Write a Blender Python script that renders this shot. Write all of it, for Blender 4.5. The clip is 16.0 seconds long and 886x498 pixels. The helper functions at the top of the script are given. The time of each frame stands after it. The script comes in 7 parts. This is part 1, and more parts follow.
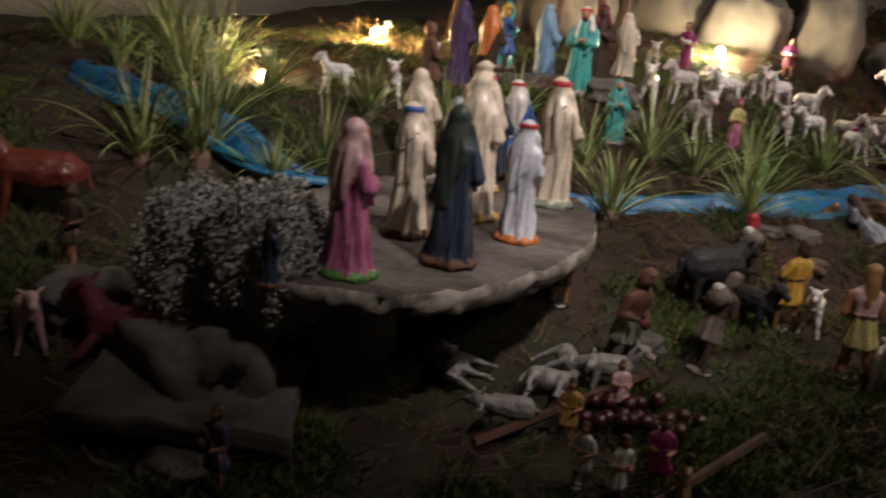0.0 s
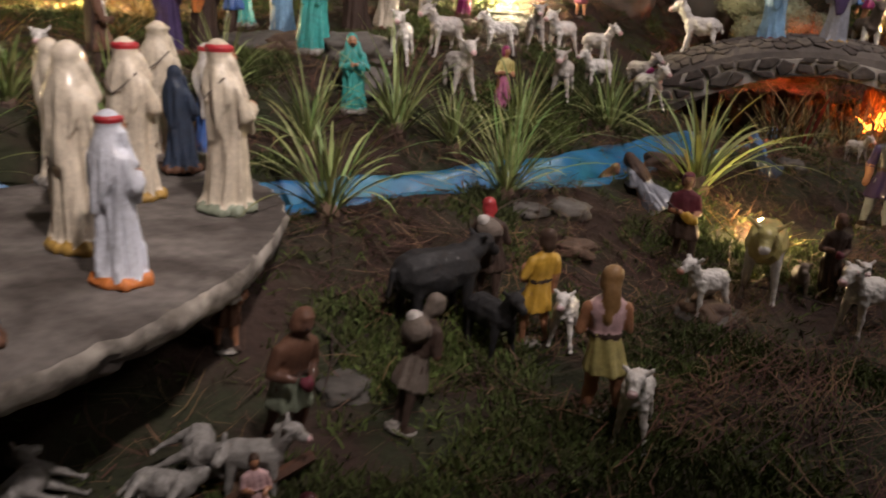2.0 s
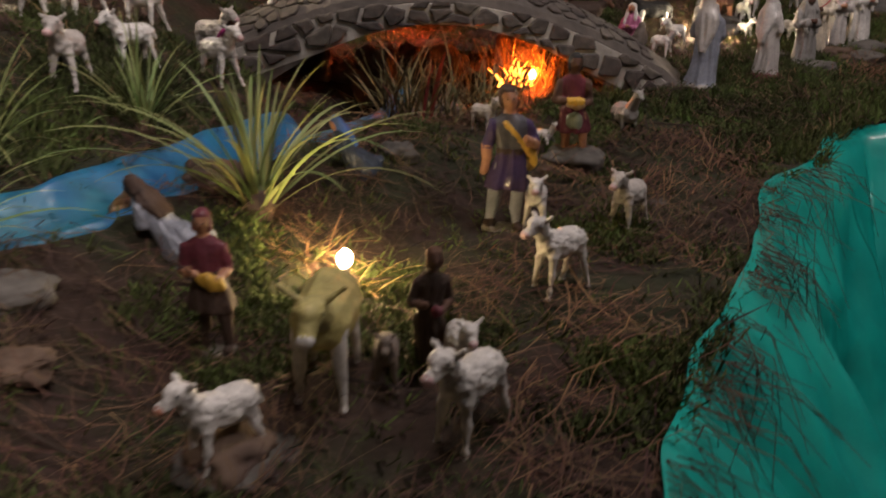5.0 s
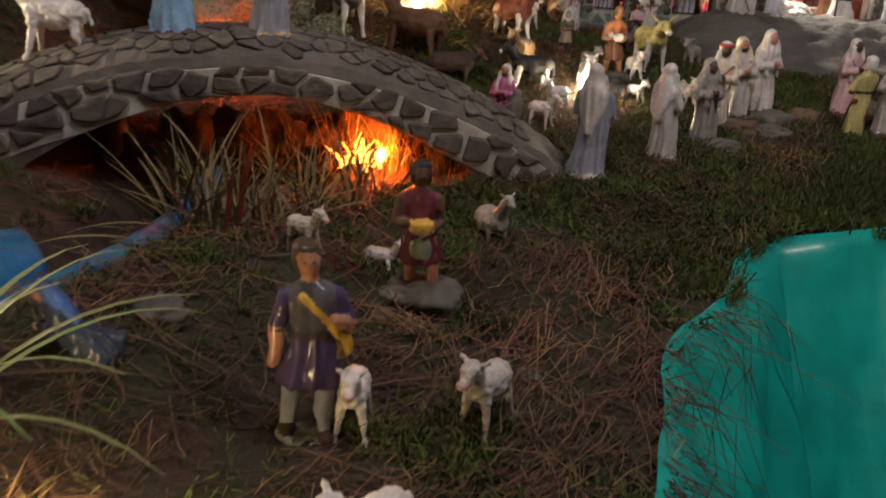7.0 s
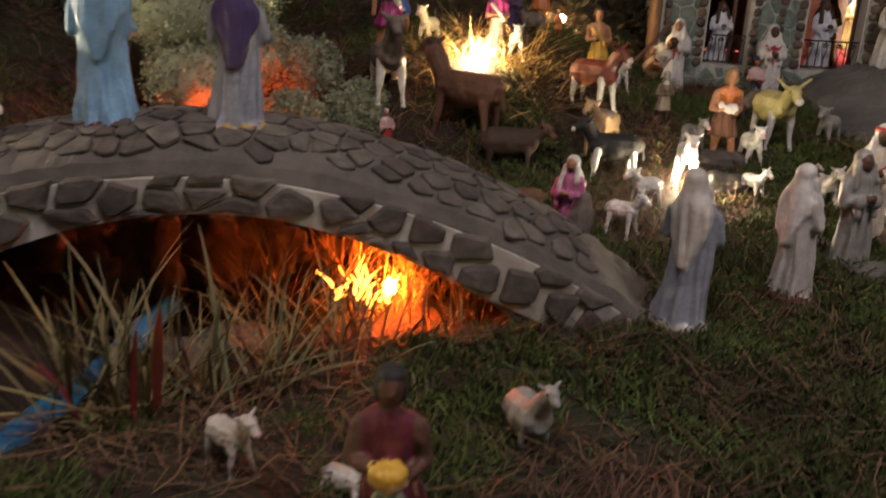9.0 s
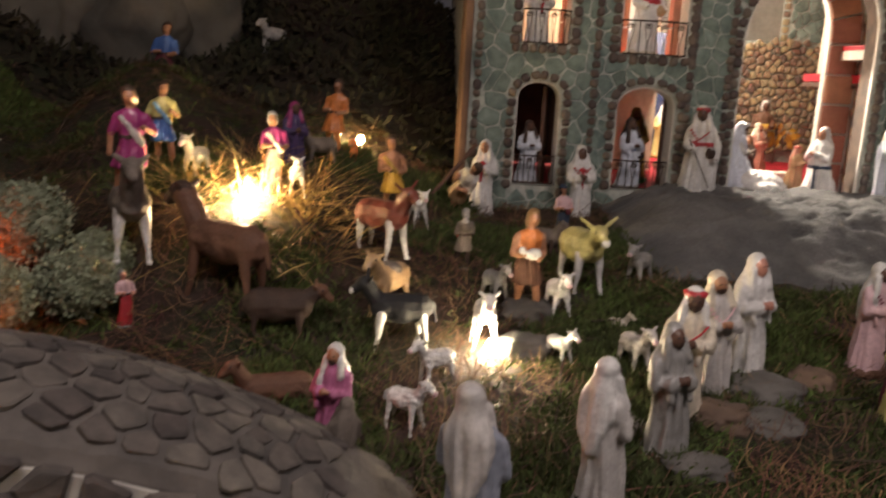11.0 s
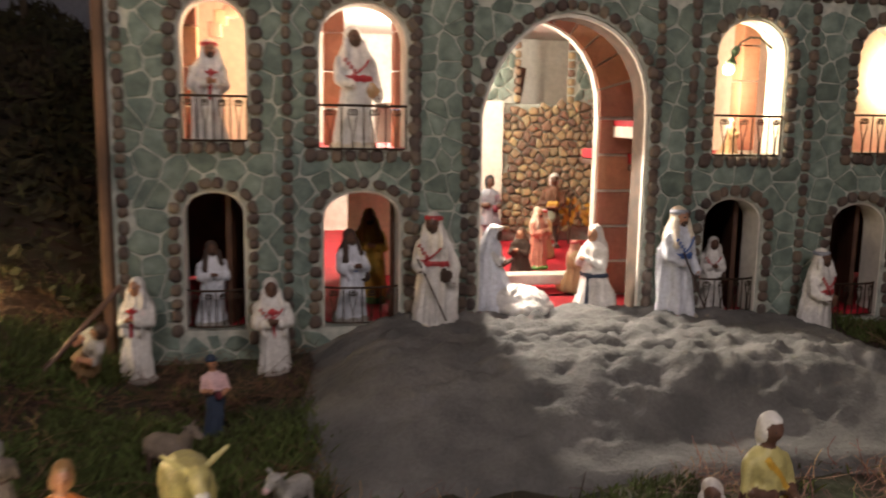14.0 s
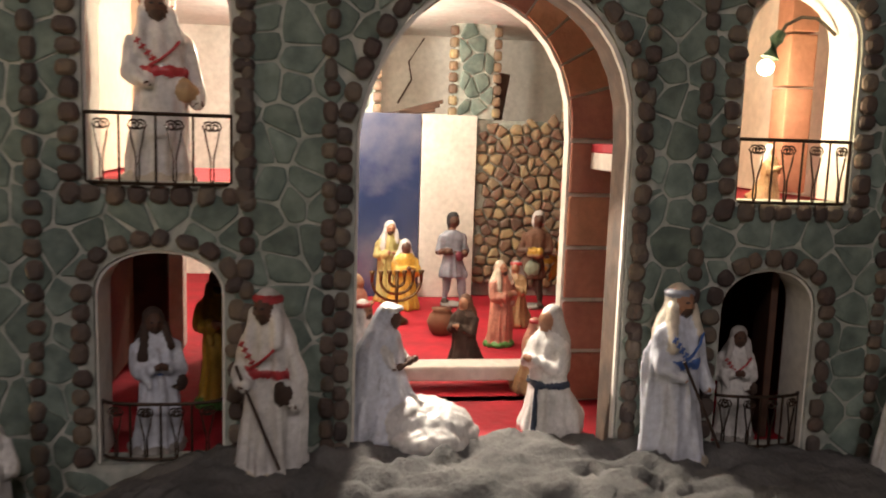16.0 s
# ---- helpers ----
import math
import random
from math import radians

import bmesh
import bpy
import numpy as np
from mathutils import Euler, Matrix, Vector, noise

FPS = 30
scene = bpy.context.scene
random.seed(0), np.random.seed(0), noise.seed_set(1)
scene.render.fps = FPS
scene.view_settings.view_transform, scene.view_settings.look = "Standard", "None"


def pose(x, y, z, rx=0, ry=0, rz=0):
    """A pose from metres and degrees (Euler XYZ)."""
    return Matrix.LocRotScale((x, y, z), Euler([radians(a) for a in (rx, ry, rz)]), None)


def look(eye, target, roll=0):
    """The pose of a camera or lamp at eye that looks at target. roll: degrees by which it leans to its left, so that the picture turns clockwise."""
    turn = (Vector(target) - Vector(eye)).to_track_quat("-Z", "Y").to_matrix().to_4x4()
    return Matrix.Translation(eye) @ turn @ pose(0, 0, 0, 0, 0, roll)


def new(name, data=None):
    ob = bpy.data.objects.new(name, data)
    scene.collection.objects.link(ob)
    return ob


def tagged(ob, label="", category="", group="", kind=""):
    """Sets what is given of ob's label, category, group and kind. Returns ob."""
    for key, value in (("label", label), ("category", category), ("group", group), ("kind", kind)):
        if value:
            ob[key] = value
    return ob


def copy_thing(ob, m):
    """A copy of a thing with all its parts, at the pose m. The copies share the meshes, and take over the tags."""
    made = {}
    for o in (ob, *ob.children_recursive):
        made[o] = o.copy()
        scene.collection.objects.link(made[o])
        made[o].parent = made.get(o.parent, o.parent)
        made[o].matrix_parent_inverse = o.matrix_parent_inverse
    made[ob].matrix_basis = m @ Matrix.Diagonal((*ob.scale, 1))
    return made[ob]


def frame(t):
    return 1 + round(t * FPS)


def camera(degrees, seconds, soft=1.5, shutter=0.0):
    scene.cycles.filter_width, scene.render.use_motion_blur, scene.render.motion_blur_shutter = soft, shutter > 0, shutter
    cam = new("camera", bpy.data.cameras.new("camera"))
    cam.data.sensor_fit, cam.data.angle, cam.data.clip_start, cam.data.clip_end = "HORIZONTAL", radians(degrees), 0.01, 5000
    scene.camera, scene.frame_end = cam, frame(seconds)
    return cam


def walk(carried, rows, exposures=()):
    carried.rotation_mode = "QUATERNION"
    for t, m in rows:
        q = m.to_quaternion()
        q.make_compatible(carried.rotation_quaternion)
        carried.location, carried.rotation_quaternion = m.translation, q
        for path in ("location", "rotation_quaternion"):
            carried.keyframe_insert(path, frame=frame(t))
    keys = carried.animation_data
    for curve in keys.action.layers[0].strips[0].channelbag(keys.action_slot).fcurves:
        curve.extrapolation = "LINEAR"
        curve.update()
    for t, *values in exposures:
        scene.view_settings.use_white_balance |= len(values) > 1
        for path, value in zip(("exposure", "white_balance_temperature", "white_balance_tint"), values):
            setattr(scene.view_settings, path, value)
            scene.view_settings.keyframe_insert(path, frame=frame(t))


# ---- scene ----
cam = camera(55.4, 16.0, soft=1.9, shutter=0.5)
PATH = [
    (0, (0.253, 0.354, 1.062), (-0.882, 1.915, 0.539), 6.1),
    (0.5, (0.282, 0.437, 1.083), (-0.732, 2.086, 0.579), 5.7),
    (1, (0.289, 0.599, 1.099), (-0.614, 2.305, 0.576), 5.2),
    (1.5, (0.291, 0.774, 1.082), (-0.593, 2.474, 0.508), 4.4),
    (2, (0.306, 0.926, 1.075), (-0.572, 2.618, 0.469), 3.0),
    (2.5, (0.314, 1.045, 1.071), (-0.463, 2.791, 0.48), 1.7),
    (3, (0.291, 1.158, 1.053), (-0.299, 2.972, 0.453), 1.2),
    (3.5, (0.257, 1.258, 1.036), (-0.117, 3.109, 0.376), 1.9),
    (4, (0.265, 1.353, 1.043), (0.008, 3.226, 0.389), 1.7),
    (4.5, (0.309, 1.49, 1.044), (0.061, 3.357, 0.371), 0.7),
    (5, (0.402, 1.67, 1.054), (0.149, 3.529, 0.361), 0.9),
    (5.2, (0.43, 1.728, 1.066), (0.162, 3.586, 0.376), 0.9),
    (7.3, (0.467, 2.28, 1.147), (0.492, 4.162, 0.471), 3.6),
    (7.5, (0.463, 2.327, 1.147), (0.482, 4.212, 0.478), 3.2),
    (8, (0.463, 2.462, 1.134), (0.317, 4.35, 0.488), 2.9),
    (8.2, (0.478, 2.532, 1.143), (0.231, 4.399, 0.469), 2.8),
    (10.3, (0.651, 3.008, 1.237), (0.475, 4.94, 0.748), 3.3),
    (10.5, (0.659, 3.042, 1.249), (0.566, 4.983, 0.775), 3.3),
    (11, (0.678, 3.098, 1.271), (0.774, 5.051, 0.852), 3.3),
    (11.5, (0.686, 3.127, 1.306), (0.913, 5.083, 0.958), 3.1),
    (12, (0.74, 3.203, 1.352), (1.064, 5.147, 1.01), 1.5),
    (12.5, (0.849, 3.337, 1.374), (1.143, 5.29, 1.06), 1.9),
    (13, (0.995, 3.459, 1.4), (1.202, 5.429, 1.125), 2.3),
    (13.5, (1.112, 3.577, 1.416), (1.396, 5.536, 1.133), 1.7),
    (14, (1.191, 3.742, 1.421), (1.586, 5.678, 1.108), 1.0),
    (14.5, (1.256, 3.936, 1.425), (1.768, 5.843, 1.11), 0.6),
    (15, (1.33, 4.082, 1.429), (1.764, 6.011, 1.128), 0.8),
    (15.5, (1.497, 4.278, 1.425), (1.845, 6.227, 1.141), 1.7),
    (16, (1.617, 4.427, 1.426), (1.902, 6.387, 1.154), 1.9),
]
walk(cam, [(t, look(eye, target, roll)) for t, eye, target, roll in PATH],
     exposures=((0, -0.05), (1.5, 0.05), (5.2, -0.05), (8.2, -0.1), (10.3, 0.0), (14.4, 0.0), (15.0, -0.03), (15.5, -0.35), (16, -0.6)))

# ---- light ----
world = bpy.data.worlds.new("world")
scene.world = world
world.use_nodes = True
world.node_tree.nodes["Background"].inputs[0].default_value = (0.02, 0.025, 0.035, 1)
world.node_tree.nodes["Background"].inputs[1].default_value = 0.3


def area_lamp(name, at, target, size, watts, colour):
    d = bpy.data.lights.new(name, "AREA")
    d.shape, d.size, d.energy, d.color = "DISK", size, watts, colour
    ob = new(name, d)
    ob.matrix_world = look(at, target)
    return ob


def bulb_lamp(name, at, radius, watts, colour):
    d = bpy.data.lights.new(name, "POINT")
    d.shadow_soft_size, d.energy, d.color = radius, watts, colour
    ob = new(name, d)
    ob.location = at
    return ob


# the room's ceiling lamp, and the bulbs inside the castle
area_lamp("room_lamp", (0.35, 3.0, 2.9), (0.35, 3.7, 0.6), 0.45, 23, (1.0, 0.86, 0.82))
# added spot on slab and far bank; its cone leaves the foreground dark
slab_spot = bpy.data.lights.new("added_slab_spot", "SPOT")
slab_spot.energy, slab_spot.color, slab_spot.spot_size, slab_spot.spot_blend, slab_spot.shadow_soft_size = 300, (1.0, 0.85, 0.79), radians(60), 1.0, 0.07
new("added_slab_spot", slab_spot).matrix_world = look((0.85, 0.95, 2.85), (-1.40, 2.40, 0.75))
area_lamp("room_lamp_front", (2.0, 2.7, 2.85), (1.6, 4.6, 0.9), 0.5, 27, (1.0, 0.86, 0.83))
# added spot over the hall's arch; its cone shapes the bright patch on the sand
spot = bpy.data.lights.new("added_gate_spot", "SPOT")
spot.energy, spot.color, spot.spot_size, spot.spot_blend, spot.shadow_soft_size = 76, (1.0, 0.88, 0.74), radians(45), 0.2, 0.015
new("added_gate_spot", spot).matrix_world = look((1.72, 6.02, 1.64), (1.99, 5.40, 0.94))
bulb_lamp("hall_bulb", (1.67, 6.14, 1.63), 0.025, 16.5, (1.0, 0.86, 0.66))
bulb_lamp("gallery_bulb", (1.62, 6.66, 1.60), 0.025, 21.0, (1.0, 0.90, 0.74))
bulb_lamp("window_bulb_a", (1.16, 5.84, 1.57), 0.02, 6.5, (1.0, 0.78, 0.5))
bulb_lamp("window_bulb_b", (2.30, 5.74, 1.50), 0.02, 5.0, (1.0, 0.8, 0.52))
bulb_lamp("window_bulb_c", (2.86, 5.86, 1.55), 0.02, 5.0, (1.0, 0.8, 0.52))
bulb_lamp("window_bulb_d", (1.52, 5.95, 1.58), 0.02, 4.0, (1.0, 0.82, 0.58))

# ---- materials ----
MATS = {}


def mat(name, colour, rough=0.6, second=None, scale=12.0, bump=0.15, bump_scale=60.0, metal=0.0, coat=0.0, spread=(0.35, 0.65), jitter=0.0, fine=0.25):
    """A painted or natural surface: two colours mixed by a coarse noise, a finer grain, and relief."""
    if name in MATS:
        return MATS[name]
    m = bpy.data.materials.new(name)
    m.use_nodes = True
    nt = m.node_tree
    b = nt.nodes["Principled BSDF"]
    b.inputs["Roughness"].default_value, b.inputs["Metallic"].default_value = rough, metal
    b.inputs["Coat Weight"].default_value, b.inputs["Coat Roughness"].default_value = coat, 0.15
    geo = nt.nodes.new("ShaderNodeTexCoord")
    n1, n2 = nt.nodes.new("ShaderNodeTexNoise"), nt.nodes.new("ShaderNodeTexNoise")
    n1.inputs["Scale"].default_value, n1.inputs["Detail"].default_value = scale, 5
    n2.inputs["Scale"].default_value, n2.inputs["Detail"].default_value = bump_scale, 4
    info = nt.nodes.new("ShaderNodeObjectInfo")
    add = nt.nodes.new("ShaderNodeVectorMath")
    nt.links.new(geo.outputs["Object"], add.inputs[0])
    scl = nt.nodes.new("ShaderNodeMath")
    scl.operation = "MULTIPLY"
    scl.inputs[1].default_value = 37.0
    nt.links.new(info.outputs["Random"], scl.inputs[0])
    nt.links.new(scl.outputs[0], add.inputs[1])
    for n in (n1, n2):
        nt.links.new(add.outputs[0], n.inputs["Vector"])
    ramp = nt.nodes.new("ShaderNodeMapRange")
    ramp.inputs["From Min"].default_value, ramp.inputs["From Max"].default_value = spread
    nt.links.new(n1.outputs["Fac"], ramp.inputs["Value"])
    mix = nt.nodes.new("ShaderNodeMix")
    mix.data_type = "RGBA"
    second = second or tuple(c * 0.72 for c in colour)
    mix.inputs["A"].default_value, mix.inputs["B"].default_value = (*colour, 1), (*second, 1)
    nt.links.new(ramp.outputs[0], mix.inputs["Factor"])
    hsv = nt.nodes.new("ShaderNodeHueSaturation")
    val = nt.nodes.new("ShaderNodeMapRange")
    val.inputs["To Min"].default_value, val.inputs["To Max"].default_value = 1 - fine, 1 + fine
    nt.links.new(n2.outputs["Fac"], val.inputs["Value"])
    last = val.outputs[0]
    if jitter:
        isl = nt.nodes.new("ShaderNodeNewGeometry")
        sm_ = nt.nodes.new("ShaderNodeMath")
        sm_.operation = "ADD"
        nt.links.new(isl.outputs["Random Per Island"], sm_.inputs[0])
        nt.links.new(info.outputs["Random"], sm_.inputs[1])
        fr = nt.nodes.new("ShaderNodeMath")
        fr.operation = "FRACT"
        nt.links.new(sm_.outputs[0], fr.inputs[0])
        jr = nt.nodes.new("ShaderNodeMapRange")
        jr.inputs["To Min"].default_value, jr.inputs["To Max"].default_value = 1 - jitter, 1 + jitter
        nt.links.new(fr.outputs[0], jr.inputs["Value"])
        mu = nt.nodes.new("ShaderNodeMath")
        mu.operation = "MULTIPLY"
        nt.links.new(jr.outputs[0], mu.inputs[0])
        nt.links.new(last, mu.inputs[1])
        last = mu.outputs[0]
        hr = nt.nodes.new("ShaderNodeMapRange")
        hr.inputs["To Min"].default_value, hr.inputs["To Max"].default_value = 0.5 - jitter * 0.06, 0.5 + jitter * 0.06
        nt.links.new(fr.outputs[0], hr.inputs["Value"])
        nt.links.new(hr.outputs[0], hsv.inputs["Hue"])
    nt.links.new(last, hsv.inputs["Value"])
    nt.links.new(mix.outputs["Result"], hsv.inputs["Color"])
    nt.links.new(hsv.outputs[0], b.inputs["Base Color"])
    if bump:
        bp = nt.nodes.new("ShaderNodeBump")
        bp.inputs["Strength"].default_value, bp.inputs["Distance"].default_value = bump, 0.004
        nt.links.new(n2.outputs["Fac"], bp.inputs["Height"])
        nt.links.new(bp.outputs[0], b.inputs["Normal"])
    MATS[name] = m
    return m


def glow(name, colour, strength):
    if name in MATS:
        return MATS[name]
    m = bpy.data.materials.new(name)
    m.use_nodes = True
    b = m.node_tree.nodes["Principled BSDF"]
    b.inputs["Base Color"].default_value = (*colour, 1)
    b.inputs["Emission Color"].default_value, b.inputs["Emission Strength"].default_value = (*colour, 1), strength
    MATS[name] = m
    return m


def paint(name, colour, rough=0.45):
    """Hand-brushed figurine paint, unevenly glazed, with brown dirt and rubbed spots."""
    fresh = "paint_" + name not in MATS
    m = mat("paint_" + name, colour, rough, tuple(c * 0.6 for c in colour), scale=4.0, bump=0.35, bump_scale=30.0, coat=0.03 if name in ("black", "darkbrown", "greybrown", "brown") else 0.35, fine=0.3, spread=(0.35, 0.75))
    if fresh:
        nt = m.node_tree
        b = nt.nodes["Principled BSDF"]
        src = b.inputs["Base Color"].links[0].from_socket
        co, no = nt.nodes.new("ShaderNodeTexCoord"), nt.nodes.new("ShaderNodeTexNoise")
        no.inputs["Scale"].default_value, no.inputs["Detail"].default_value, no.inputs["Roughness"].default_value = 9.0, 8, 0.7
        nt.links.new(co.outputs["Object"], no.inputs["Vector"])
        rg, mx = nt.nodes.new("ShaderNodeMapRange"), nt.nodes.new("ShaderNodeMix")
        rg.inputs["From Min"].default_value, rg.inputs["From Max"].default_value, rg.inputs["To Max"].default_value = 0.54, 0.72, 0.42
        mx.data_type = "RGBA"
        mx.inputs["B"].default_value = (0.16 * colour[0] + 0.045, 0.16 * colour[1] + 0.03, 0.16 * colour[2] + 0.022, 1)
        nt.links.new(no.outputs["Fac"], rg.inputs["Value"])
        nt.links.new(rg.outputs[0], mx.inputs["Factor"])
        nt.links.new(src, mx.inputs["A"])
        nt.links.new(mx.outputs["Result"], b.inputs["Base Color"])
        ro = nt.nodes.new("ShaderNodeMapRange")
        ro.inputs["To Min"].default_value, ro.inputs["To Max"].default_value = (0.6, 0.95) if max(colour) < 0.17 else (0.25, 0.75)
        nt.links.new(no.outputs["Fac"], ro.inputs["Value"])
        nt.links.new(ro.outputs[0], b.inputs["Roughness"])
    return m


C = dict(white=(0.72, 0.70, 0.68), cream=(0.62, 0.55, 0.44), ivory=(0.70, 0.62, 0.50), bluewhite=(0.66, 0.69, 0.78), pink=(0.50, 0.15, 0.30), pinkpale=(0.66, 0.44, 0.46),
         navy=(0.02, 0.035, 0.07), darkgreen=(0.02, 0.035, 0.03), black=(0.012, 0.012, 0.014), orange=(0.62, 0.2, 0.05), gold=(0.45, 0.28, 0.07), green=(0.10, 0.28, 0.06),
         brown=(0.13, 0.06, 0.035), darkbrown=(0.05, 0.028, 0.02), greybrown=(0.16, 0.13, 0.11), grey=(0.30, 0.29, 0.28), bluegrey=(0.26, 0.28, 0.34), skin=(0.40, 0.19, 0.105), skindark=(0.10, 0.045, 0.028),
         red=(0.45, 0.03, 0.04), yellow=(0.60, 0.36, 0.05), paleyellow=(0.52, 0.46, 0.18), teal=(0.05, 0.36, 0.34), blue=(0.05, 0.13, 0.40), skyblue=(0.20, 0.38, 0.58), purple=(0.05, 0.028, 0.105), slate=(0.085, 0.085, 0.105),
         magenta=(0.30, 0.025, 0.15), wine=(0.13, 0.018, 0.035), tan=(0.42, 0.27, 0.14), redcow=(0.17, 0.035, 0.022), hair=(0.06, 0.03, 0.018), hairlight=(0.30, 0.17, 0.07), salmon=(0.55, 0.25, 0.18), offwhite=(0.50, 0.47, 0.45), stone=(0.32, 0.30, 0.28), greengrey=(0.25, 0.29, 0.22))


def P(key):
    return paint(key, C[key])


# ---- mesh helpers ----
def link_mesh(name, bm, material, parent=None, smooth=False):
    me = bpy.data.meshes.new(name)
    bm.to_mesh(me)
    bm.free()
    for m in (material if isinstance(material, (list, tuple)) else [material]):
        me.materials.append(m)
    if smooth:
        me.polygons.foreach_set("use_smooth", [True] * len(me.polygons))
    ob = new(name, me)
    ob.parent = parent
    return ob


def part(name, bm, material, parent, label="", smooth=False):
    ob = link_mesh(name, bm, material, parent, smooth)
    if label:
        ob["label"] = label
    return ob


def raw_mesh(name, verts, faces, material, parent=None, smooth=False):
    me = bpy.data.meshes.new(name)
    me.from_pydata(verts, [], faces)
    for m in (material if isinstance(material, (list, tuple)) else [material]):
        me.materials.append(m)
    if smooth:
        me.polygons.foreach_set("use_smooth", [True] * len(me.polygons))
    ob = new(name, me)
    ob.parent = parent
    return ob


def box(bm, c, size, bevel=0.0, m=None):
    r = bmesh.ops.create_cube(bm, size=1)
    mm = Matrix.Translation(c) @ (m or Matrix()) @ Matrix.Diagonal((*size, 1))
    bmesh.ops.transform(bm, matrix=mm, verts=r["verts"])
    if bevel:
        es = list({e for v in r["verts"] for e in v.link_edges})
        bmesh.ops.bevel(bm, geom=es, offset=bevel, segments=2, affect="EDGES", profile=0.6)


def tube(bm, pts, r, sides=6, taper=None, mi=0):
    """A tube along points, with closed ends."""
    pts = [Vector(p) for p in pts]
    rings = []
    for i, p in enumerate(pts):
        d = (pts[min(i + 1, len(pts) - 1)] - pts[max(i - 1, 0)]).normalized()
        a = d.orthogonal().normalized() if abs(d.z) > 0.95 else d.cross(Vector((0, 0, 1))).normalized()
        b = d.cross(a)
        rr = taper[i] if taper else r
        rings.append([bm.verts.new(p + (a * math.cos(k * math.tau / sides) + b * math.sin(k * math.tau / sides)) * rr) for k in range(sides)])
    fs = []
    for A, B in zip(rings, rings[1:]):
        for k in range(sides):
            fs.append(bm.faces.new((A[k], A[(k + 1) % sides], B[(k + 1) % sides], B[k])))
    fs.append(bm.faces.new(list(reversed(rings[0]))))
    fs.append(bm.faces.new(rings[-1]))
    for f in fs:
        f.material_index = mi
    return fs


def smooth_step(a, b, v):
    w = min(1.0, max(0.0, (v - a) / (b - a)))
    return w * w * (3 - 2 * w)


# ---- ground ----
GY = (1.0, 1.6, 2.5, 3.2, 3.6, 4.0, 4.6, 5.0, 5.6, 6.5)
GZ = (.44, .48, .53, .575, .62, .69, .77, .82, .90, 1.0)


def inland(x, y):
    """Distance from the display's front edge."""
    return -.897 * (x - .36) + .441 * (y - 2.08)


def ground_z(x, y):
    s = inland(x, y)
    back = (.12 * smooth_step(.5, .85, s) + .21 * smooth_step(1.0, 1.5, s)) * (1 - smooth_step(3.0, 4.0, y) * smooth_step(-.9, -.2, x))
    back += .05 * smooth_step(1.5, 2.6, s) * (1 - smooth_step(-.6, .2, x))
    z = float(np.interp(y, GY, GZ)) + back
    # the dark hill behind the flocks, beside the castle
    hx, hy = (x - .42) / .85, (y - 7.1) / .80
    z += .70 * math.exp(-(hx * hx + hy * hy) * 1.3) * (1 + .12 * noise.noise((x * 4, y * 4, 11)))
    z += .19 * math.exp(-((x + .14) / .24) ** 2 - ((y - 5.62) / .26) ** 2)
    # the straw-covered rise before the hill
    z += .15 * smooth_step(.95, .35, x) * smooth_step(-.35, -.02, x) * smooth_step(4.50, 4.86, y) * smooth_step(6.6, 6.0, y)
    # the slope in front of the castle falls away to both sides of the gate
    if y > 5.2:
        z += -.05 * smooth_step(5.2, 5.6, y) * smooth_step(1.5, 1.0, x) * smooth_step(.5, .9, x)
    return z


def river_depth(x, y):
    """How far the river's bed is cut below the bank at this place."""
    best = 9.0
    for (ax, ay), (bx, by) in zip(RIVER, RIVER[1:]):
        dx, dy = bx - ax, by - ay
        k = min(1, max(0, ((x - ax) * dx + (y - ay) * dy) / (dx * dx + dy * dy)))
        best = min(best, math.hypot(x - ax - k * dx, y - ay - k * dy))
    return .085 * (1 - smooth_step(.035, .085, best))


RIVER = ((-2.1, 1.62), (-1.55, 1.58), (-1.22, 1.68), (-.95, 1.98), (-.66, 2.36), (-.31, 2.78), (-.18, 3.1), (-.11, 3.42), (-.09, 3.75), (-.12, 4.2))


def soil_z(x, y):
    z = ground_z(x, y) - river_depth(x, y)
    # low ground under the bridge
    z -= .07 * math.exp(-((x - .02) / .28) ** 2 - ((y - 3.85) / .28) ** 2)
    return z + .014 * noise.noise((x * 5, y * 5, 0)) + .012 * noise.noise((x * 14, y * 14, 3)) + .004 * noise.noise((x * 40, y * 40, 5))


EDGE_Y = (1.0, 1.9, 2.0, 2.1, 2.3, 2.5, 2.66, 2.9, 3.16, 3.3, 3.4, 3.52, 3.66, 3.8)
EDGE_IN = (-.10, -.13, -.10, -.06, -.045, .01, .035, .055, .10, .14, .13, .09, .11, .03)


def edge_in(y):
    """How far the front edge steps back from the straight line."""
    return float(np.interp(y, EDGE_Y, EDGE_IN))


def on_display(x, y):
    return inland(x, y) > edge_in(y) or y > 3.8


soil = mat("soil_moss", (0.032, 0.018, 0.013), 0.95, (0.021, 0.024, 0.010), scale=5.5, bump=0.9, bump_scale=70, fine=0.6, spread=(0.42, 0.58))
WALL_Y = 5.645
GX0, GX1, GY0, GY1, GS = -3.4, 3.4, .5, 8.2, .03
nx, ny = int((GX1 - GX0) / GS), int((GY1 - GY0) / GS)
idx, vs, fs = {}, [], []
for j in range(ny + 1):
    for i in range(nx + 1):
        x, y = GX0 + i * GS, GY0 + j * GS
        if (inland(x, y) > edge_in(y) - .012 or y > 3.785) and not (y > WALL_Y + .03 and .875 < x < 3.29):
            idx[i, j] = len(vs)
            vs.append((x, y, soil_z(x, y) - (0.02 if not on_display(x, y) else 0)))
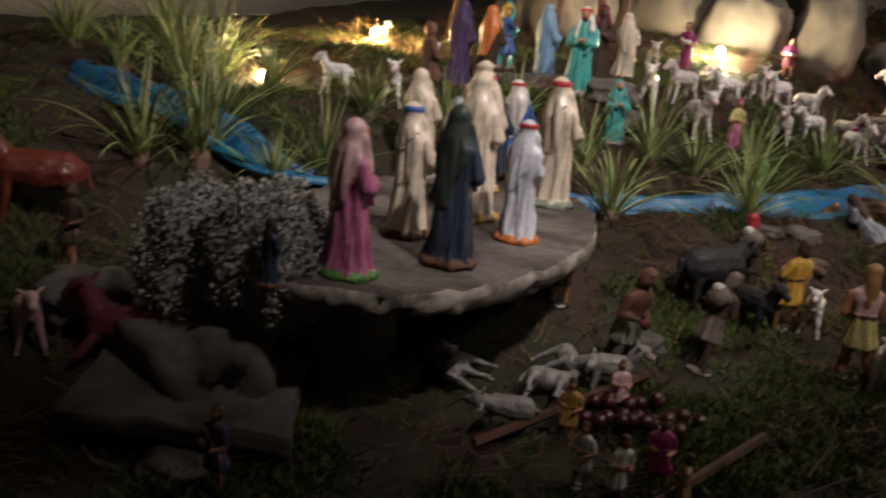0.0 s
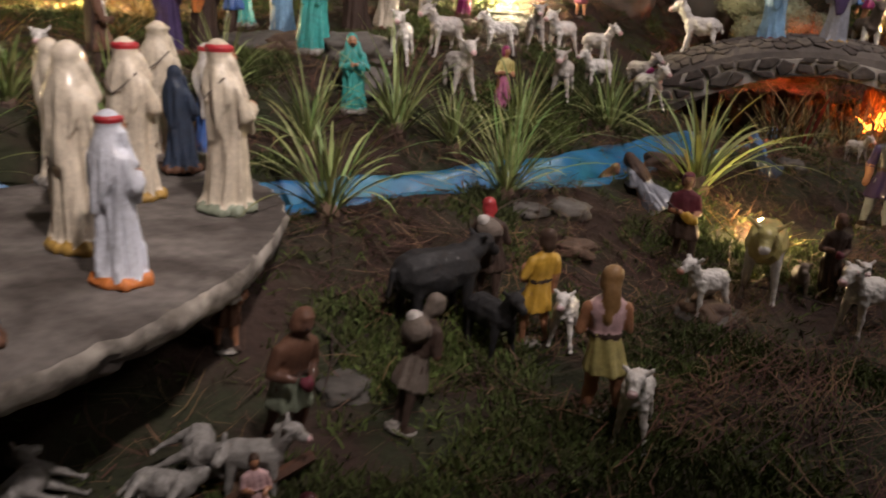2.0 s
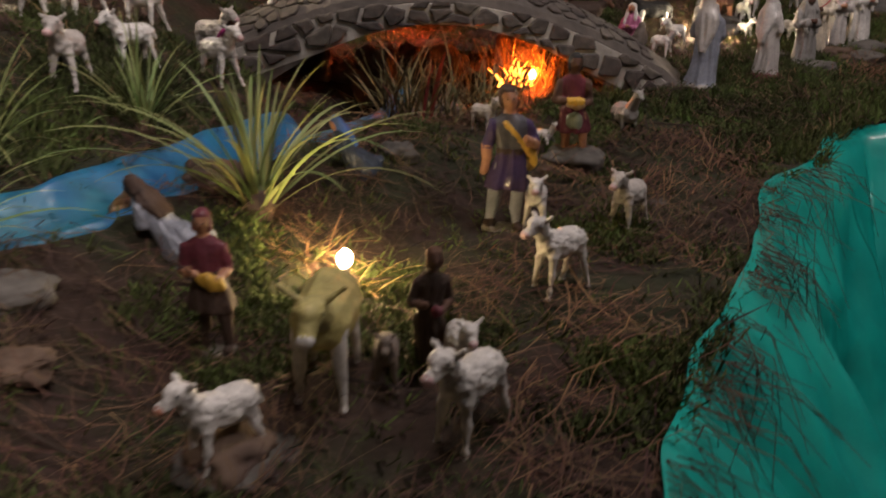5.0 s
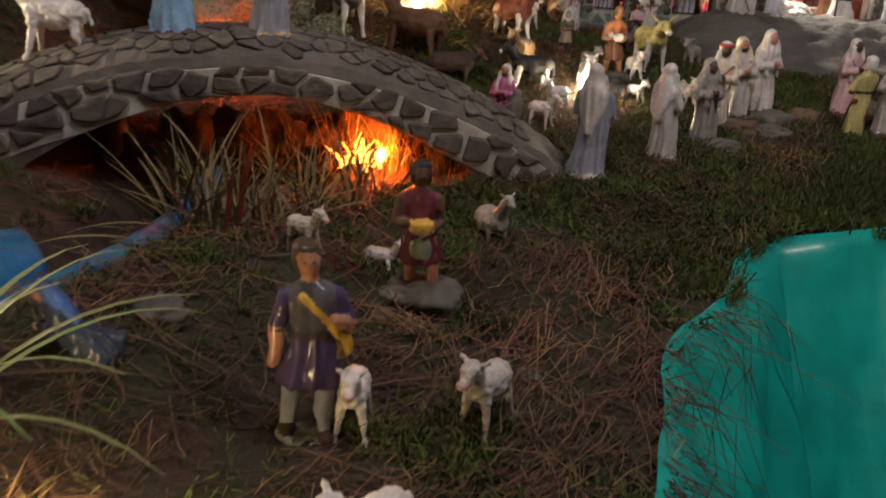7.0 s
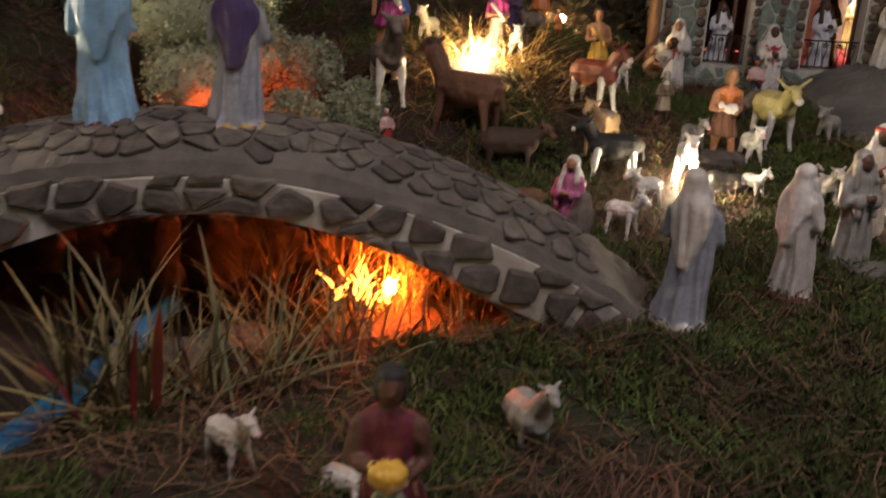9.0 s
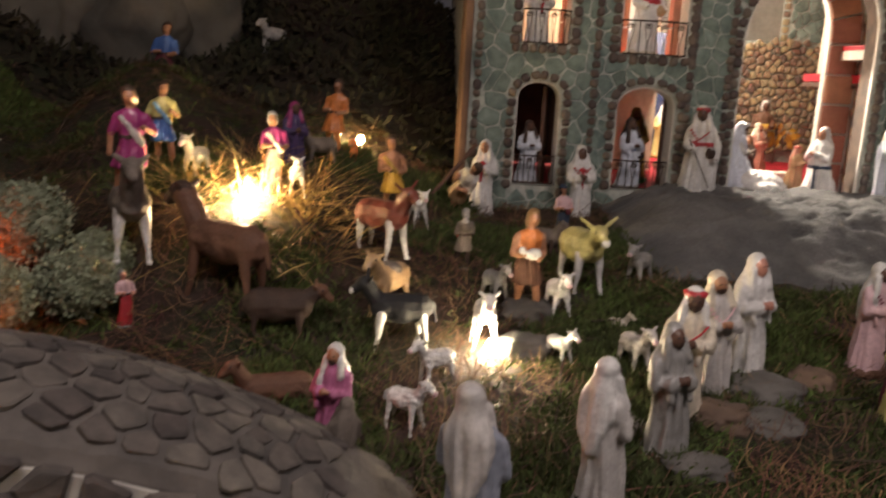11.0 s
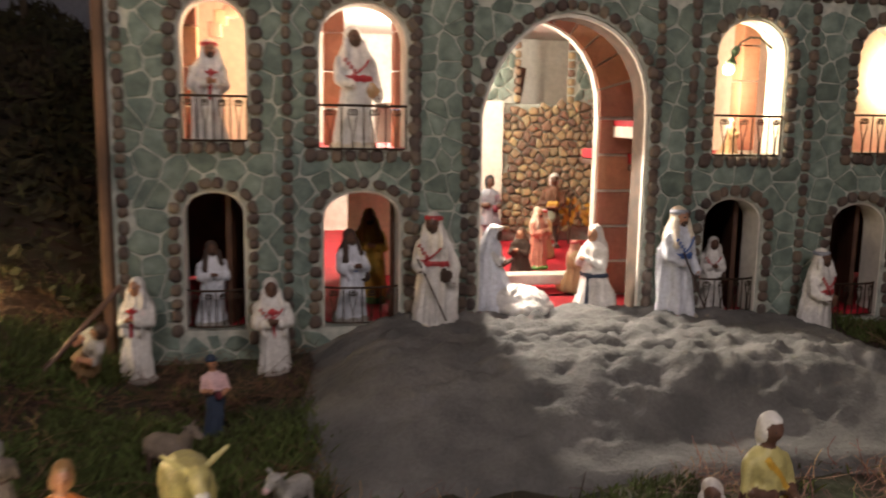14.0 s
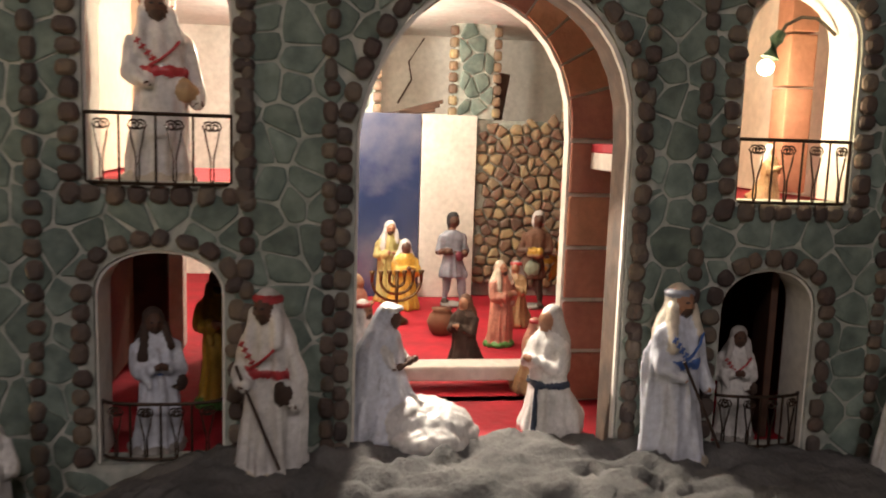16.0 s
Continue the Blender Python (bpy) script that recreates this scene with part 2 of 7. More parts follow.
for j in range(ny):
    for i in range(nx):
        q = [(i, j), (i + 1, j), (i + 1, j + 1), (i, j + 1)]
        if all(k in idx for k in q):
            fs.append([idx[k] for k in q])
tagged(raw_mesh("ground", vs, fs, soil, smooth=True), "uneven display ground of dark soil, moss and dry needles", "ground", kind="structure")


def drop(x, y):
    return soil_z(x, y) - .004


# ---- room ----
plaster = mat("room_plaster", (0.30, 0.28, 0.25), 0.9, (0.24, 0.22, 0.2), scale=2.0, bump=0.2)
concrete = mat("room_floor", (0.12, 0.11, 0.10), 0.8, (0.08, 0.075, 0.07), scale=3.0)
skyblue = mat("painted_backdrop", (0.10, 0.13, 0.22), 0.85, (0.36, 0.36, 0.40), scale=1.6, bump=0.0)
for name, c, size, m in (("floor", (0, 3, -.05), (11, 14, .1), concrete), ("ceiling", (0, 3, 3.05), (11, 14, .1), plaster),
                         ("wall_south", (0, -3.05, 1.5), (11, .1, 3), plaster), ("wall_west", (-4.05, 3, 1.5), (.1, 12, 3), plaster),
                         ("wall_east", (4.05, 3, 1.5), (.1, 12, 3), plaster), ("wall_north", (0, 8.35, 1.5), (8.2, .1, 3), skyblue)):
    bm = bmesh.new()
    box(bm, c, size)
    tagged(link_mesh(name, bm, m), "plain " + ("painted dark sky wall behind the display" if name == "wall_north" else "dim plaster surface of the room"), "wall", kind="structure")

# ---- teal tarpaulin along the front edge ----
tarp = mat("teal_plastic", (0.0, 0.36, 0.31), 0.42, (0.0, 0.27, 0.24), scale=6, bump=0.8, bump_scale=16, coat=0.15)
vs, fs = [], []
EDGE = []
for k in range(56):
    y = .45 + k * .06
    EDGE.append((.36 - (edge_in(y) - .441 * (y - 2.08)) / .897 - .004, y))
EDGE += [(1.36, 3.80), (3.4, 3.8)]
run = []
for (ax, ay), (bx, by) in zip(EDGE, EDGE[1:]):
    n = max(2, int(math.hypot(bx - ax, by - ay) / .02))
    run += [(ax + (bx - ax) * k / n, ay + (by - ay) * k / n) for k in range(n)]
NS = 22
for a, (x, y) in enumerate(run):
    b = run[min(a + 1, len(run) - 1)] if a + 1 < len(run) else (x + .02, y)
    d = Vector((b[0] - x, b[1] - y, 0)).normalized()
    out = Vector((d.y, -d.x, 0))
    arc = a * .02
    for k in range(NS):
        w = k / (NS - 1)
        fold = (.17 * abs(math.sin(arc * 5 + 1.7 * math.sin(arc * 3.1) + .6 * w)) - .07 + .055 * abs(math.sin(arc * 15 + 3 * w)) + .02 * abs(math.sin(arc * 34 - 4 * w + 2 * math.sin(arc * 9)))) * w ** .6 + .02 * noise.noise((arc * 6, w * 5, 1))
        p = Vector((x, y, 0)) + out * (-.012 + .05 * w ** .7 + .24 * w + fold)
        top = ground_z(x, y) + .012 + .018 * noise.noise((arc * 5, 0, 4))
        vs.append((p.x, p.y, top * (1 - w) + .02 * w + .035 * math.sin(arc * 7) * w * (1 - w)))
for a in range(len(run) - 1):
    for k in range(NS - 1):
        i = a * NS + k
        fs.append((i, i + NS, i + NS + 1, i + 1))
ob = raw_mesh("tarpaulin", vs, fs, tarp, smooth=True)
sd = ob.modifiers.new("thick", "SOLIDIFY")
sd.thickness = .002
tagged(ob, "creased teal plastic sheet hanging from the display's edge", "tarpaulin")

# ---- river: blue plastic sheet along both banks, dark water ----
blueplastic = mat("blue_plastic", (0.018, 0.13, 0.33), 0.42, (0.02, 0.16, 0.24), scale=9, bump=0.7, bump_scale=30, coat=0.1, fine=0.45)
darkwater = mat("dark_water", (0.008, 0.016, 0.025), 0.08, (0.02, 0.022, 0.02), scale=8, bump=0.25, bump_scale=18)


def resample(line, step):
    out = []
    for (ax, ay), (bx, by) in zip(line, line[1:]):
        n = max(1, int(math.hypot(bx - ax, by - ay) / step))
        out += [Vector((ax + (bx - ax) * k / n, ay + (by - ay) * k / n, 0)) for k in range(n)]
    return out + [Vector((*line[-1], 0))]


def bank_sheet(name, side, inner, outer, lift, label, start, stop):
    pts = resample(RIVER, .02)
    pts = pts[int(start * len(pts)):int(stop * len(pts))]
    vs, fs, N = [], [], 9
    for a, p in enumerate(pts):
        d = (pts[min(a + 2, len(pts) - 1)] - pts[max(a - 2, 0)]).normalized()
        out = Vector((-d.y, d.x, 0)) * side
        for k in range(N):
            w = k / (N - 1)
            q = p + out * (inner + (outer - inner) * w + .006 * noise.noise((a * .11, w * 3, side)))
            bulge = math.sin(w * math.pi) ** .7
            z = ground_z(p.x, p.y) - .07 * (1 - w) + lift * bulge + .014 * noise.noise((a * .16, w * 4, 7 + side)) - .035 * max(0, w - .6)
            vs.append((q.x, q.y, z))
    for a in range(len(pts) - 1):
        for k in range(N - 1):
            i = a * N + k
            fs.append((i, i + N, i + N + 1, i + 1) if side < 0 else (i, i + 1, i + N + 1, i + N))
    ob = raw_mesh(name, vs, fs, blueplastic, smooth=True)
    ob.modifiers.new("thick", "SOLIDIFY").thickness = .0015
    tagged(ob, label, "plastic sheet")


bank_sheet("river_sheet_far", 1, .03, .12, .045, "crumpled blue plastic sheet edging the far river bank", .0, .80)
bank_sheet("river_sheet_near", -1, .035, .105, .03, "narrow strip of blue plastic along the near river bank", .1, .93)
pts = resample(RIVER, .04)
vs, fs = [], []
for a, p in enumerate(pts):
    d = (pts[min(a + 1, len(pts) - 1)] - pts[max(a - 1, 0)]).normalized()
    o = Vector((-d.y, d.x, 0)) * .075
    z = ground_z(p.x, p.y) - .062 - .05 * math.exp(-((p.y - 3.85) / .3) ** 2)
    vs += [(p.x - o.x, p.y - o.y, z), (p.x + o.x, p.y + o.y, z)]
    if a:
        fs.append((2 * a - 2, 2 * a, 2 * a + 1, 2 * a - 1))
tagged(raw_mesh("river_water", vs, fs, darkwater), "dark shallow water in the toy river", "water", kind="structure")

# ---- stones ----
rockgrey = mat("rock_grey", (0.13, 0.12, 0.11), 0.9, (0.06, 0.055, 0.05), scale=9, bump=0.8, bump_scale=45, fine=0.35)
rockbrown = mat("rock_brown", (0.16, 0.105, 0.07), 0.9, (0.08, 0.055, 0.045), scale=9, bump=0.8, bump_scale=45, fine=0.35)
cement = mat("cement_slab", (0.13, 0.12, 0.11), 0.92, (0.06, 0.055, 0.05), scale=9, bump=1.0, bump_scale=55, fine=0.3)


def rock(at, size, seed, material=None, label="rough grey stone lying in the moss", spin=0.0, sink=.3, name="stone"):
    bm = bmesh.new()
    bmesh.ops.create_icosphere(bm, subdivisions=4, radius=1)
    for v in bm.verts:
        n = v.co.normalized()
        n = Vector([math.copysign(abs(q) ** .8, q) for q in n])
        v.co = n * (1 + .05 * noise.noise(n * 11 + Vector((seed, 0, 0))) + .28 * noise.noise(n * 1.6 + Vector((seed * 7.3, 0, 0))) + .10 * noise.noise(n * 4.5 + Vector((0, seed * 3.1, 0))) - .16 * abs(noise.noise(n * 2.7 + Vector((seed, seed, 0)))))
        v.co = Vector((v.co.x * size[0], v.co.y * size[1], v.co.z * size[2]))
    ob = link_mesh(name, bm, material or rockgrey, smooth=True)
    x, y = at[0], at[1]
    z = at[2] if len(at) > 2 else drop(x, y) + size[2] * (1 - sink) - size[2] * .2
    ob.matrix_world = pose(x, y, z, 0, 0, spin)
    return tagged(ob, label, "stone")


slabtop = mat("slab_top", (0.15, 0.135, 0.125), 0.9, (0.06, 0.05, 0.045), scale=7, bump=1.0, bump_scale=38, fine=0.65, spread=(0.40, 0.60))
mortar = mat("pale_mortar", (0.48, 0.46, 0.42), 0.95, (0.28, 0.26, 0.24), scale=20, bump=0.6, bump_scale=80)
slabrim = mat("slab_rim", (0.40, 0.37, 0.33), 0.95, (0.13, 0.115, 0.10), scale=16, bump=1.0, bump_scale=40, fine=0.5, spread=(0.40, 0.62))
# the round cement slab that carries a group of robed figurines
slab_bm = bmesh.new()
SL_C, SL_A, SL_B = Vector((-.711, 1.656, 0)), .545, .30
la, lb = Vector((.3, -.954, 0)), Vector((.954, .3, 0))
rings = []
NA = 220
for zz, k in ((.640, .88), (.645, .94), (.652, .97), (.662, .985), (.672, 1.0), (.682, .995), (.689, .985), (.692, .972), (.690, .90), (.689, .70), (.690, .4), (.690, .12)):
    ring = []
    for i in range(NA):
        a = i * math.tau / NA
        wob = 1 + .02 * noise.noise((math.cos(a) * 2.5, math.sin(a) * 2.5, 1)) + (.026 * noise.noise((math.cos(a) * 16, math.sin(a) * 16, zz * 60)) + .016 * noise.noise((math.cos(a) * 42, math.sin(a) * 42, zz * 130)) if k > .85 else 0)
        p = SL_C + la * (SL_A * k * wob * math.cos(a)) + lb * (SL_B * k * wob * math.sin(a))
        ring.append(slab_bm.verts.new((p.x, p.y, zz + (.003 * noise.noise((p.x * 9, p.y * 9, 2)) if k < .95 else .004 * noise.noise((p.x * 30, p.y * 30, 2))))))
    rings.append(ring)
for A, B in zip(rings, rings[1:]):
    for i in range(NA):
        slab_bm.faces.new((A[i], A[(i + 1) % NA], B[(i + 1) % NA], B[i]))
slab_bm.faces.new(rings[-1])
slab_bm.faces.new(list(reversed(rings[0])))
for f in slab_bm.faces:
    c = f.calc_center_median() - SL_C
    edge = math.hypot(c.dot(la) / SL_A, c.dot(lb) / SL_B)
    f.material_index = 1 if edge + .03 * noise.noise(f.calc_center_median() * 25) > .965 and c.z < .6885 else 0
tagged(link_mesh("cement_slab", slab_bm, [slabtop, slabrim], smooth=True), "thick round grey cement slab with a chipped pale rim", "slab")
rock((-.78, 1.66, .55), (.15, .26, .09), 3, rockgrey, "large stone propping up the cement slab")
rock((-.75, 1.13, .51), (.14, .11, .10), 7, rockgrey, "stone under the pale lichen bush")
rock((-.88, 1.85, .58), (.16, .18, .08), 5, rockgrey, "large stone propping up the cement slab")
rock((-.68, 1.36, .53), (.08, .10, .11), 6, rockgrey, "large stone propping up the cement slab")

# a second, lower slab with a lying horse
bm = bmesh.new()
box(bm, (0, 0, 0), (.33, .29, .035), .008)
bmesh.ops.subdivide_edges(bm, edges=bm.edges[:], cuts=7, use_grid_fill=True)
for v in bm.verts:
    v.co += v.normal * .006 * noise.noise(v.co * 45) + Vector((noise.noise(v.co * 9), noise.noise(v.co * 9 + Vector((3, 0, 0))), .4 * noise.noise(v.co * 15))) * .02
ob = tagged(link_mesh("stone_slab", bm, cement, smooth=True), "flat broken grey stone slab lying in the moss", "slab")
ob.matrix_world = pose(-.72, 1.10, .495, 4, 3, 40)

# ---- bridge ----
BA, BD = Vector((-.35, 3.70, 0)), Vector((1.03, .27, 0)).normalized()
BN = Vector((-BD.y, BD.x, 0))
DECK = .34
deckmat = mat("bridge_cement", (0.125, 0.108, 0.097), 0.93, (0.07, 0.062, 0.058), scale=8, bump=0.9, bump_scale=40, fine=0.35)
bridge = tagged(new("bridge"), "arched toy bridge of dark stones and pale mortar", "bridge")


def deck_top(u):
    return .912 - .49 * (u - .43) ** 2


def arch_low(u):
    return max(.50, .852 - .80 * (u - .455) ** 2)


bm = bmesh.new()
prev = None
for i in range(171):
    u = -.30 + 1.46 * i / 170
    low, top = arch_low(u) if -.02 < u < .93 else .5, max(deck_top(u), .5 + .02)
    line = [(0, low), (0, top - .008)]
    for k in range(15):
        w = .008 + (DECK - .016) * k / 14
        cobble = .010 * abs(noise.noise((u * 24, w * 34, 3))) + .006 * noise.noise((u * 12, w * 12, 8))
        line.append((w, top - .004 + .052 * math.sin(math.pi * min(1, (w + .01) / DECK * 1.05)) ** .8 + cobble))
    line += [(DECK, top - .008), (DECK, low)]
    row = []
    for w, z in line:
        p = BA + BD * u + BN * w
        row.append(bm.verts.new((p.x, p.y, z + .002 * noise.noise((u * 50, w * 50, 8)))))
    n = len(row)
    if prev:
        for k in range(n):
            bm.faces.new((prev[k], row[k], row[(k + 1) % n], prev[(k + 1) % n]))
    else:
        bm.faces.new(list(reversed(row)))
    prev = row
bm.faces.new(prev)
part("deck", bm, deckmat, bridge, smooth=False)
stonedark = mat("bridge_stone", (0.115, 0.096, 0.085), 0.92, (0.06, 0.052, 0.048), scale=30, bump=0.7, bump_scale=70, jitter=0.35)
bm = bmesh.new()
prev = None
for i in range(50):
    u = -.28 + 1.36 * i / 49
    lo, hi = arch_low(u), deck_top(u)
    if hi - lo > .095:
        lo = hi - .095
    row = []
    for w, z in ((-.003, lo - .002), (-.004, hi - .012), (.006, hi - .009), (.01, lo - .003)):
        p = BA + BD * u + BN * w
        row.append(bm.verts.new((p.x, p.y, z + .002 * noise.noise((u * 60, w * 90, 1)))))
    if prev:
        for k in range(4):
            bm.faces.new((prev[k], row[k], row[(k + 1) % 4], prev[(k + 1) % 4]))
    prev = row
part("parapet_mortar", bm, mortar, bridge)

# ---- castle ----
WY = 5.645                                   # front face
castle = tagged(new("castle"), "model stone castle with green stone facade, arched windows and lit rooms", "castle")
wallmortar = mat("wall_mortar", (0.47, 0.47, 0.42), 0.95, (0.26, 0.29, 0.26), scale=22, bump=0.9, bump_scale=60, fine=0.4)
greenstone = mat("green_stone", (0.19, 0.24, 0.205), 0.85, (0.10, 0.135, 0.12), scale=24, bump=1.0, bump_scale=42, jitter=0.22, fine=0.5)
darkpebble = mat("dark_pebble", (0.12, 0.085, 0.065), 0.7, (0.075, 0.06, 0.055), scale=25, bump=0.35, bump_scale=70, jitter=0.45)
whiteplaster = mat("white_plaster", (0.74, 0.71, 0.66), 0.85, (0.62, 0.58, 0.52), scale=6, bump=0.25, bump_scale=60)
pinkstone = mat("pink_stone_block", (0.42, 0.19, 0.125), 0.85, (0.33, 0.14, 0.095), scale=12, bump=0.4, bump_scale=80, jitter=0.18)
redcloth = mat("red_cloth", (0.42, 0.006, 0.022), 0.75, (0.30, 0.004, 0.016), scale=10, bump=0.5, bump_scale=50)
wood = mat("brown_wood", (0.10, 0.045, 0.025), 0.6, (0.055, 0.025, 0.016), scale=18, bump=0.3)
iron = mat("dark_iron", (0.035, 0.026, 0.02), 0.45, (0.07, 0.04, 0.025), scale=40, metal=0.7, bump=0.2)
roompaint = mat("room_paint", (0.66, 0.58, 0.46), 0.85, (0.55, 0.46, 0.36), scale=5, bump=0.2)
pebblewall = mat("brown_pebble", (0.27, 0.18, 0.105), 0.6, (0.17, 0.12, 0.085), scale=22, bump=0.3, bump_scale=60, jitter=0.5)

FX0, FX1, FZ0, FZ1 = .855, 3.30, .60, 1.74
# openings: centre x, half width, sill z, spring z, top z, kind
OPEN = [(1.070, .072, 1.360, 1.585, 1.665, "window"), (1.392, .100, 1.345, 1.570, 1.665, "window"), (2.338, .094, 1.338, 1.572, 1.665, "window"), (2.712, .082, 1.345, 1.572, 1.665, "window"), (3.05, .08, 1.345, 1.572, 1.665, "window"),
        (1.065, .067, .935, 1.195, 1.250, "door"), (1.391, .090, .935, 1.185, 1.250, "door"), (2.315, .080, .935, 1.165, 1.232, "door"), (2.672, .080, .915, 1.150, 1.218, "door"), (3.05, .08, .915, 1.15, 1.218, "door"),
        (1.870, .206, .930, 1.425, 1.660, "gate")]


def arch_line(cx, hw, z0, zs, zt, n=14, grow=0.0):
    pts = [(cx - hw - grow, z0 - grow), (cx + hw + grow, z0 - grow)]
    for i in range(n + 1):
        a = math.pi * i / n
        lean = 1.35 if hw > .2 and a > math.pi / 2 else .85     # the tall arches are flatter on one side
        pts.append((cx + (hw + grow) * math.cos(a), zs + (zt - zs + grow) * max(0.0, math.sin(a)) ** lean))
    return pts


def sheet_with_holes(name, outer, holes, y, thick, material, parent):
    """An upright wall in the x-z plane with openings right through it."""
    cu = bpy.data.curves.new(name, "CURVE")
    cu.dimensions, cu.fill_mode, cu.extrude = "2D", "BOTH", thick / 2
    for line in [outer] + holes:
        sp = cu.splines.new("POLY")
        sp.points.add(len(line) - 1)
        for p, (x, z) in zip(sp.points, line):
            p.co = (x, z, 0, 1)
        sp.use_cyclic_u = True
    tmp = bpy.data.objects.new("tmp", cu)
    scene.collection.objects.link(tmp)
    bpy.context.view_layer.update()
    me = bpy.data.meshes.new_from_object(tmp.evaluated_get(bpy.context.evaluated_depsgraph_get()))
    bpy.data.objects.remove(tmp)
    bpy.data.curves.remove(cu)
    me.transform(Matrix.Translation((0, y + thick / 2, 0)) @ Matrix.Rotation(math.pi / 2, 4, "X"))
    me.materials.clear()
    me.materials.append(material)
    me.name = name
    ob = new(name, me)
    ob.parent = parent
    return ob


TH = .05
sheet_with_holes("facade_wall", [(FX0, FZ0), (FX1, FZ0), (FX1, FZ1), (FX0, FZ1)], [arch_line(*o[:5]) for o in OPEN], WY, TH, wallmortar, castle)
# smooth plaster inside every opening
rubble = mat("rubble", (0.13, 0.085, 0.06), 0.9, (0.07, 0.05, 0.04), scale=25, bump=1.0, bump_scale=35)
for cx, hw, z0, zs, zt, kind in OPEN:
    line = arch_line(cx, hw - .001, z0 + .001, zs, zt - .001, 16)
    n = len(line)
    if kind == "gate":
        layers = ((WY + .006, WY + .016, .98, whiteplaster, "reveal", "pale plastered reveal"), (WY + .017, WY + TH + .03, .986, rubble, "gate_reveal", "rough dark stone reveal"))
    else:
        layers = ((WY + .006, WY + TH + .03, .965, whiteplaster, "reveal", "pale plastered reveal"),)
    for y0, y1, kx, stuff, nm, text in layers:
        bm = bmesh.new()
        a, b = [bm.verts.new((x, y0, z)) for x, z in line], [bm.verts.new((x, y1, z)) for x, z in line]
        c, d = [[bm.verts.new((cx + (x - cx) * kx, yy, z0 + (z - z0) * .988)) for x, z in line] for yy in (y1, y0)]
        for i in range(1, n):
            j = (i + 1) % n
            for A, B in ((a, b), (b, c), (c, d), (d, a)):
                bm.faces.new((A[i], A[j], B[j], B[i]))
        bmesh.ops.recalc_face_normals(bm, faces=bm.faces[:])
        part(nm, bm, stuff, castle, text, smooth=False)

# rooms behind the facade: floors, back and side walls, roof
HB = 6.96                                    # face of the pebble wall at the back of the hall
for c, size, m, nm in (((2.08, 6.5, .915), (2.42, 1.65, .03), redcloth, "lower_floor"),
                       ((1.24, 5.99, 1.322), (.74, .58, .028), redcloth, "upper_floor"), ((2.72, 5.99, 1.312), (1.14, .58, .028), redcloth, "upper_floor"),
                       ((1.24, 5.99, 1.298), (.74, .58, .016), wood, "upper_floor_underside"), ((2.72, 5.99, 1.288), (1.14, .58, .016), wood, "upper_floor_underside"),
                       ((2.08, 6.53, 1.775), (2.46, 1.66, .05), whiteplaster, "castle_roof"),
                       ((.875, 6.5, 1.3), (.03, 1.6, .9), whiteplaster, "side_wall"), ((3.28, 6.5, 1.3), (.03, 1.6, .9), whiteplaster, "side_wall"),
                       ((2.08, 7.34, 1.33), (2.42, .03, .84), whiteplaster, "back_wall"), ((2.22, 7.15, 1.455), (1.2, .36, .02), wood, "gallery_floor"), ((1.51, 6.30, 1.11), (.19, .025, .36), roompaint, "room_back_wall"),
                       
                       ((1.31, 6.29, 1.12), (.03, .05, .35), whiteplaster, "room_pillar"), ((1.09, 6.29, 1.11), (.40, .025, .34), wood, "room_back_wall"), ((1.38, 6.26, 1.25), (.12, .03, .075), wood, "room_lintel"), ((1.09, 6.29, 1.545), (.44, .025, .41), roompaint, "room_back_wall"),
                       ((2.66, 6.29, 1.54), (.9, .025, .42), roompaint, "room_back_wall"), ((2.72, 6.1, 1.11), (1.0, .02, .33), wood, "room_back_wall"),
                       ((1.600, 5.85, 1.12), (.025, .30, .36), wood, "partition"), ((1.225, 5.95, 1.12), (.025, .5, .34), wood, "partition"),
                       ((2.215, 6.0, 1.12), (.03, .42, .36), wood, "partition"), ((2.50, 5.95, 1.12), (.025, .4, .33), wood, "partition"),
                       ((1.225, 5.96, 1.545), (.03, .5, .41), roompaint, "partition"), ((2.53, 5.96, 1.54), (.03, .5, .42), roompaint, "partition"), ((2.90, 5.96, 1.54), (.03, .5, .42), roompaint, "partition")):
    bm = bmesh.new()
    box(bm, c, size, .003)
    part(nm, bm, m, castle)

# the second arch of pink blocks behind the gate
IA = (1.845, .215, .93, 1.42, 1.672)
IY = 5.93
sheet_with_holes("inner_arch_wall", [(1.64, .93), (2.20, .93), (2.20, 1.75), (1.64, 1.75)], [arch_line(*IA)], IY, .03, whiteplaster, castle)
cx, hw, z0, zs, zt = IA
NB = 13
for sx in (-1, 1):
    for k in range(5):
        bm = bmesh.new()
        box(bm, (cx + sx * (hw + .052), IY - .004, z0 + .049 + k * .098), (.096, .010, .091), .004)
        part("arch_block", bm, pinkstone, castle)
for k in range(NB):
    bm = bmesh.new()
    a0, a1 = math.pi * (k + .04) / NB, math.pi * (k + .96) / NB
    fr, bk = [], []
    for rad, aa in ((0.004, a0), (.100, a0), (.100, (a0 + a1) / 2), (.100, a1), (.004, a1), (.004, (a0 + a1) / 2)):
        x, z = cx + (hw + rad) * math.cos(aa), zs + (zt - zs + rad) * math.sin(aa) ** (1.35 if aa > math.pi / 2 else .85)
        fr.append(bm.verts.new((x, IY - .009, z)))
        bk.append(bm.verts.new((x, IY, z)))
    bm.faces.new(fr)
    bm.faces.new(list(reversed(bk)))
    for i in range(6):
        bm.faces.new((fr[i], bk[i], bk[(i + 1) % 6], fr[(i + 1) % 6]))
    bmesh.ops.recalc_face_normals(bm, faces=bm.faces[:])
    part("arch_block", bm, pinkstone, castle)
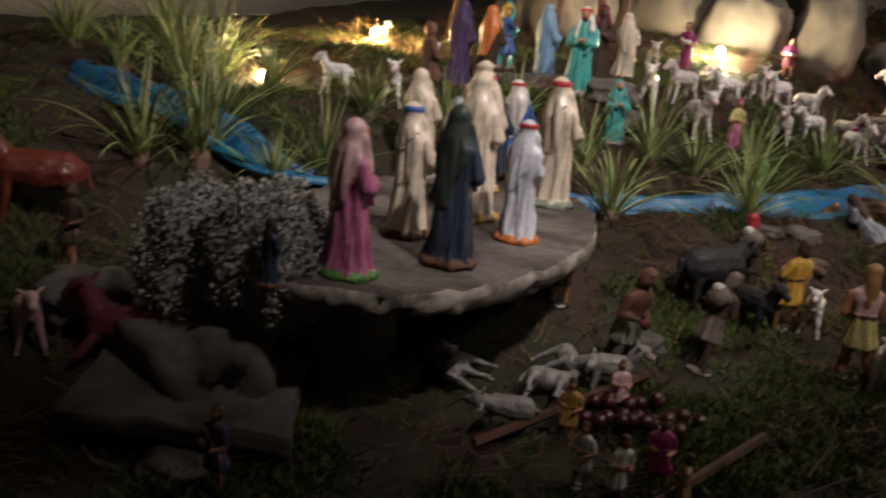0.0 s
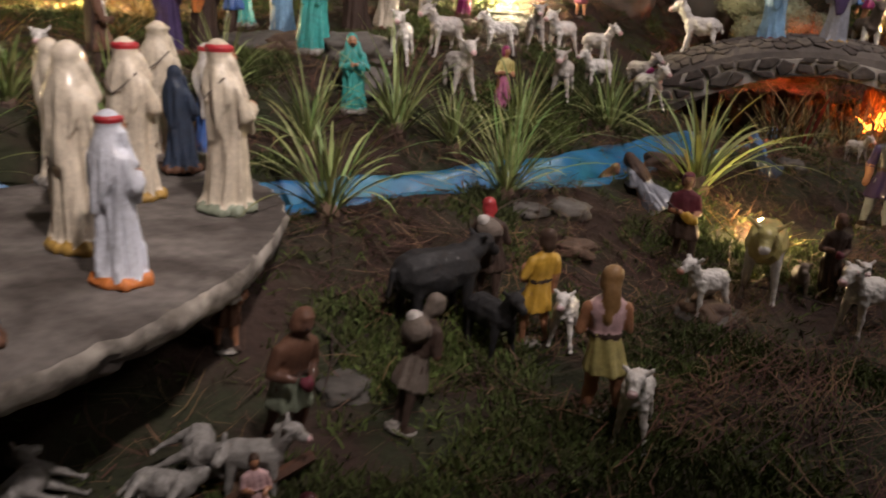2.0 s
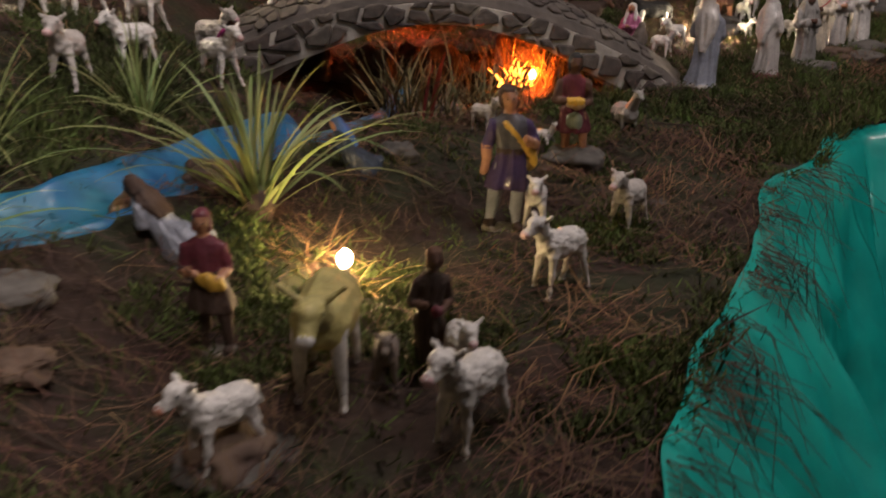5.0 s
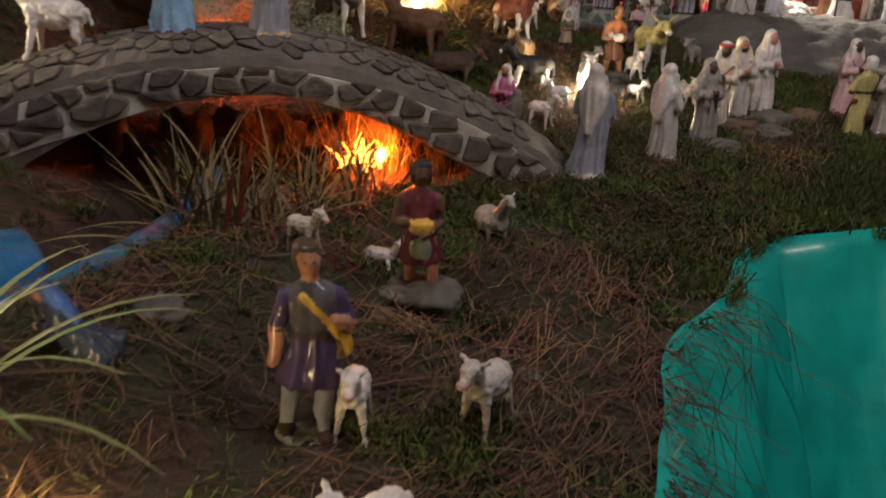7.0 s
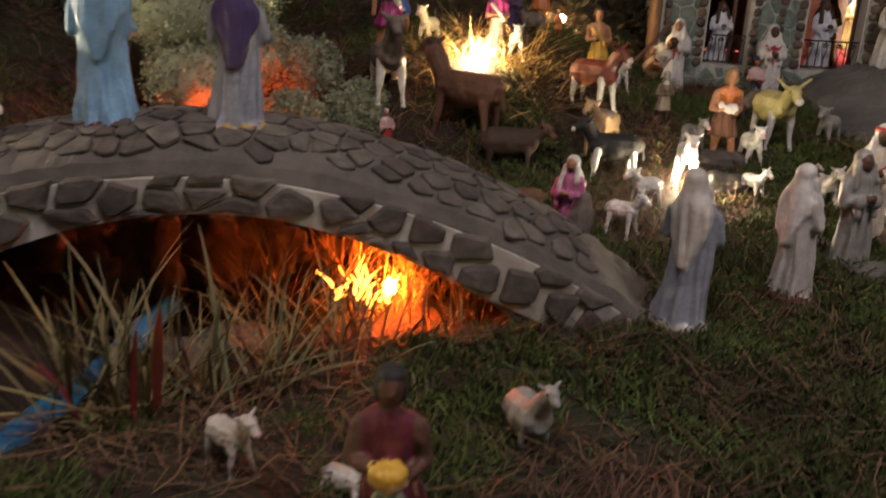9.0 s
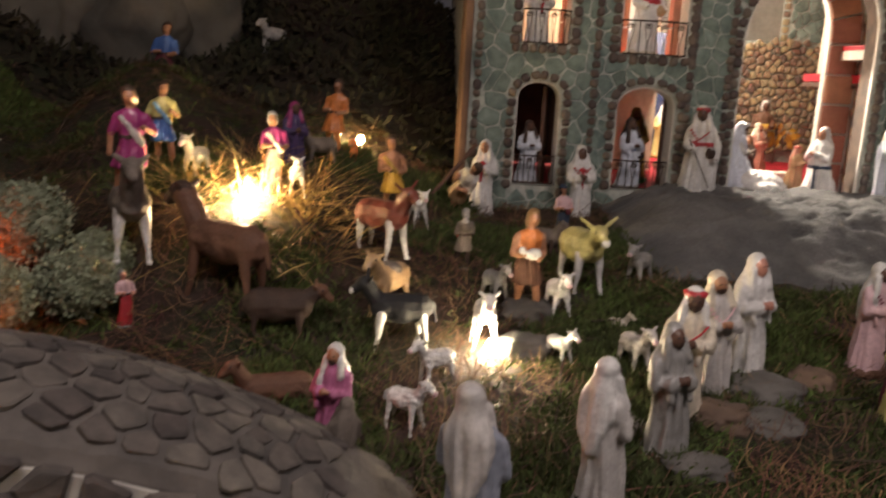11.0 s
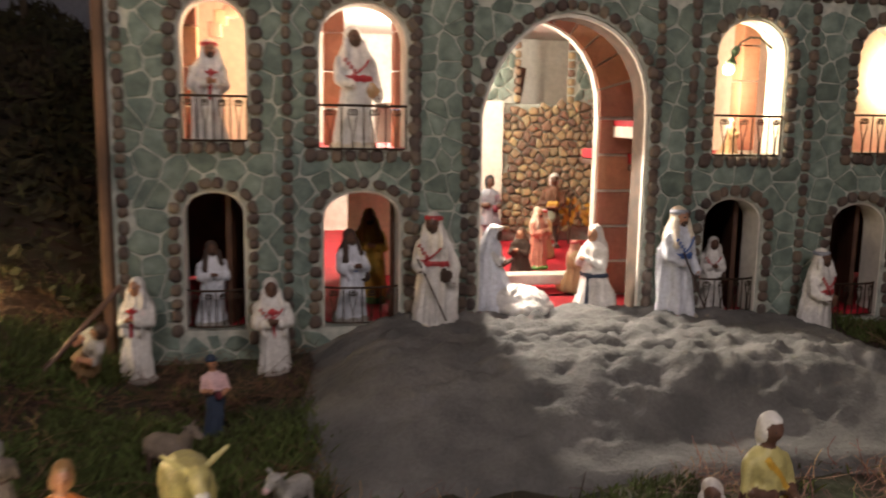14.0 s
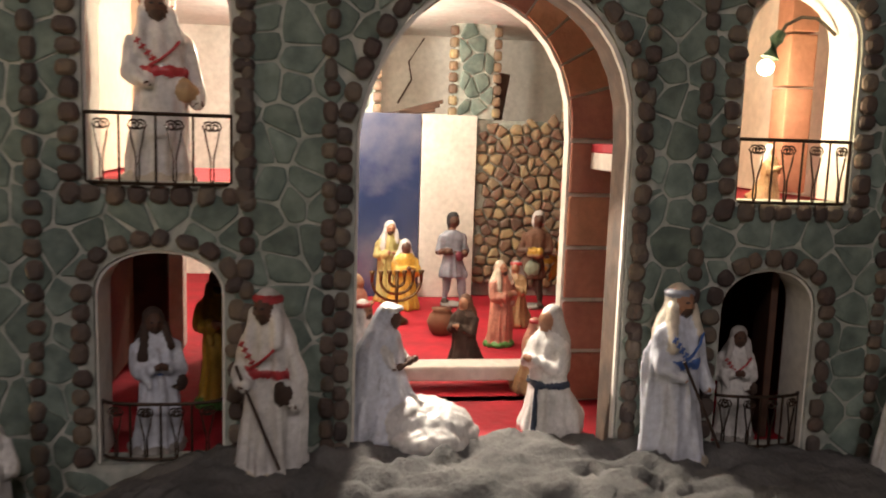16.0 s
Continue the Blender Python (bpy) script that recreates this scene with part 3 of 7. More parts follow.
# pink block pillars seen inside the upper windows
for px, py in ((1.165, 5.80), (1.345, 5.90), (1.505, 5.80), (2.335, 5.95), (2.43, 5.83), (2.70, 5.95), (1.00, 5.85)):
    for k in range(4):
        bm = bmesh.new()
        box(bm, (px, py, 1.340 + .046 + k * .092), (.05, .05, .088), .003)
        part("pillar_block", bm, pinkstone, castle)
for px, w in ((1.13, .07), (2.30, .05)):
    for k in range(7):
        bm = bmesh.new()
        box(bm, (px + w * math.cos(math.pi * (k + .5) / 7), 5.9, 1.60 + .07 * math.sin(math.pi * (k + .5) / 7)), (.03, .04, .036), .003)
        part("pillar_block", bm, pinkstone, castle)

# green pillars on the gallery over the hall's back wall, edged with pebbles
GALLERY = ((1.735, .07), (2.066, .125), (2.45, .19), (2.86, .16))
for px, w in GALLERY:
    bm = bmesh.new()
    box(bm, (px, HB + .03, 1.615), (w, .06, .29), .004)
    part("gallery_pillar", bm, wallmortar, castle)
    for k in range(16):
        sgn = 1 if k % 2 else -1
        bm = bmesh.new()
        box(bm, (px + sgn * (w / 2 + .004), HB + .004, 1.49 + .034 * (k // 2)), (.026, .024, .029), .009)
        part("gallery_pebble", bm, pebblewall, castle)
for x, z, L, lean in ((1.89, 1.492, .16, -.22), (1.91, 1.503, .14, -.26), (1.88, 1.485, .15, -.12)):
    bm = bmesh.new()
    box(bm, (x, HB + .05, z), (L, .012, .012), .003, Matrix.Rotation(lean, 4, "Y"))
    part("gallery_plank", bm, wood, castle)
bm = bmesh.new()
tube(bm, [(1.86, HB + .30, 1.52), (1.91, HB + .35, 1.60), (1.90, HB + .36, 1.66), (1.95, HB + .36, 1.74)], .003, 5)
part("gallery_wire", bm, wood, castle)
bm = bmesh.new()
box(bm, (2.16, HB + .08, 1.54), (.035, .02, .15), .004, Matrix.Rotation(.15, 4, "Y"))
part("gallery_post", bm, wood, castle)
bm = bmesh.new()
box(bm, (2.50, HB + .02, 1.20), (.84, .03, .54), .003)
part("hall_back_wall", bm, wallmortar, castle)

# mirror beside the pebble wall, its blue reflection put into the colour
mirror_sky_mat = mat("painted_reflection", (0.025, 0.04, 0.11), 0.12, (0.20, 0.20, 0.24), scale=6, bump=0.0, fine=0.1, coat=1.0, spread=(0.42, 0.75))
bm = bmesh.new()
box(bm, (1.77, HB - .02, 1.205), (.27, .012, .55), .002)
part("sky_panel", bm, mirror_sky_mat, castle, "glossy mirror panel with its cloudy blue reflection painted on")
# the mirror's pale reflection, built as a plain white panel
bm = bmesh.new()
box(bm, (1.99, HB - .022, 1.205), (.165, .014, .55), .003)
part("pale_panel", bm, whiteplaster, castle)

# sand-coloured step inside the gate
bm = bmesh.new()
box(bm, (1.90, 6.02, .965), (.30, .06, .03), .006)
part("step", bm, whiteplaster, castle)


def rail(cx, hw, z0, h, y):
    """A bowed wrought iron balcony rail with scrolls."""
    def at(k):
        return cx + hw * k, y - .022 * (1 - k * k) ** .5
    bm = bmesh.new()
    tube(bm, [(*at(-1 + i / 8), z0 + h) for i in range(17)], .0028, 5)
    ob = part("balcony_rail", bm, iron, castle, "wrought iron balcony rail with scrolls")
    bm = bmesh.new()
    tube(bm, [(*at(-1 + i / 8), z0 + .003) for i in range(17)], .0024, 5)
    part("lower_rod", bm, iron, ob)
    n = 4
    for i in range(n + 1):
        bm = bmesh.new()
        x, yy = at(-1 + 2 * i / n)
        tube(bm, [(x, yy, z0), (x, yy, z0 + h)], .0018, 5)
        part("bar", bm, iron, ob)
    for i in range(n):
        for sgn in (-1, 1):
            bm = bmesh.new()
            k0 = -1 + (2 * i + 1) / n
            pts = []
            for q in range(30):
                w = q / 29
                if w < .45:                                  # upper scroll
                    a, rr = math.pi * 3.0 * (1 - w / .45), .002 + .0065 * w / .45
                    k, z = k0 + sgn * (.42 / n) - sgn * (.0065 - rr * math.cos(a)) / hw, z0 + h * .84 + rr * math.sin(a)
                else:                                        # stem down to the lower curl
                    ww = (w - .45) / .55
                    k, z = k0 + sgn * (.42 / n) * (1 - ww) ** 1.4 + .02 * sgn * math.sin(ww * 9) * ww, z0 + h * (.84 - .80 * ww)
                pts.append((*at(max(-1, min(1, k))), z))
            tube(bm, pts, .0014, 4)
            part("scroll", bm, iron, ob)


for cx, hw, z0, zs, zt, kind in OPEN:
    if kind == "window":
        rail(cx, hw - .002, z0 - .004, .098, WY + .004)
    if kind == "door":
        rail(cx, hw - .004, z0 + .006, .085, WY + .02)
# wooden door leaves half open in the lower openings
for x, y, rz, w in ((1.482, 5.76, 70, .06), (2.375, 5.76, 75, .10), (1.105, 5.76, 72, .09), (2.73, 5.76, 75, .1)):
    bm = bmesh.new()
    box(bm, (0, 0, .15), (w, .012, .30), .003)
    ob = part("door_leaf", bm, wood, castle)
    ob.matrix_basis = pose(x, y, .932, 0, 0, rz)

# the bulb and its cord in the window over the side door
bm = bmesh.new()
tube(bm, [(2.42, 5.70, 1.60), (2.39, 5.705, 1.625), (2.36, 5.70, 1.625), (2.335, 5.70, 1.612), (2.325, 5.70, 1.595)], .003, 6)
cord = tagged(link_mesh("window_cord", bm, mat("black_cord", (0.05, 0.035, 0.02), 0.5)), "twisted brown cord hanging in a window", "cord")
bm = bmesh.new()
tube(bm, [(2.328, 5.70, 1.600), (2.320, 5.70, 1.588), (2.312, 5.70, 1.560)], .01, 10, taper=[.008, .011, .015])
tagged(link_mesh("lamp_socket", bm, mat("green_socket", (0.02, 0.07, 0.03), 0.45)), "dark green plastic lamp socket on its cord", "socket")
bm = bmesh.new()
bmesh.ops.create_icosphere(bm, subdivisions=2, radius=.013)
bmesh.ops.translate(bm, vec=(2.306, 5.70, 1.545), verts=bm.verts)
tagged(link_mesh("light_bulb", bm, glow("warm_bulb", (1.0, 0.82, 0.5), 40), smooth=True), "small lit bulb in a green socket", "bulb")


# ---- stones of the facade ----
def clip_cell(poly, nx_, ny_, c):
    out = []
    for i, p in enumerate(poly):
        q = poly[(i + 1) % len(poly)]
        dp, dq = p[0] * nx_ + p[1] * ny_ - c, q[0] * nx_ + q[1] * ny_ - c
        if dp <= 0:
            out.append(p)
        if dp * dq < 0:
            k = dp / (dp - dq)
            out.append((p[0] + (q[0] - p[0]) * k, p[1] + (q[1] - p[1]) * k))
    return out


def cells(x0, x1, z0, z1, sx, sz, seed, amount=.42):
    """Irregular stone outlines that fill a rectangle."""
    r = random.Random(seed)
    nx_, nz_ = int((x1 - x0) / sx) + 1, int((z1 - z0) / sz) + 1
    pts = {(i, j): (x0 + (i + .5 + (j % 2) * .5 + r.uniform(-amount, amount)) * sx, z0 + (j + .5 + r.uniform(-amount, amount)) * sz) for i in range(-3, nx_ + 3) for j in range(-3, nz_ + 3)}
    for i in range(-1, nx_ + 1):
        for j in range(-1, nz_ + 1):
            px, pz = pts[i, j]
            poly = [(px - sx * 2, pz - sz * 2), (px + sx * 2, pz - sz * 2), (px + sx * 2, pz + sz * 2), (px - sx * 2, pz + sz * 2)]
            for a in (-2, -1, 0, 1, 2):
                for b in (-2, -1, 0, 1, 2):
                    if (a or b) and (i + a, j + b) in pts:
                        qx, qz = pts[i + a, j + b]
                        ux, uz = qx - px, qz - pz
                        poly = clip_cell(poly, ux, uz, (qx * qx + qz * qz - px * px - pz * pz) / 2)
                        if len(poly) < 3:
                            break
            if len(poly) >= 3:
                yield (px, pz), poly


def stone_mesh(poly, c, gap, rise, seed):
    """One stone with a rounded front; x-z outline about its own centre, front to -y."""
    corner = []
    n = len(poly)
    for i in range(n):                                      # cut the corners
        p, q = poly[i], poly[(i + 1) % n]
        for k in (.14, .86):
            corner.append((p[0] + (q[0] - p[0]) * k - c[0], p[1] + (q[1] - p[1]) * k - c[1]))
    def ring(shrink, y, wob):
        out = []
        for x, z in corner:
            L = math.hypot(x, z) or 1e-6
            f = max(.15, (L - shrink) / L) * (1 + 1.7 * wob * noise.noise((x * 60 + seed, z * 60, seed * 1.7)))
            out.append((x * f, y + .0012 * noise.noise((x * 90, z * 90, seed)), z * f))
        return out
    n = len(corner)
    vs = ring(gap, .004, .05) + ring(gap, -rise * .55, .05) + ring(gap + min(.005, rise * .9), -rise, .05) + [(0, -rise * 1.12, 0)]
    fs = []
    for r_ in (0, n):
        for i in range(n):
            j = (i + 1) % n
            fs.append((r_ + i, r_ + j, r_ + n + j, r_ + n + i))
    fs += [(2 * n + i, 2 * n + (i + 1) % n, 3 * n) for i in range(n)]
    return vs, [tuple(reversed(f)) for f in fs]


def in_open(x, z, grow):
    for cx, hw, z0, zs, zt, kind in OPEN:
        if abs(x - cx) < hw + grow and z0 - grow * .8 < z:
            if z < zs or ((x - cx) / (hw + grow)) ** 2 + ((z - zs) / (zt - zs + grow)) ** 2 < 1:
                return True
    return False


def pull_out(q, c):
    """Moves an outline's corner back towards its stone's middle until it clears the openings."""
    for k in range(12):
        if not in_open(*q, .012):
            break
        q = (q[0] + (c[0] - q[0]) * .15, q[1] + (c[1] - q[1]) * .15)
    return q


COLS = (.875, 1.225, 1.512, 1.628, 2.095, 2.185, 2.50, 2.89)


def put_stones(items, name, material, parent, near, limit=300, kind_label=""):
    """The nearest stones as objects of their own, the rest joined."""
    items.sort(key=lambda it: (it[0][0] - near[0]) ** 2 + (it[0][2] - near[2]) ** 2 + (it[0][1] - near[1]) ** 2)
    rest_v, rest_f = [], []
    for k, (at, v, f) in enumerate(items):
        if k < limit:
            ob = raw_mesh(name, v, f, material, parent, smooth=False)
            ob.location = at
        else:
            o = len(rest_v)
            rest_v += [(p[0] + at[0], p[1] + at[1], p[2] + at[2]) for p in v]
            rest_f += [tuple(o + i for i in q) for q in f]
    if rest_f:
        tagged(raw_mesh(name + "_field", rest_v, rest_f, material, parent), kind="stuff")


items = []
for k, (c, poly) in enumerate(cells(FX0, FX1, .80, 1.72, .060, .044, 11, .44)):
    if c[1] > 1.705 or not FX0 + .02 < c[0] < FX1 - .02 or in_open(*c, .003):
        continue
    poly = [pull_out((min(FX1, max(FX0, x)), z), c) for x, z in poly]
    v, f = stone_mesh(poly, c, .0024, .0030, k)
    items.append(((c[0], WY, c[1]), v, f))
put_stones(items, "wall_stone", greenstone, castle, (1.8, WY, 1.3))

# dark pebbles round the openings and up the columns
items = []
rng = random.Random(8)


def pebble(x, z, ang, w, h, seed):
    n = 9
    poly = [(w / 2 * math.copysign(abs(math.cos(i * math.tau / n)) ** .75, math.cos(i * math.tau / n)) * rng.uniform(.86, 1.08), h / 2 * math.copysign(abs(math.sin(i * math.tau / n)) ** .75, math.sin(i * math.tau / n)) * rng.uniform(.86, 1.08)) for i in range(n)]
    ca, sa = math.cos(ang), math.sin(ang)
    poly = [(a * ca - b * sa, a * sa + b * ca) for a, b in poly]
    v, f = stone_mesh(poly, (0, 0), .0, .010, seed)
    items.append(((x, WY - .001, z), v, f))


def pebble_row(line, closed, w):
    pts = [Vector((x, 0, z)) for x, z in line]
    acc, want = 0.0, 0.0
    for a, b in zip(pts, pts[1:]):
        L = (b - a).length
        while want < acc + L:
            p = a + (b - a) * ((want - acc) / L)
            step = rng.uniform(.024, .036)
            d = (b - a).normalized()
            pebble(p.x + rng.uniform(-.002, .002), p.z, math.atan2(d.z, d.x), step * .93, w * rng.uniform(.85, 1.12), rng.random() * 50)
            want += step
        acc += L


for cx, hw, z0, zs, zt, kind in OPEN:
    line = arch_line(cx, hw, z0, zs, zt, 20, grow=.017)
    if kind == "window":
        pebble_row(line + [line[0]], True, .030)
    else:
        pebble_row(line[1:] + [line[0]], True, .027)
for x in COLS:
    top = 1.70
    pebble_row([(x, .84), (x, top)], False, .024) if not any(abs(x - o[0]) < o[1] + .01 for o in OPEN) else None
pebble_row([(FX0 + .01, 1.722), (FX1 - .01, 1.722)], False, .028)
put_stones(items, "pebble", darkpebble, castle, (1.85, WY, 1.3))

# pebbles of the hall's back wall
items = []
for k, (c, poly) in enumerate(cells(2.08, 2.92, .96, 1.475, .036, .031, 5)):
    if not (2.085 < c[0] < 2.915 and .965 < c[1] < 1.47):
        continue
    v, f = stone_mesh(poly, c, .0035, .010, k)
    items.append(((c[0], HB - .006, c[1]), v, f))
put_stones(items, "wall_pebble", pebblewall, castle, (2.35, HB, 1.25))
items = []
for px, w in GALLERY:
    for k, (c, poly) in enumerate(cells(px - w / 2, px + w / 2, 1.48, 1.75, .05, .045, 9)):
        if abs(c[0] - px) < w / 2 - .008 and 1.485 < c[1] < 1.74:
            v, f = stone_mesh([(min(px + w / 2 - .01, max(px - w / 2 + .01, x)), z) for x, z in poly], c, .003, .005, k)
            items.append(((c[0], HB - .002, c[1]), v, f))
put_stones(items, "pillar_stone", greenstone, castle, (2.1, HB, 1.6))

# side of the passage between the two arches, with a cloth-covered shelf
for c, size, m, nm in (((2.180, 5.81, 1.15), (.03, .22, .44), rockbrown, "passage_wall"), ((2.145, 5.81, 1.385), (.09, .22, .03), whiteplaster, "shelf"),
                       ((2.145, 5.81, 1.408), (.09, .22, .016), redcloth, "shelf_cloth"), ((2.18, 5.81, 1.56), (.03, .22, .30), rockbrown, "passage_wall")):
    bm = bmesh.new()
    box(bm, c, size, .003)
    part(nm, bm, m, castle)
for px, za, zb, seed in ((2.164, .95, 1.37, 3), (2.164, 1.42, 1.70, 6)):
    for k, (c, poly) in enumerate(cells(5.71, 5.91, za, zb, .036, .034, seed)):
        if 5.715 < c[0] < 5.905 and za + .01 < c[1] < zb - .01:
            v, f = stone_mesh(poly, c, .002, .008, k)
            ob = raw_mesh("passage_pebble", v, f, pebblewall, castle)
            ob.matrix_basis = Matrix.Translation((px, c[0], c[1])) @ Matrix.Rotation(-math.pi / 2, 4, "Z")

# cobbles of the bridge deck
for k, (c, poly) in enumerate(cells(-.29, 1.06, .012, DECK - .01, .046, .034, 15, .42)):
    u, w = c
    if -.27 < u < 1.03 and .02 < w < DECK - .015:
        v, f = stone_mesh(poly, c, .003, .0015 + .0012 * (k % 3), k)
        ob = raw_mesh("cobble", v, f, stonedark, bridge)
        top = deck_top(u) + .052 * math.sin(math.pi * min(1, (w + .01) / DECK * 1.05)) ** .8 + .0015
        sl, sw = (deck_top(u + .02) - deck_top(u - .02)) / .04, .052 * (math.sin(math.pi * min(1, (w + .03) / DECK * 1.05)) ** .8 - math.sin(math.pi * min(1, max(0, (w - .01) / DECK * 1.05))) ** .8) / .04
        ax = (BD + Vector((0, 0, sl))).normalized()
        up = ax.cross(BN + Vector((0, 0, sw))).normalized()
        az = up.cross(ax)
        p = BA + BD * u + BN * w
        ob.matrix_basis = Matrix(((ax.x, -up.x, az.x, p.x), (ax.y, -up.y, az.y, p.y), (ax.z, -up.z, az.z, top), (0, 0, 0, 1)))
# dark stones set in pale mortar along the bridge's face
BAND = .090
for k, (c, poly) in enumerate(cells(-.28, 1.08, 0, BAND, .058, .052, 41, .46)):
    if not (-.27 < c[0] < 1.06 and -.004 < c[1] < BAND + .004):
        continue
    poly = [(x, min(BAND, max(.004, z))) for x, z in poly]
    c = (sum(p[0] for p in poly) / len(poly), sum(p[1] for p in poly) / len(poly))
    v, f = stone_mesh(poly, c, .0052, .009 + .003 * (k % 2), k)
    hi = deck_top(c[0])
    lo = max(arch_low(c[0]), hi - .095)
    ob = raw_mesh("stone_block", v, f, stonedark, bridge)
    p = BA + BD * c[0] - BN * .003
    slope = math.atan2(deck_top(c[0] + .02) - deck_top(c[0] - .02), .04)
    ob.matrix_basis = Matrix.Translation((p.x, p.y, lo - .002 + (hi - lo) * c[1] / BAND)) @ Matrix.Rotation(math.atan2(BD.y, BD.x), 4, "Z") @ Matrix.Rotation(-slope, 4, "Y") @ Matrix.Diagonal((1, 1, (hi - lo) / BAND, 1))
# brown beam at the castle's corner
bm = bmesh.new()
box(bm, (.842, WY + .09, 1.17), (.022, .22, 1.14), .006)
box(bm, (.846, WY + .02, 1.17), (.02, .03, 1.14), .004)
tagged(link_mesh("corner_post", bm, mat("corner_wood", (0.16, 0.085, 0.05), 0.75, (0.09, 0.05, 0.03), scale=10)), "rough brown wooden post at the castle's corner", "post")

# ---- grey sand in front of the gate ----
sand = mat("grey_sand", (0.135, 0.13, 0.128), 0.97, (0.08, 0.079, 0.079), scale=10, bump=0.9, bump_scale=120, fine=0.3)
vs, fs, idx = [], [], {}
SX0, SX1, SY0, SY1, SS = 1.15, 2.75, 4.75, 5.96, .0095
nx, ny = int((SX1 - SX0) / SS), int((SY1 - SY0) / SS)


def sand_z(x, y):
    """Height of the sand heap; it slopes down from the gate."""
    wx = smooth_step(1.18, 1.48, x + (5.64 - y) * .12) * smooth_step(2.70, 2.42, x - (5.64 - y) * .10)
    front = smooth_step(5.02 + .05 * math.sin(x * 7), 5.27 + .05 * math.sin(x * 5 + 1), y)
    h = .958 - .03 * smooth_step(2.2, 2.6, x)
    z0 = ground_z(x, y) - .03
    z = z0 + max(0, h - z0) * wx * (.3 * smooth_step(4.93, 5.0, y) + .7 * front)
    rip = .012 * abs(noise.noise((x * 40 + y * 9, y * 55, 4))) + .016 * abs(noise.noise((x * 18 - y * 9, y * 42, 8))) + .020 * abs(noise.noise((x * 7 + y * 3, y * 13, 2))) + .014 * abs(noise.noise((x * 15, y * 24, 6))) - .012 + .006 * noise.noise((x * 26, y * 34, 5)) + .0022 * noise.noise((x * 90, y * 90, 1))
    dent = sum(-.020 * math.exp(-(((x - ax) / .020) ** 2 + ((y - ay) / .013) ** 2)) for ax, ay in DENTS if abs(x - ax) < .1 and abs(y - ay) < .07)
    return z + (rip + dent) * wx * (.4 + .6 * front)


dr = random.Random(21)
DENTS = [(dr.uniform(1.55, 2.25), dr.uniform(5.05, 5.62)) for _ in range(110)]
for j in range(ny + 1):
    for i in range(nx + 1):
        x, y = SX0 + i * SS, SY0 + j * SS
        z = sand_z(x, y)
        if y > WY - .004 and not (1.66 < x < 2.05):
            z = min(z, .90)
        if y > WY + .03:
            z = min(z, .925)
        if z > soil_z(x, y) - .03:
            idx[i, j] = len(vs)
            vs.append((x, y, z))
for j in range(ny):
    for i in range(nx):
        q = [(i, j), (i + 1, j), (i + 1, j + 1), (i, j + 1)]
        if all(k in idx for k in q):
            fs.append([idx[k] for k in q])
tagged(raw_mesh("sand_heap", vs, fs, sand, smooth=True), "heap of dented grey sand before the castle gate", "sand", kind="structure")

# ---- figurines: closed lumps fused into one mesh of unit height, facing -y ----
from mathutils.bvhtree import BVHTree


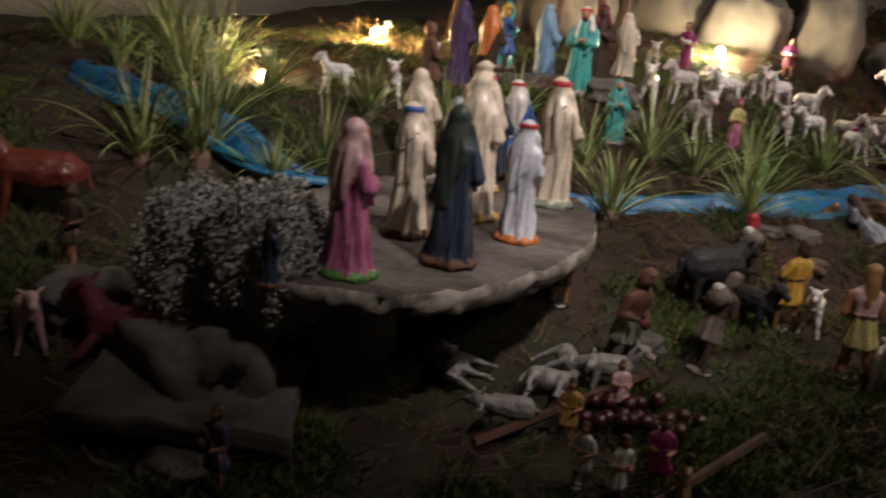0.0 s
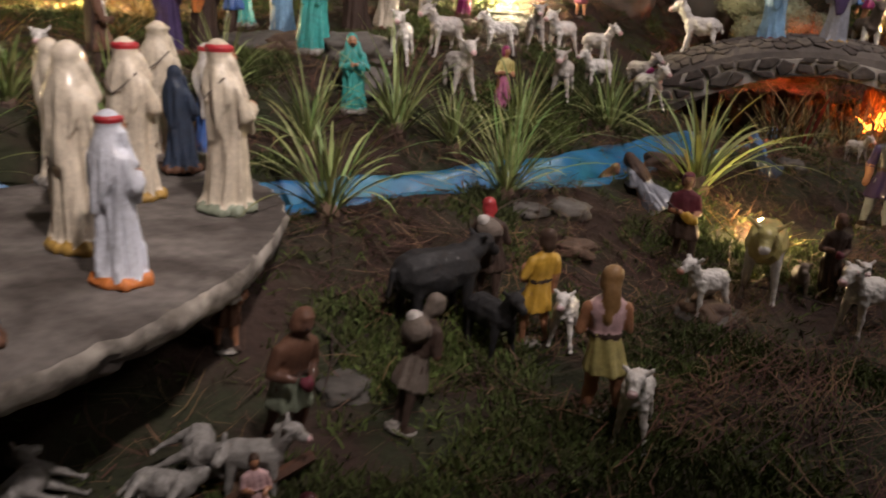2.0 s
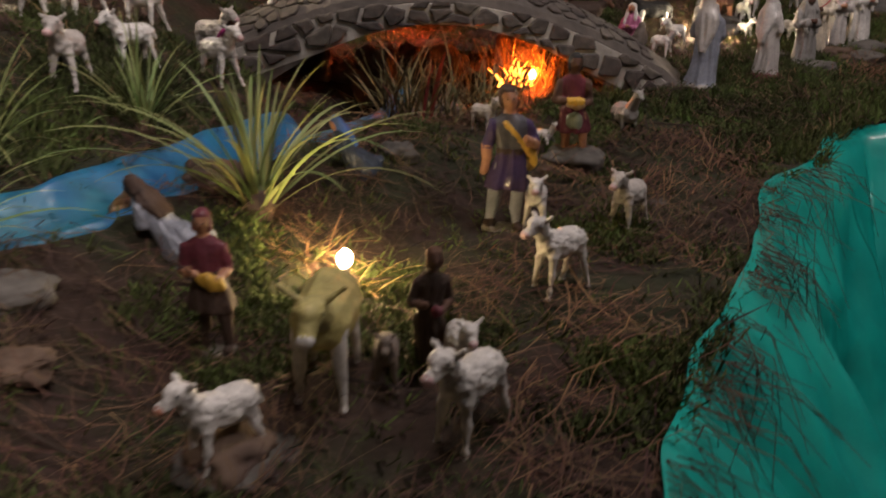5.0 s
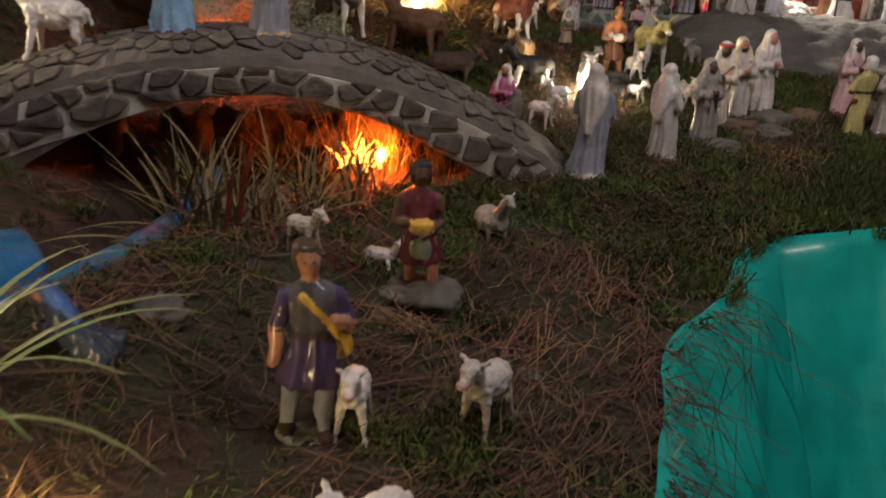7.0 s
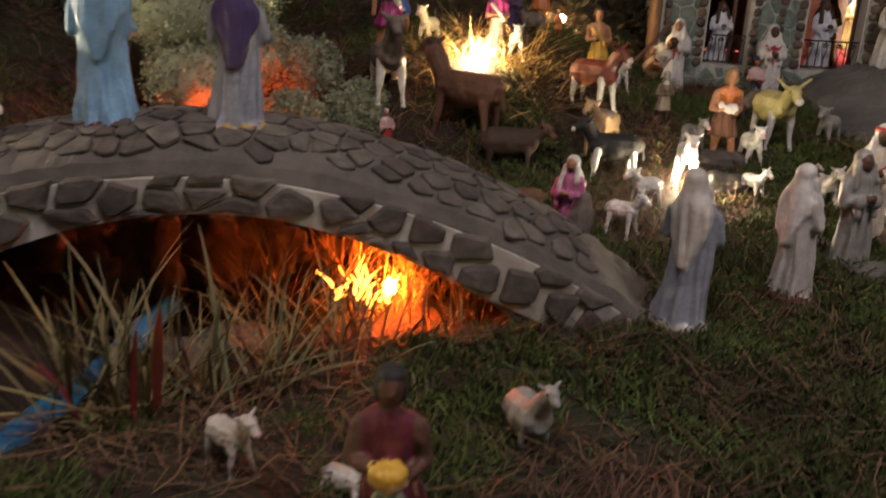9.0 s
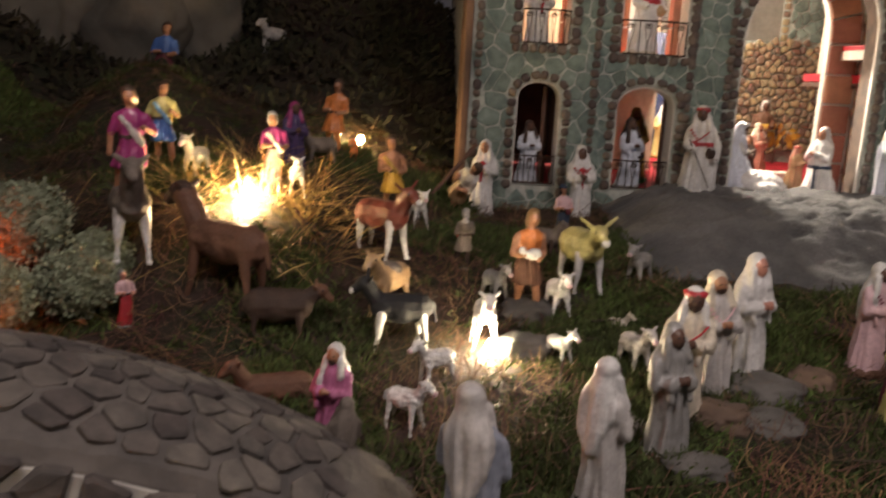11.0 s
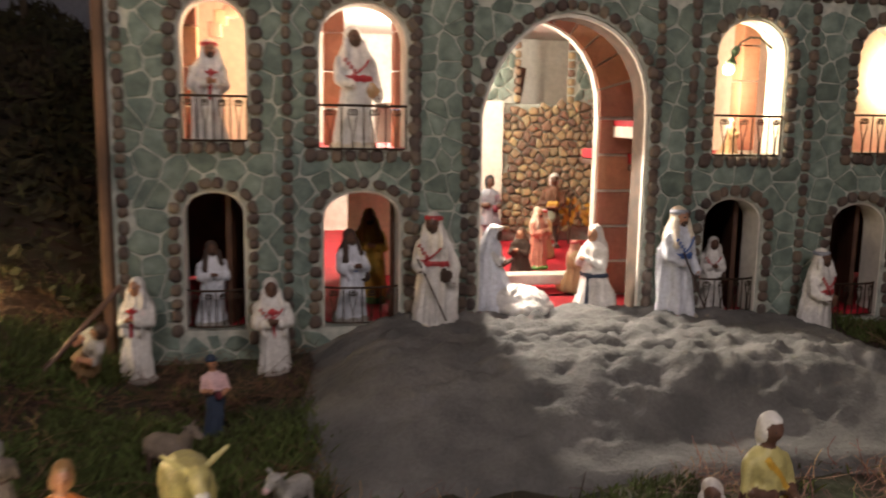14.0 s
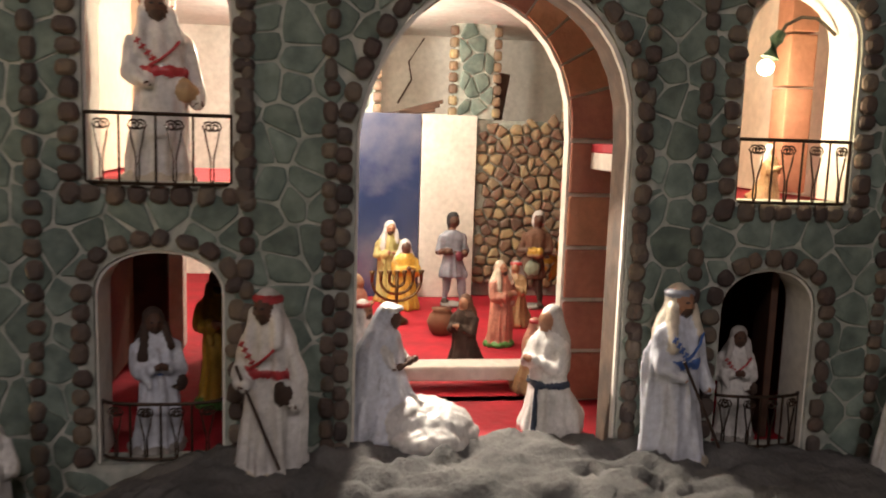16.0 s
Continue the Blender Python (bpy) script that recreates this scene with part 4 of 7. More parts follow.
class Clay:
    """Collects closed lumps with their paints, then fuses them into one sculpted mesh."""

    def __init__(self):
        self.bm, self.mats, self.thin = bmesh.new(), [], []

    def slot(self, key):
        if key not in self.mats:
            self.mats.append(key)
        return self.mats.index(key)

    def ell(self, c, r, key, m=None):
        n0 = len(self.bm.faces)
        res = bmesh.ops.create_icosphere(self.bm, subdivisions=3, radius=1)
        bmesh.ops.transform(self.bm, matrix=Matrix.Translation(c) @ (m or Matrix()) @ Matrix.Diagonal((*r, 1)), verts=res["verts"])
        self.bm.faces.ensure_lookup_table()
        k = self.slot(key)
        for f in self.bm.faces[n0:]:
            f.material_index = k

    def cap(self, p, q, r0, r1, key):
        p, q = Vector(p), Vector(q)
        d = (q - p).normalized()
        pts = [p - d * r0 * .8, p - d * r0 * .4, p, q, q + d * r1 * .4, q + d * r1 * .8]
        tube(self.bm, pts, 0, 10, taper=[r0 * .5, r0 * .88, r0, r1, r1 * .88, r1 * .5], mi=self.slot(key))

    def lathe(self, rows, key, folds=0.0, nf=9, ph=0.0):
        """rows: z, rx, ry, and the middle's y."""
        S, k = 40, self.slot(key)
        rings = []
        for z, rx, ry, oy in rows:
            ring = []
            for i in range(S):
                a = i * math.tau / S
                f = 1 + folds * (math.sin(a * nf + ph + z * 3) + .6 * math.sin(a * (nf * 2 - 3) + ph * 2 - z * 5)) * (1.15 - z)
                ring.append(self.bm.verts.new((rx * math.cos(a) * f, oy + ry * math.sin(a) * f, z)))
            rings.append(ring)
        fs_ = []
        for A, B in zip(rings, rings[1:]):
            for i in range(S):
                fs_.append(self.bm.faces.new((A[i], A[(i + 1) % S], B[(i + 1) % S], B[i])))
        fs_.append(self.bm.faces.new(list(reversed(rings[0]))))
        fs_.append(self.bm.faces.new(rings[-1]))
        for f in fs_:
            f.material_index = k

    def line(self, pts, r, key):
        self.thin.append((pts, r, key))

    def done(self, name, voxel=.013, wool=0.0, drape=0.0, lumps=0.0, sway=0.0):
        bmesh.ops.recalc_face_normals(self.bm, faces=self.bm.faces[:])
        src = bpy.data.meshes.new("src")
        self.bm.to_mesh(src)
        tree = BVHTree.FromBMesh(self.bm)
        self.bm.faces.ensure_lookup_table()
        which = [f.material_index for f in self.bm.faces]
        tmp = bpy.data.objects.new("tmp", src)
        scene.collection.objects.link(tmp)
        md = tmp.modifiers.new("fuse", "REMESH")
        md.mode, md.voxel_size = "VOXEL", voxel
        ms = tmp.modifiers.new("soft", "SMOOTH")
        ms.factor, ms.iterations = .5, 2
        bpy.context.view_layer.update()
        me = bpy.data.meshes.new_from_object(tmp.evaluated_get(bpy.context.evaluated_depsgraph_get()))
        bpy.data.objects.remove(tmp)
        bpy.data.meshes.remove(src)
        bm = bmesh.new()
        bm.from_mesh(me)
        for f in bm.faces:
            hit = tree.find_nearest(f.calc_center_median())
            f.material_index, f.smooth = (which[hit[2]] if hit[2] is not None else 0), True
        if wool:
            wk = [i for i, k in enumerate(self.mats) if k in WOOLLY]
            for v in bm.verts:
                if any(f.material_index in wk for f in v.link_faces):
                    v.co += v.normal * wool * (noise.noise(v.co * 15) + .4 * noise.noise(v.co * 28))
        if drape or lumps:
            seed = Vector((len(MESHES) * 3.7, 0, 0))
            for v in bm.verts:
                c, low = v.co, max(0.0, min(1.0, (.86 - v.co.z) * 6))
                f = noise.noise(Vector((c.x * 19, c.y * 19, c.z * 1.3)) + seed) + .35 * noise.noise(Vector((c.x * 36, c.y * 36, c.z * 2.5)) + seed)
                v.co += v.normal * (drape * f * low + lumps * noise.noise(c * 9 + seed) + .25 * lumps * noise.noise(c * 30 + seed))
        ph = 2.4 * len(MESHES)

        def lean(c):
            """A light contrapposto, so that no two figurines stand alike."""
            return Vector((c.x + sway * math.sin(c.z * 3.6 + ph) * min(1, c.z * 2), c.y + .6 * sway * math.sin(c.z * 2.7 + ph * 1.7) * min(1, c.z * 2), c.z))
        if sway:
            for v in bm.verts:
                v.co = lean(v.co)
        for pts, r, key in self.thin:
            tube(bm, [lean(Vector(p)) for p in pts], r, 6, mi=self.slot(key))
        self.bm.free()
        me.materials.clear()
        for key in self.mats:
            me.materials.append(P(key))
        bm.to_mesh(me)
        bm.free()
        me.name = name
        return me


WOOLLY = {"white", "offwhite", "bluewhite", "grey", "tan"}
MESHES = {}


def robed(robe, veil, skin="skin", base="stone", band=None, belt=None, cross=None, pose_arms=0, staff=False, sash=None, bag=None, shift=0.0):
    key = ("robed", robe, veil, skin, base, band, belt, cross, pose_arms, staff, sash, bag, shift)
    if key in MESHES:
        return MESHES[key]
    c = Clay()
    c.lathe([(0, .185, .165, 0), (.03, .195, .172, 0), (.058, .165, .145, 0)], base, .03, 5, shift)
    c.lathe([(.035, .163, .138, .005), (.12, .15, .126, 0), (.3, .132, .108, -.005), (.5, .122, .095, 0), (.62, .128, .095, .005), (.71, .142, .09, .01), (.765, .125, .08, .01), (.81, .07, .06, .008), (.84, .05, .05, 0)], robe, .11, 8, shift)
    c.ell((0, -.026, .892), (.054, .056, .070), skin)
    c.ell((0, -.052, .858), (.034, .034, .038), "hair" if pose_arms != 2 else skin)
    c.ell((0, -.082, .890), (.010, .014, .017), skin)
    c.ell((0, .020, .917), (.074, .070, .078), veil)
    for sx in (-1, 1):                                       # ends of the headcloth over the shoulders
        c.cap((sx * .066, -.02, .87), (sx * .095, -.068, .70 + .04 * math.sin(shift + sx)), .030, .026, veil)
        c.line([(sx * .012, -.081, .903), (sx * .030, -.075, .903)], .0045, "black")
    c.lathe([(.40 + .05 * math.sin(shift * 3), .035, .018, .105), (.50, .075, .026, .095), (.58, .108, .034, .085), (.66, .128, .055, .06), (.74, .132, .07, .045), (.80, .105, .07, .04), (.86, .078, .065, .028), (.93, .066, .06, .018), (.965, .045, .045, .014)], veil, .045, 5, shift + 1)
    if band:
        c.lathe([(.928, .076, .074, .016), (.936, .085, .082, .016), (.952, .083, .080, .016), (.960, .066, .064, .016)], band)
        if robe in ("cream", "ivory"):                       # cord hanging over the back
            c.line([(-.115, .06, .79), (-.06, .125, .71), (0, .140, .665), (.06, .125, .71), (.115, .06, .79)], .006, "greybrown")
    for sx in (-1, 1):
        if pose_arms == 0 or pose_arms == 2:                 # hands joined before the chest
            c.cap((sx * .125, .0, .72), (sx * .15, -.035, .57), .042, .045, robe)
            c.cap((sx * .15, -.035, .57), (sx * .055, -.122, .595), .048, .046, robe)
            c.cap((sx * .10, -.085, .56), (sx * .075, -.115, .47), .030, .018, robe)
            c.ell((sx * .02, -.152, .618), (.025, .024, .028), skin)
        else:                                                # one arm down, one forward
            down = sx == (1 if pose_arms == 1 else -1)
            e, h = ((sx * .165, .0, .55), (sx * .175, -.05, .43)) if down else ((sx * .15, -.05, .56), (sx * .07, -.14, .52))
            c.cap((sx * .125, .0, .72), e, .042, .042, robe)
            c.cap(e, h, .042, .04, robe)
            c.ell((h[0], h[1] - .012, h[2] - .012), (.024, .022, .028), skin)
    if belt:
        c.lathe([(.555, .128, .101, 0), (.562, .136, .108, 0), (.585, .136, .108, 0), (.592, .128, .101, 0)], belt)
    if cross:
        c.cap((-.055, -.105, .69), (.055, -.105, .69), .012, .012, cross)
        c.cap((0, -.112, .72), (0, -.118, .46), .013, .013, cross)
    if sash:
        c.line([(.105, -.078, .735), (.06, -.104, .68), (.0, -.116, .63), (-.06, -.112, .595)], .008, sash)
        for q in range(4):                                   # small embroidered marks
            x, z = -.105 + .022 * q, .715 - .028 * q
            c.line([(x - .016, -.093 - .004 * q, z - .008), (x + .016, -.098 - .004 * q, z + .010)], .006, sash)
            c.line([(x + .004, -.095 - .004 * q, z - .016), (x - .002, -.097 - .004 * q, z + .018)], .005, sash)
    if bag:
        c.ell((.12, -.08, .48), (.05, .035, .055), bag)
    if staff:
        c.lathe([(.08, .20, .06, .05), (.25, .195, .065, .055), (.45, .18, .065, .055), (.62, .16, .065, .05), (.74, .12, .06, .04)], robe, .10, 9, shift)
        c.line([(-.10, -.16, .62), (.17, -.15, .12)], .008, "darkbrown")
    MESHES[key] = c.done("robed_figurine", .0122, drape=.026, lumps=.004, sway=.022)
    return MESHES[key]


def person(tunic, trousers="skin", skin="skin", hair="hair", boots="darkbrown", hat=None, prop=None, sash=None, arms=0, base="stone", long=False, top=None, cape=None, sleeve=None, locks=False):
    """A shepherd or villager: tunic or dress, bare or clothed legs."""
    key = ("person", tunic, trousers, skin, hair, boots, hat, prop, sash, arms, base, long, top, cape, sleeve, locks)
    if key in MESHES:
        return MESHES[key]
    c = Clay()
    top = top or tunic
    c.lathe([(0, .13, .11, 0), (.02, .14, .12, 0), (.035, .12, .1, 0)], base)
    for sx in (-1, 1):
        fy = -.055 if sx > 0 else .04
        c.cap((sx * .06, 0, .46), (sx * .072, fy * .8, .26), .060, .046, trousers)
        c.cap((sx * .072, fy * .8, .26), (sx * .085, fy + .015, .075), .044, .029, trousers)
        c.ell((sx * .07, fy * .9 + .012, .19), (.036, .036, .07), trousers)
        c.ell((sx * .09, fy - .022, .045), (.034, .062, .026), boots)
    if long:
        c.lathe([(.05, .135, .115, 0), (.2, .125, .105, 0), (.42, .11, .09, 0), (.56, .095, .075, 0)], tunic, .06, 7)
    else:
        c.lathe([(.31, .150, .122, 0), (.36, .146, .116, 0), (.44, .126, .102, 0), (.52, .104, .084, 0), (.58, .094, .074, 0)], tunic, .10, 8)
    c.lathe([(.53, .095, .072, 0), (.62, .105, .078, 0), (.72, .125, .08, .005), (.77, .115, .07, .008), (.805, .06, .05, .005)], top, .02, 6)
    c.lathe([(.555, .100, .079, 0), (.562, .106, .084, 0), (.58, .106, .084, 0), (.587, .099, .078, 0)], "darkbrown")
    c.cap((0, 0, .79), (0, -.01, .86), .036, .034, skin)
    c.ell((0, -.018, .905), (.052, .058, .068), skin)
    c.ell((0, -.075, .898), (.010, .014, .016), skin)
    c.ell((0, .016, .93), (.068, .066, .068), hair)
    c.ell((0, .04, .875), (.06, .045, .075), hair)
    for sx in (-1, 1):
        c.ell((sx * .05, .005, .89), (.022, .04, .055), hair)
    c.ell((0, -.024, .957), (.050, .034, .024), hair)
    for sx in (-1, 1):                                       # painted eyes
        c.line([(sx * .010, -.069, .909), (sx * .024, -.065, .909)], .004, "black")
    if hat:
        c.lathe([(.945, .095, .09, .0), (.955, .10, .095, .0), (.965, .06, .06, .0), (.995, .05, .05, .005), (1.01, .025, .025, .005)], hat)
    if arms == 0:
        a = {-1: ((-.16, -.02, .58), (-.06, -.13, .60)), 1: ((.16, -.01, .58), (.07, -.14, .56))}
    elif arms == 1:
        a = {-1: ((-.17, .0, .60), (-.18, -.03, .44)), 1: ((.18, -.02, .60), (.09, -.12, .66))}
    else:
        a = {-1: ((-.19, -.03, .68), (-.15, -.08, .86)), 1: ((.17, .0, .58), (.13, -.08, .46))}
    for sx in (-1, 1):
        e, h = a[sx]
        c.cap((sx * .118, .0, .735), e, .042, .034, sleeve or top)
        c.cap(e, h, .032, .026, skin)
        c.ell((h[0], h[1], h[2]), (.028, .028, .03), skin)
    if locks:
        c.ell((0, .062, .80), (.06, .036, .11), hair)
        c.ell((.02, .06, .70), (.04, .03, .07), hair)
    if sash:
        c.cap((-.10, -.06, .74), (.09, -.085, .52), .022, .022, sash)
    if cape:
        c.lathe([(.3, .12, .03, .085), (.5, .125, .04, .075), (.7, .13, .05, .05), (.78, .09, .05, .03)], cape, .05, 5)
    if prop == "fruit":
        c.ell((0, -.108, .42), (.075, .03, .075), "greengrey")
        c.ell((0, -.15, .56), (.09, .06, .03), "tan")
        for i in range(7):
            c.ell((.055 * math.cos(i * .9), -.15 + .035 * math.sin(i * .9), .60), (.033, .033, .033), "yellow")
    elif prop == "guitar":
        c.ell((.04, -.14, .54), (.10, .035, .065), "yellow", Matrix.Rotation(.5, 4, "Y"))
        c.cap((-.03, -.13, .58), (-.19, -.12, .68), .014, .012, "darkbrown")
    elif prop == "jar":
        c.ell((.03, -.14, .55), (.05, .045, .055), "wine")
    elif prop == "lamb":
        c.ell((0, -.13, .60), (.09, .045, .05), "white")
        c.ell((-.10, -.13, .64), (.035, .03, .03), "white")
    elif prop == "bag":
        c.ell((.14, .0, .50), (.05, .05, .085), "yellow")
        c.cap((.13, -.05, .55), (-.05, -.075, .76), .018, .018, "yellow")
    elif prop == "bundle":
        c.ell((0, .10, .72), (.13, .08, .10), "greybrown")
        c.ell((.05, .12, .80), (.06, .05, .05), "offwhite")
    elif prop == "staff":
        c.line([(-.17, -.08, .02), (-.17, -.07, .95)], .009, "darkbrown")
    bmesh.ops.scale(c.bm, vec=(.95, .96, 1), verts=c.bm.verts[:])
    MESHES[key] = c.done("villager_figurine", .0118, drape=.016, lumps=.008, sway=.032)
    return MESHES[key]


def kneeling(robe, veil, skin="skin", band=None, trim=None, base="stone"):
    key = ("kneel", robe, veil, skin, band, trim, base)
    if key in MESHES:
        return MESHES[key]
    c = Clay()
    c.lathe([(0, .23, .26, .06), (.05, .24, .27, .06), (.16, .21, .24, .06), (.30, .17, .18, .03), (.42, .15, .13, .0), (.6, .165, .12, .0), (.72, .16, .11, .0), (.79, .09, .08, 0)], robe, .05, 7)
    c.ell((0, .25, .09), (.13, .14, .085), robe)
    c.ell((0, -.03, .87), (.066, .07, .085), skin)
    c.ell((0, .02, .90), (.085, .085, .095), veil)
    c.lathe([(.48, .13, .05, .10), (.62, .155, .07, .08), (.74, .15, .09, .05), (.84, .10, .085, .03), (.93, .08, .075, .02)], veil, .04, 5)
    for sx in (-1, 1):
        c.cap((sx * .14, 0, .68), (sx * .16, -.08, .52), .055, .05, robe)
        c.cap((sx * .16, -.08, .52), (sx * .03, -.19, .60), .048, .04, robe)
        c.ell((sx * .018, -.215, .61), (.028, .03, .032), skin)
    if band:
        c.lathe([(.925, .086, .084, .014), (.934, .093, .09, .014), (.955, .09, .088, .014), (.962, .074, .074, .014)], band)
    if trim:
        c.lathe([(.385, .168, .15, .0), (.392, .178, .158, .0), (.41, .174, .154, .0), (.417, .164, .146, .0)], trim)
        c.cap((.04, -.16, .40), (.07, -.20, .06), .014, .014, trim)
    MESHES[key] = c.done("kneeling_figurine", .016, drape=.02, lumps=.003)
    return MESHES[key]


def bride():
    """A doll in a wide gown under a long veil."""
    c = Clay()
    c.lathe([(0, .34, .34, .05), (.06, .35, .35, .05), (.2, .27, .27, .04), (.36, .18, .17, .0), (.5, .12, .10, .0), (.66, .13, .095, .0), (.76, .10, .08, 0), (.8, .05, .05, 0)], "bluewhite", .05, 9)
    for k in range(7):
        a = -1.0 + k / 3
        c.ell((.30 * math.sin(a), -.14 - .36 * math.cos(a), .08 + .02 * math.sin(k * 2.3)), (.15, .20, .09 + .02 * (k % 2)), "white")
    c.ell((0, -.26, .14), (.30, .40, .18), "white")
    c.ell((0, -.02, .88), (.062, .066, .078), "skindark")
    c.ell((0, .015, .90), (.07, .07, .078), "hair")
    c.lathe([(.0, .42, .34, .22), (.2, .37, .29, .20), (.45, .27, .20, .15), (.7, .19, .13, .09), (.85, .12, .095, .05), (.95, .085, .08, .02), (1.0, .04, .04, .01)], "bluewhite", .035, 7)
    for k in range(9):
        a = k * math.tau / 9
        c.ell((.072 * math.cos(a), -.01 + .072 * math.sin(a), .965), (.022, .022, .022), "white")
    for sx in (-1, 1):
        c.cap((sx * .11, 0, .68), (sx * .13, -.10, .54), .035, .03, "white")
        c.cap((sx * .13, -.10, .54), (sx * .03, -.20, .60), .028, .024, "skindark")
    return c.done("bride_doll", .014, drape=.016, lumps=.004)


def beast(body, leg=None, face=None, length=.62, thick=.19, legl=.42, neck=.30, head=.17, ears=.10, tail=.25, horns=False, nose=None, wool=0.0, down=0.0, lie=False, saddle=None, splay=.03):
    """A four-legged figurine, about one unit tall, facing -y. down: how far the head is lowered."""
    leg, face = leg or body, face or body
    key = ("beast", body, leg, face, length, thick, legl, neck, head, ears, tail, horns, nose, wool, down, lie, saddle, splay)
    if key in MESHES:
        return MESHES[key]
    c = Clay()
    ll = legl if not lie else .06
    bz = ll + thick * .8
    c.cap((0, -length * .34, bz + .02), (0, length * .34, bz), thick * .92, thick, body)
    c.ell((0, length * .02, bz - .02), (thick * 1.02, length * .34, thick * .98), body)
    for sx in (-1, 1):
        for sy, off in ((-1, -.05), (1, .05)):
            y0 = sy * length * .36
            if lie:
                c.cap((sx * thick * .8, y0, bz - .05), (sx * (thick + .10), y0 + off * 2, .04), .06, .04, leg)
            else:
                fx, step = sx * (thick * .60 + splay), off * (1 if sx > 0 else -1) + sy * splay
                kx, ky = sx * (thick * .60 + splay * .5), y0 + step * .35 + (.03 if sy > 0 else -.01)
                c.cap((sx * thick * .55, y0, bz - .03), (kx, ky, ll * .52), .072, .038, leg)
                c.cap((kx, ky, ll * .52), (fx, y0 + step, .035), .035, .027, leg)
                c.ell((fx, y0 + step - .012, .024), (.036, .048, .026), leg)
    n0 = Vector((0, -length * .40, bz + thick * .35))
    n1 = n0 + Vector((0, -neck * (.55 + .3 * down), neck * (.85 - 1.3 * down)))
    c.cap(n0, n1, thick * .62, head * .62, body)
    h1 = n1 + Vector((0, -head * 1.05, -head * (.45 + .4 * down)))
    c.ell(n1 + Vector((0, -head * .15, head * .05)), (head * .58, head * .75, head * .60), face)
    c.cap(n1 + Vector((0, -head * .3, 0)), h1, head * .46, head * .34, face)
    if nose:
        c.ell(h1 + Vector((0, -head * .12, -head * .03)), (head * .36, head * .25, head * .30), nose)
    for sx in (-1, 1):
        e0 = n1 + Vector((sx * head * .45, head * .15, head * .35))
        c.cap(e0, e0 + Vector((sx * ears * .75, ears * .1, ears * .55)), .032, .02, face)
        c.ell(n1 + Vector((sx * head * .5, -head * .45, head * .15)), (.016, .016, .018), "black")
        if horns:
            c.cap(e0 + Vector((-sx * .02, 0, .04)), e0 + Vector((sx * .05, -.03, .20)), .028, .014, "offwhite")
    t0 = Vector((0, length * .34 + thick * .9, bz + thick * .3))
    c.cap(t0, t0 + Vector((0, .05, -tail)), .032, .024, body)
    if saddle:
        c.ell((0, 0, bz + thick * .6), (thick * .9, length * .25, thick * .6), saddle)
    MESHES[key] = c.done("animal_figurine", .015, wool, lumps=.012)
    return MESHES[key]


def stand(mesh, name, x, y, h, rz, label, category="figurine", z=None, group="", tilt=(0, 0), sink=.006):
    ob = new(name, mesh)
    zz = drop(x, y) - sink + .006 if z is None else z
    ob.matrix_world = pose(x, y, zz, tilt[0], tilt[1], rz) @ Matrix.Diagonal((h, h, h, 1))
    return tagged(ob, label, category, group)


def lamb(x, y, h, rz, body="white", label="white painted lamb figurine standing in the moss", z=None, **kw):
    a = dict(length=.58, thick=.175, legl=.45, neck=.27, head=.175, ears=.11, tail=.16, wool=.018, nose="pinkpale", splay=.075)
    a.update(kw)
    return stand(beast(body, **a), "sheep_figurine", x, y, h, rz, label, "sheep", z, "flock of toy sheep")


SLAB = .690
# robed group on the slab, seen from behind
g = "robed figurines on the slab"
stand(robed("pink", "pinkpale", base="green", shift=.4), "robed_figurine", -.544, 1.222, .232, 165, "pink robed figurine with pale pink veil on a green base", z=SLAB, group=g)
stand(robed("ivory", "ivory", base="brown", band="blue", shift=1.1), "robed_figurine", -.651, 1.475, .236, 170, "cream robed figurine with a blue headband", z=SLAB, group=g)
stand(robed("navy", "darkgreen", "skindark", base="brown", shift=2), "robed_figurine", -.500, 1.405, .252, 172, "dark navy robed figurine with a dark green veil", z=SLAB, group=g)
stand(robed("bluewhite", "bluewhite", base="orange", band="red", shift=.8), "robed_figurine", -.518, 1.632, .222, 168, "white robed figurine with red headband on an orange base", z=SLAB, group=g)
stand(robed("cream", "cream", base="greengrey", band="red", shift=.1), "robed_figurine", -.650, 1.972, .282, 160, "tall cream robed figurine with a red headband and cord", z=SLAB, group=g)
stand(robed("ivory", "ivory", base="gold", shift=2.2), "robed_figurine", -.668, 1.700, .288, 175, "tall ivory robed figurine on a golden base", z=SLAB, group=g)
stand(robed("ivory", "ivory", base="gold", band="red", shift=2.9), "robed_figurine", -.825, 1.935, .275, 185, "tall ivory robed figurine with a red headband", z=SLAB, group=g)
stand(robed("ivory", "ivory", base="stone", shift=.4), "robed_figurine", -1.00, 1.93, .262, 190, "ivory robed figurine with a long veil", z=.688, group=g)
stand(robed("cream", "ivory", base="stone", band="cream", shift=1.4), "robed_figurine", -.99, 2.16, .275, 200, "ivory robed figurine with arms spread", z=.700, group=g)
stand(robed("blue", "white", "skindark", base="stone", band="red", shift=1.4), "robed_figurine", -.93, 2.24, .235, 185, "blue robed figurine with white headcloth and red band", z=.700, group=g)
stand(robed("navy", "navy", "skindark", base="brown", shift=.2), "robed_figurine", -.90, 2.12, .205, 185, "dark blue veiled figurine", z=.695, group=g)
stand(robed("purple", "bluegrey", "skin", base="brown", shift=.6), "robed_figurine", -.800, 1.80, .222, 180, "grey purple veiled figurine", z=SLAB, group=g)

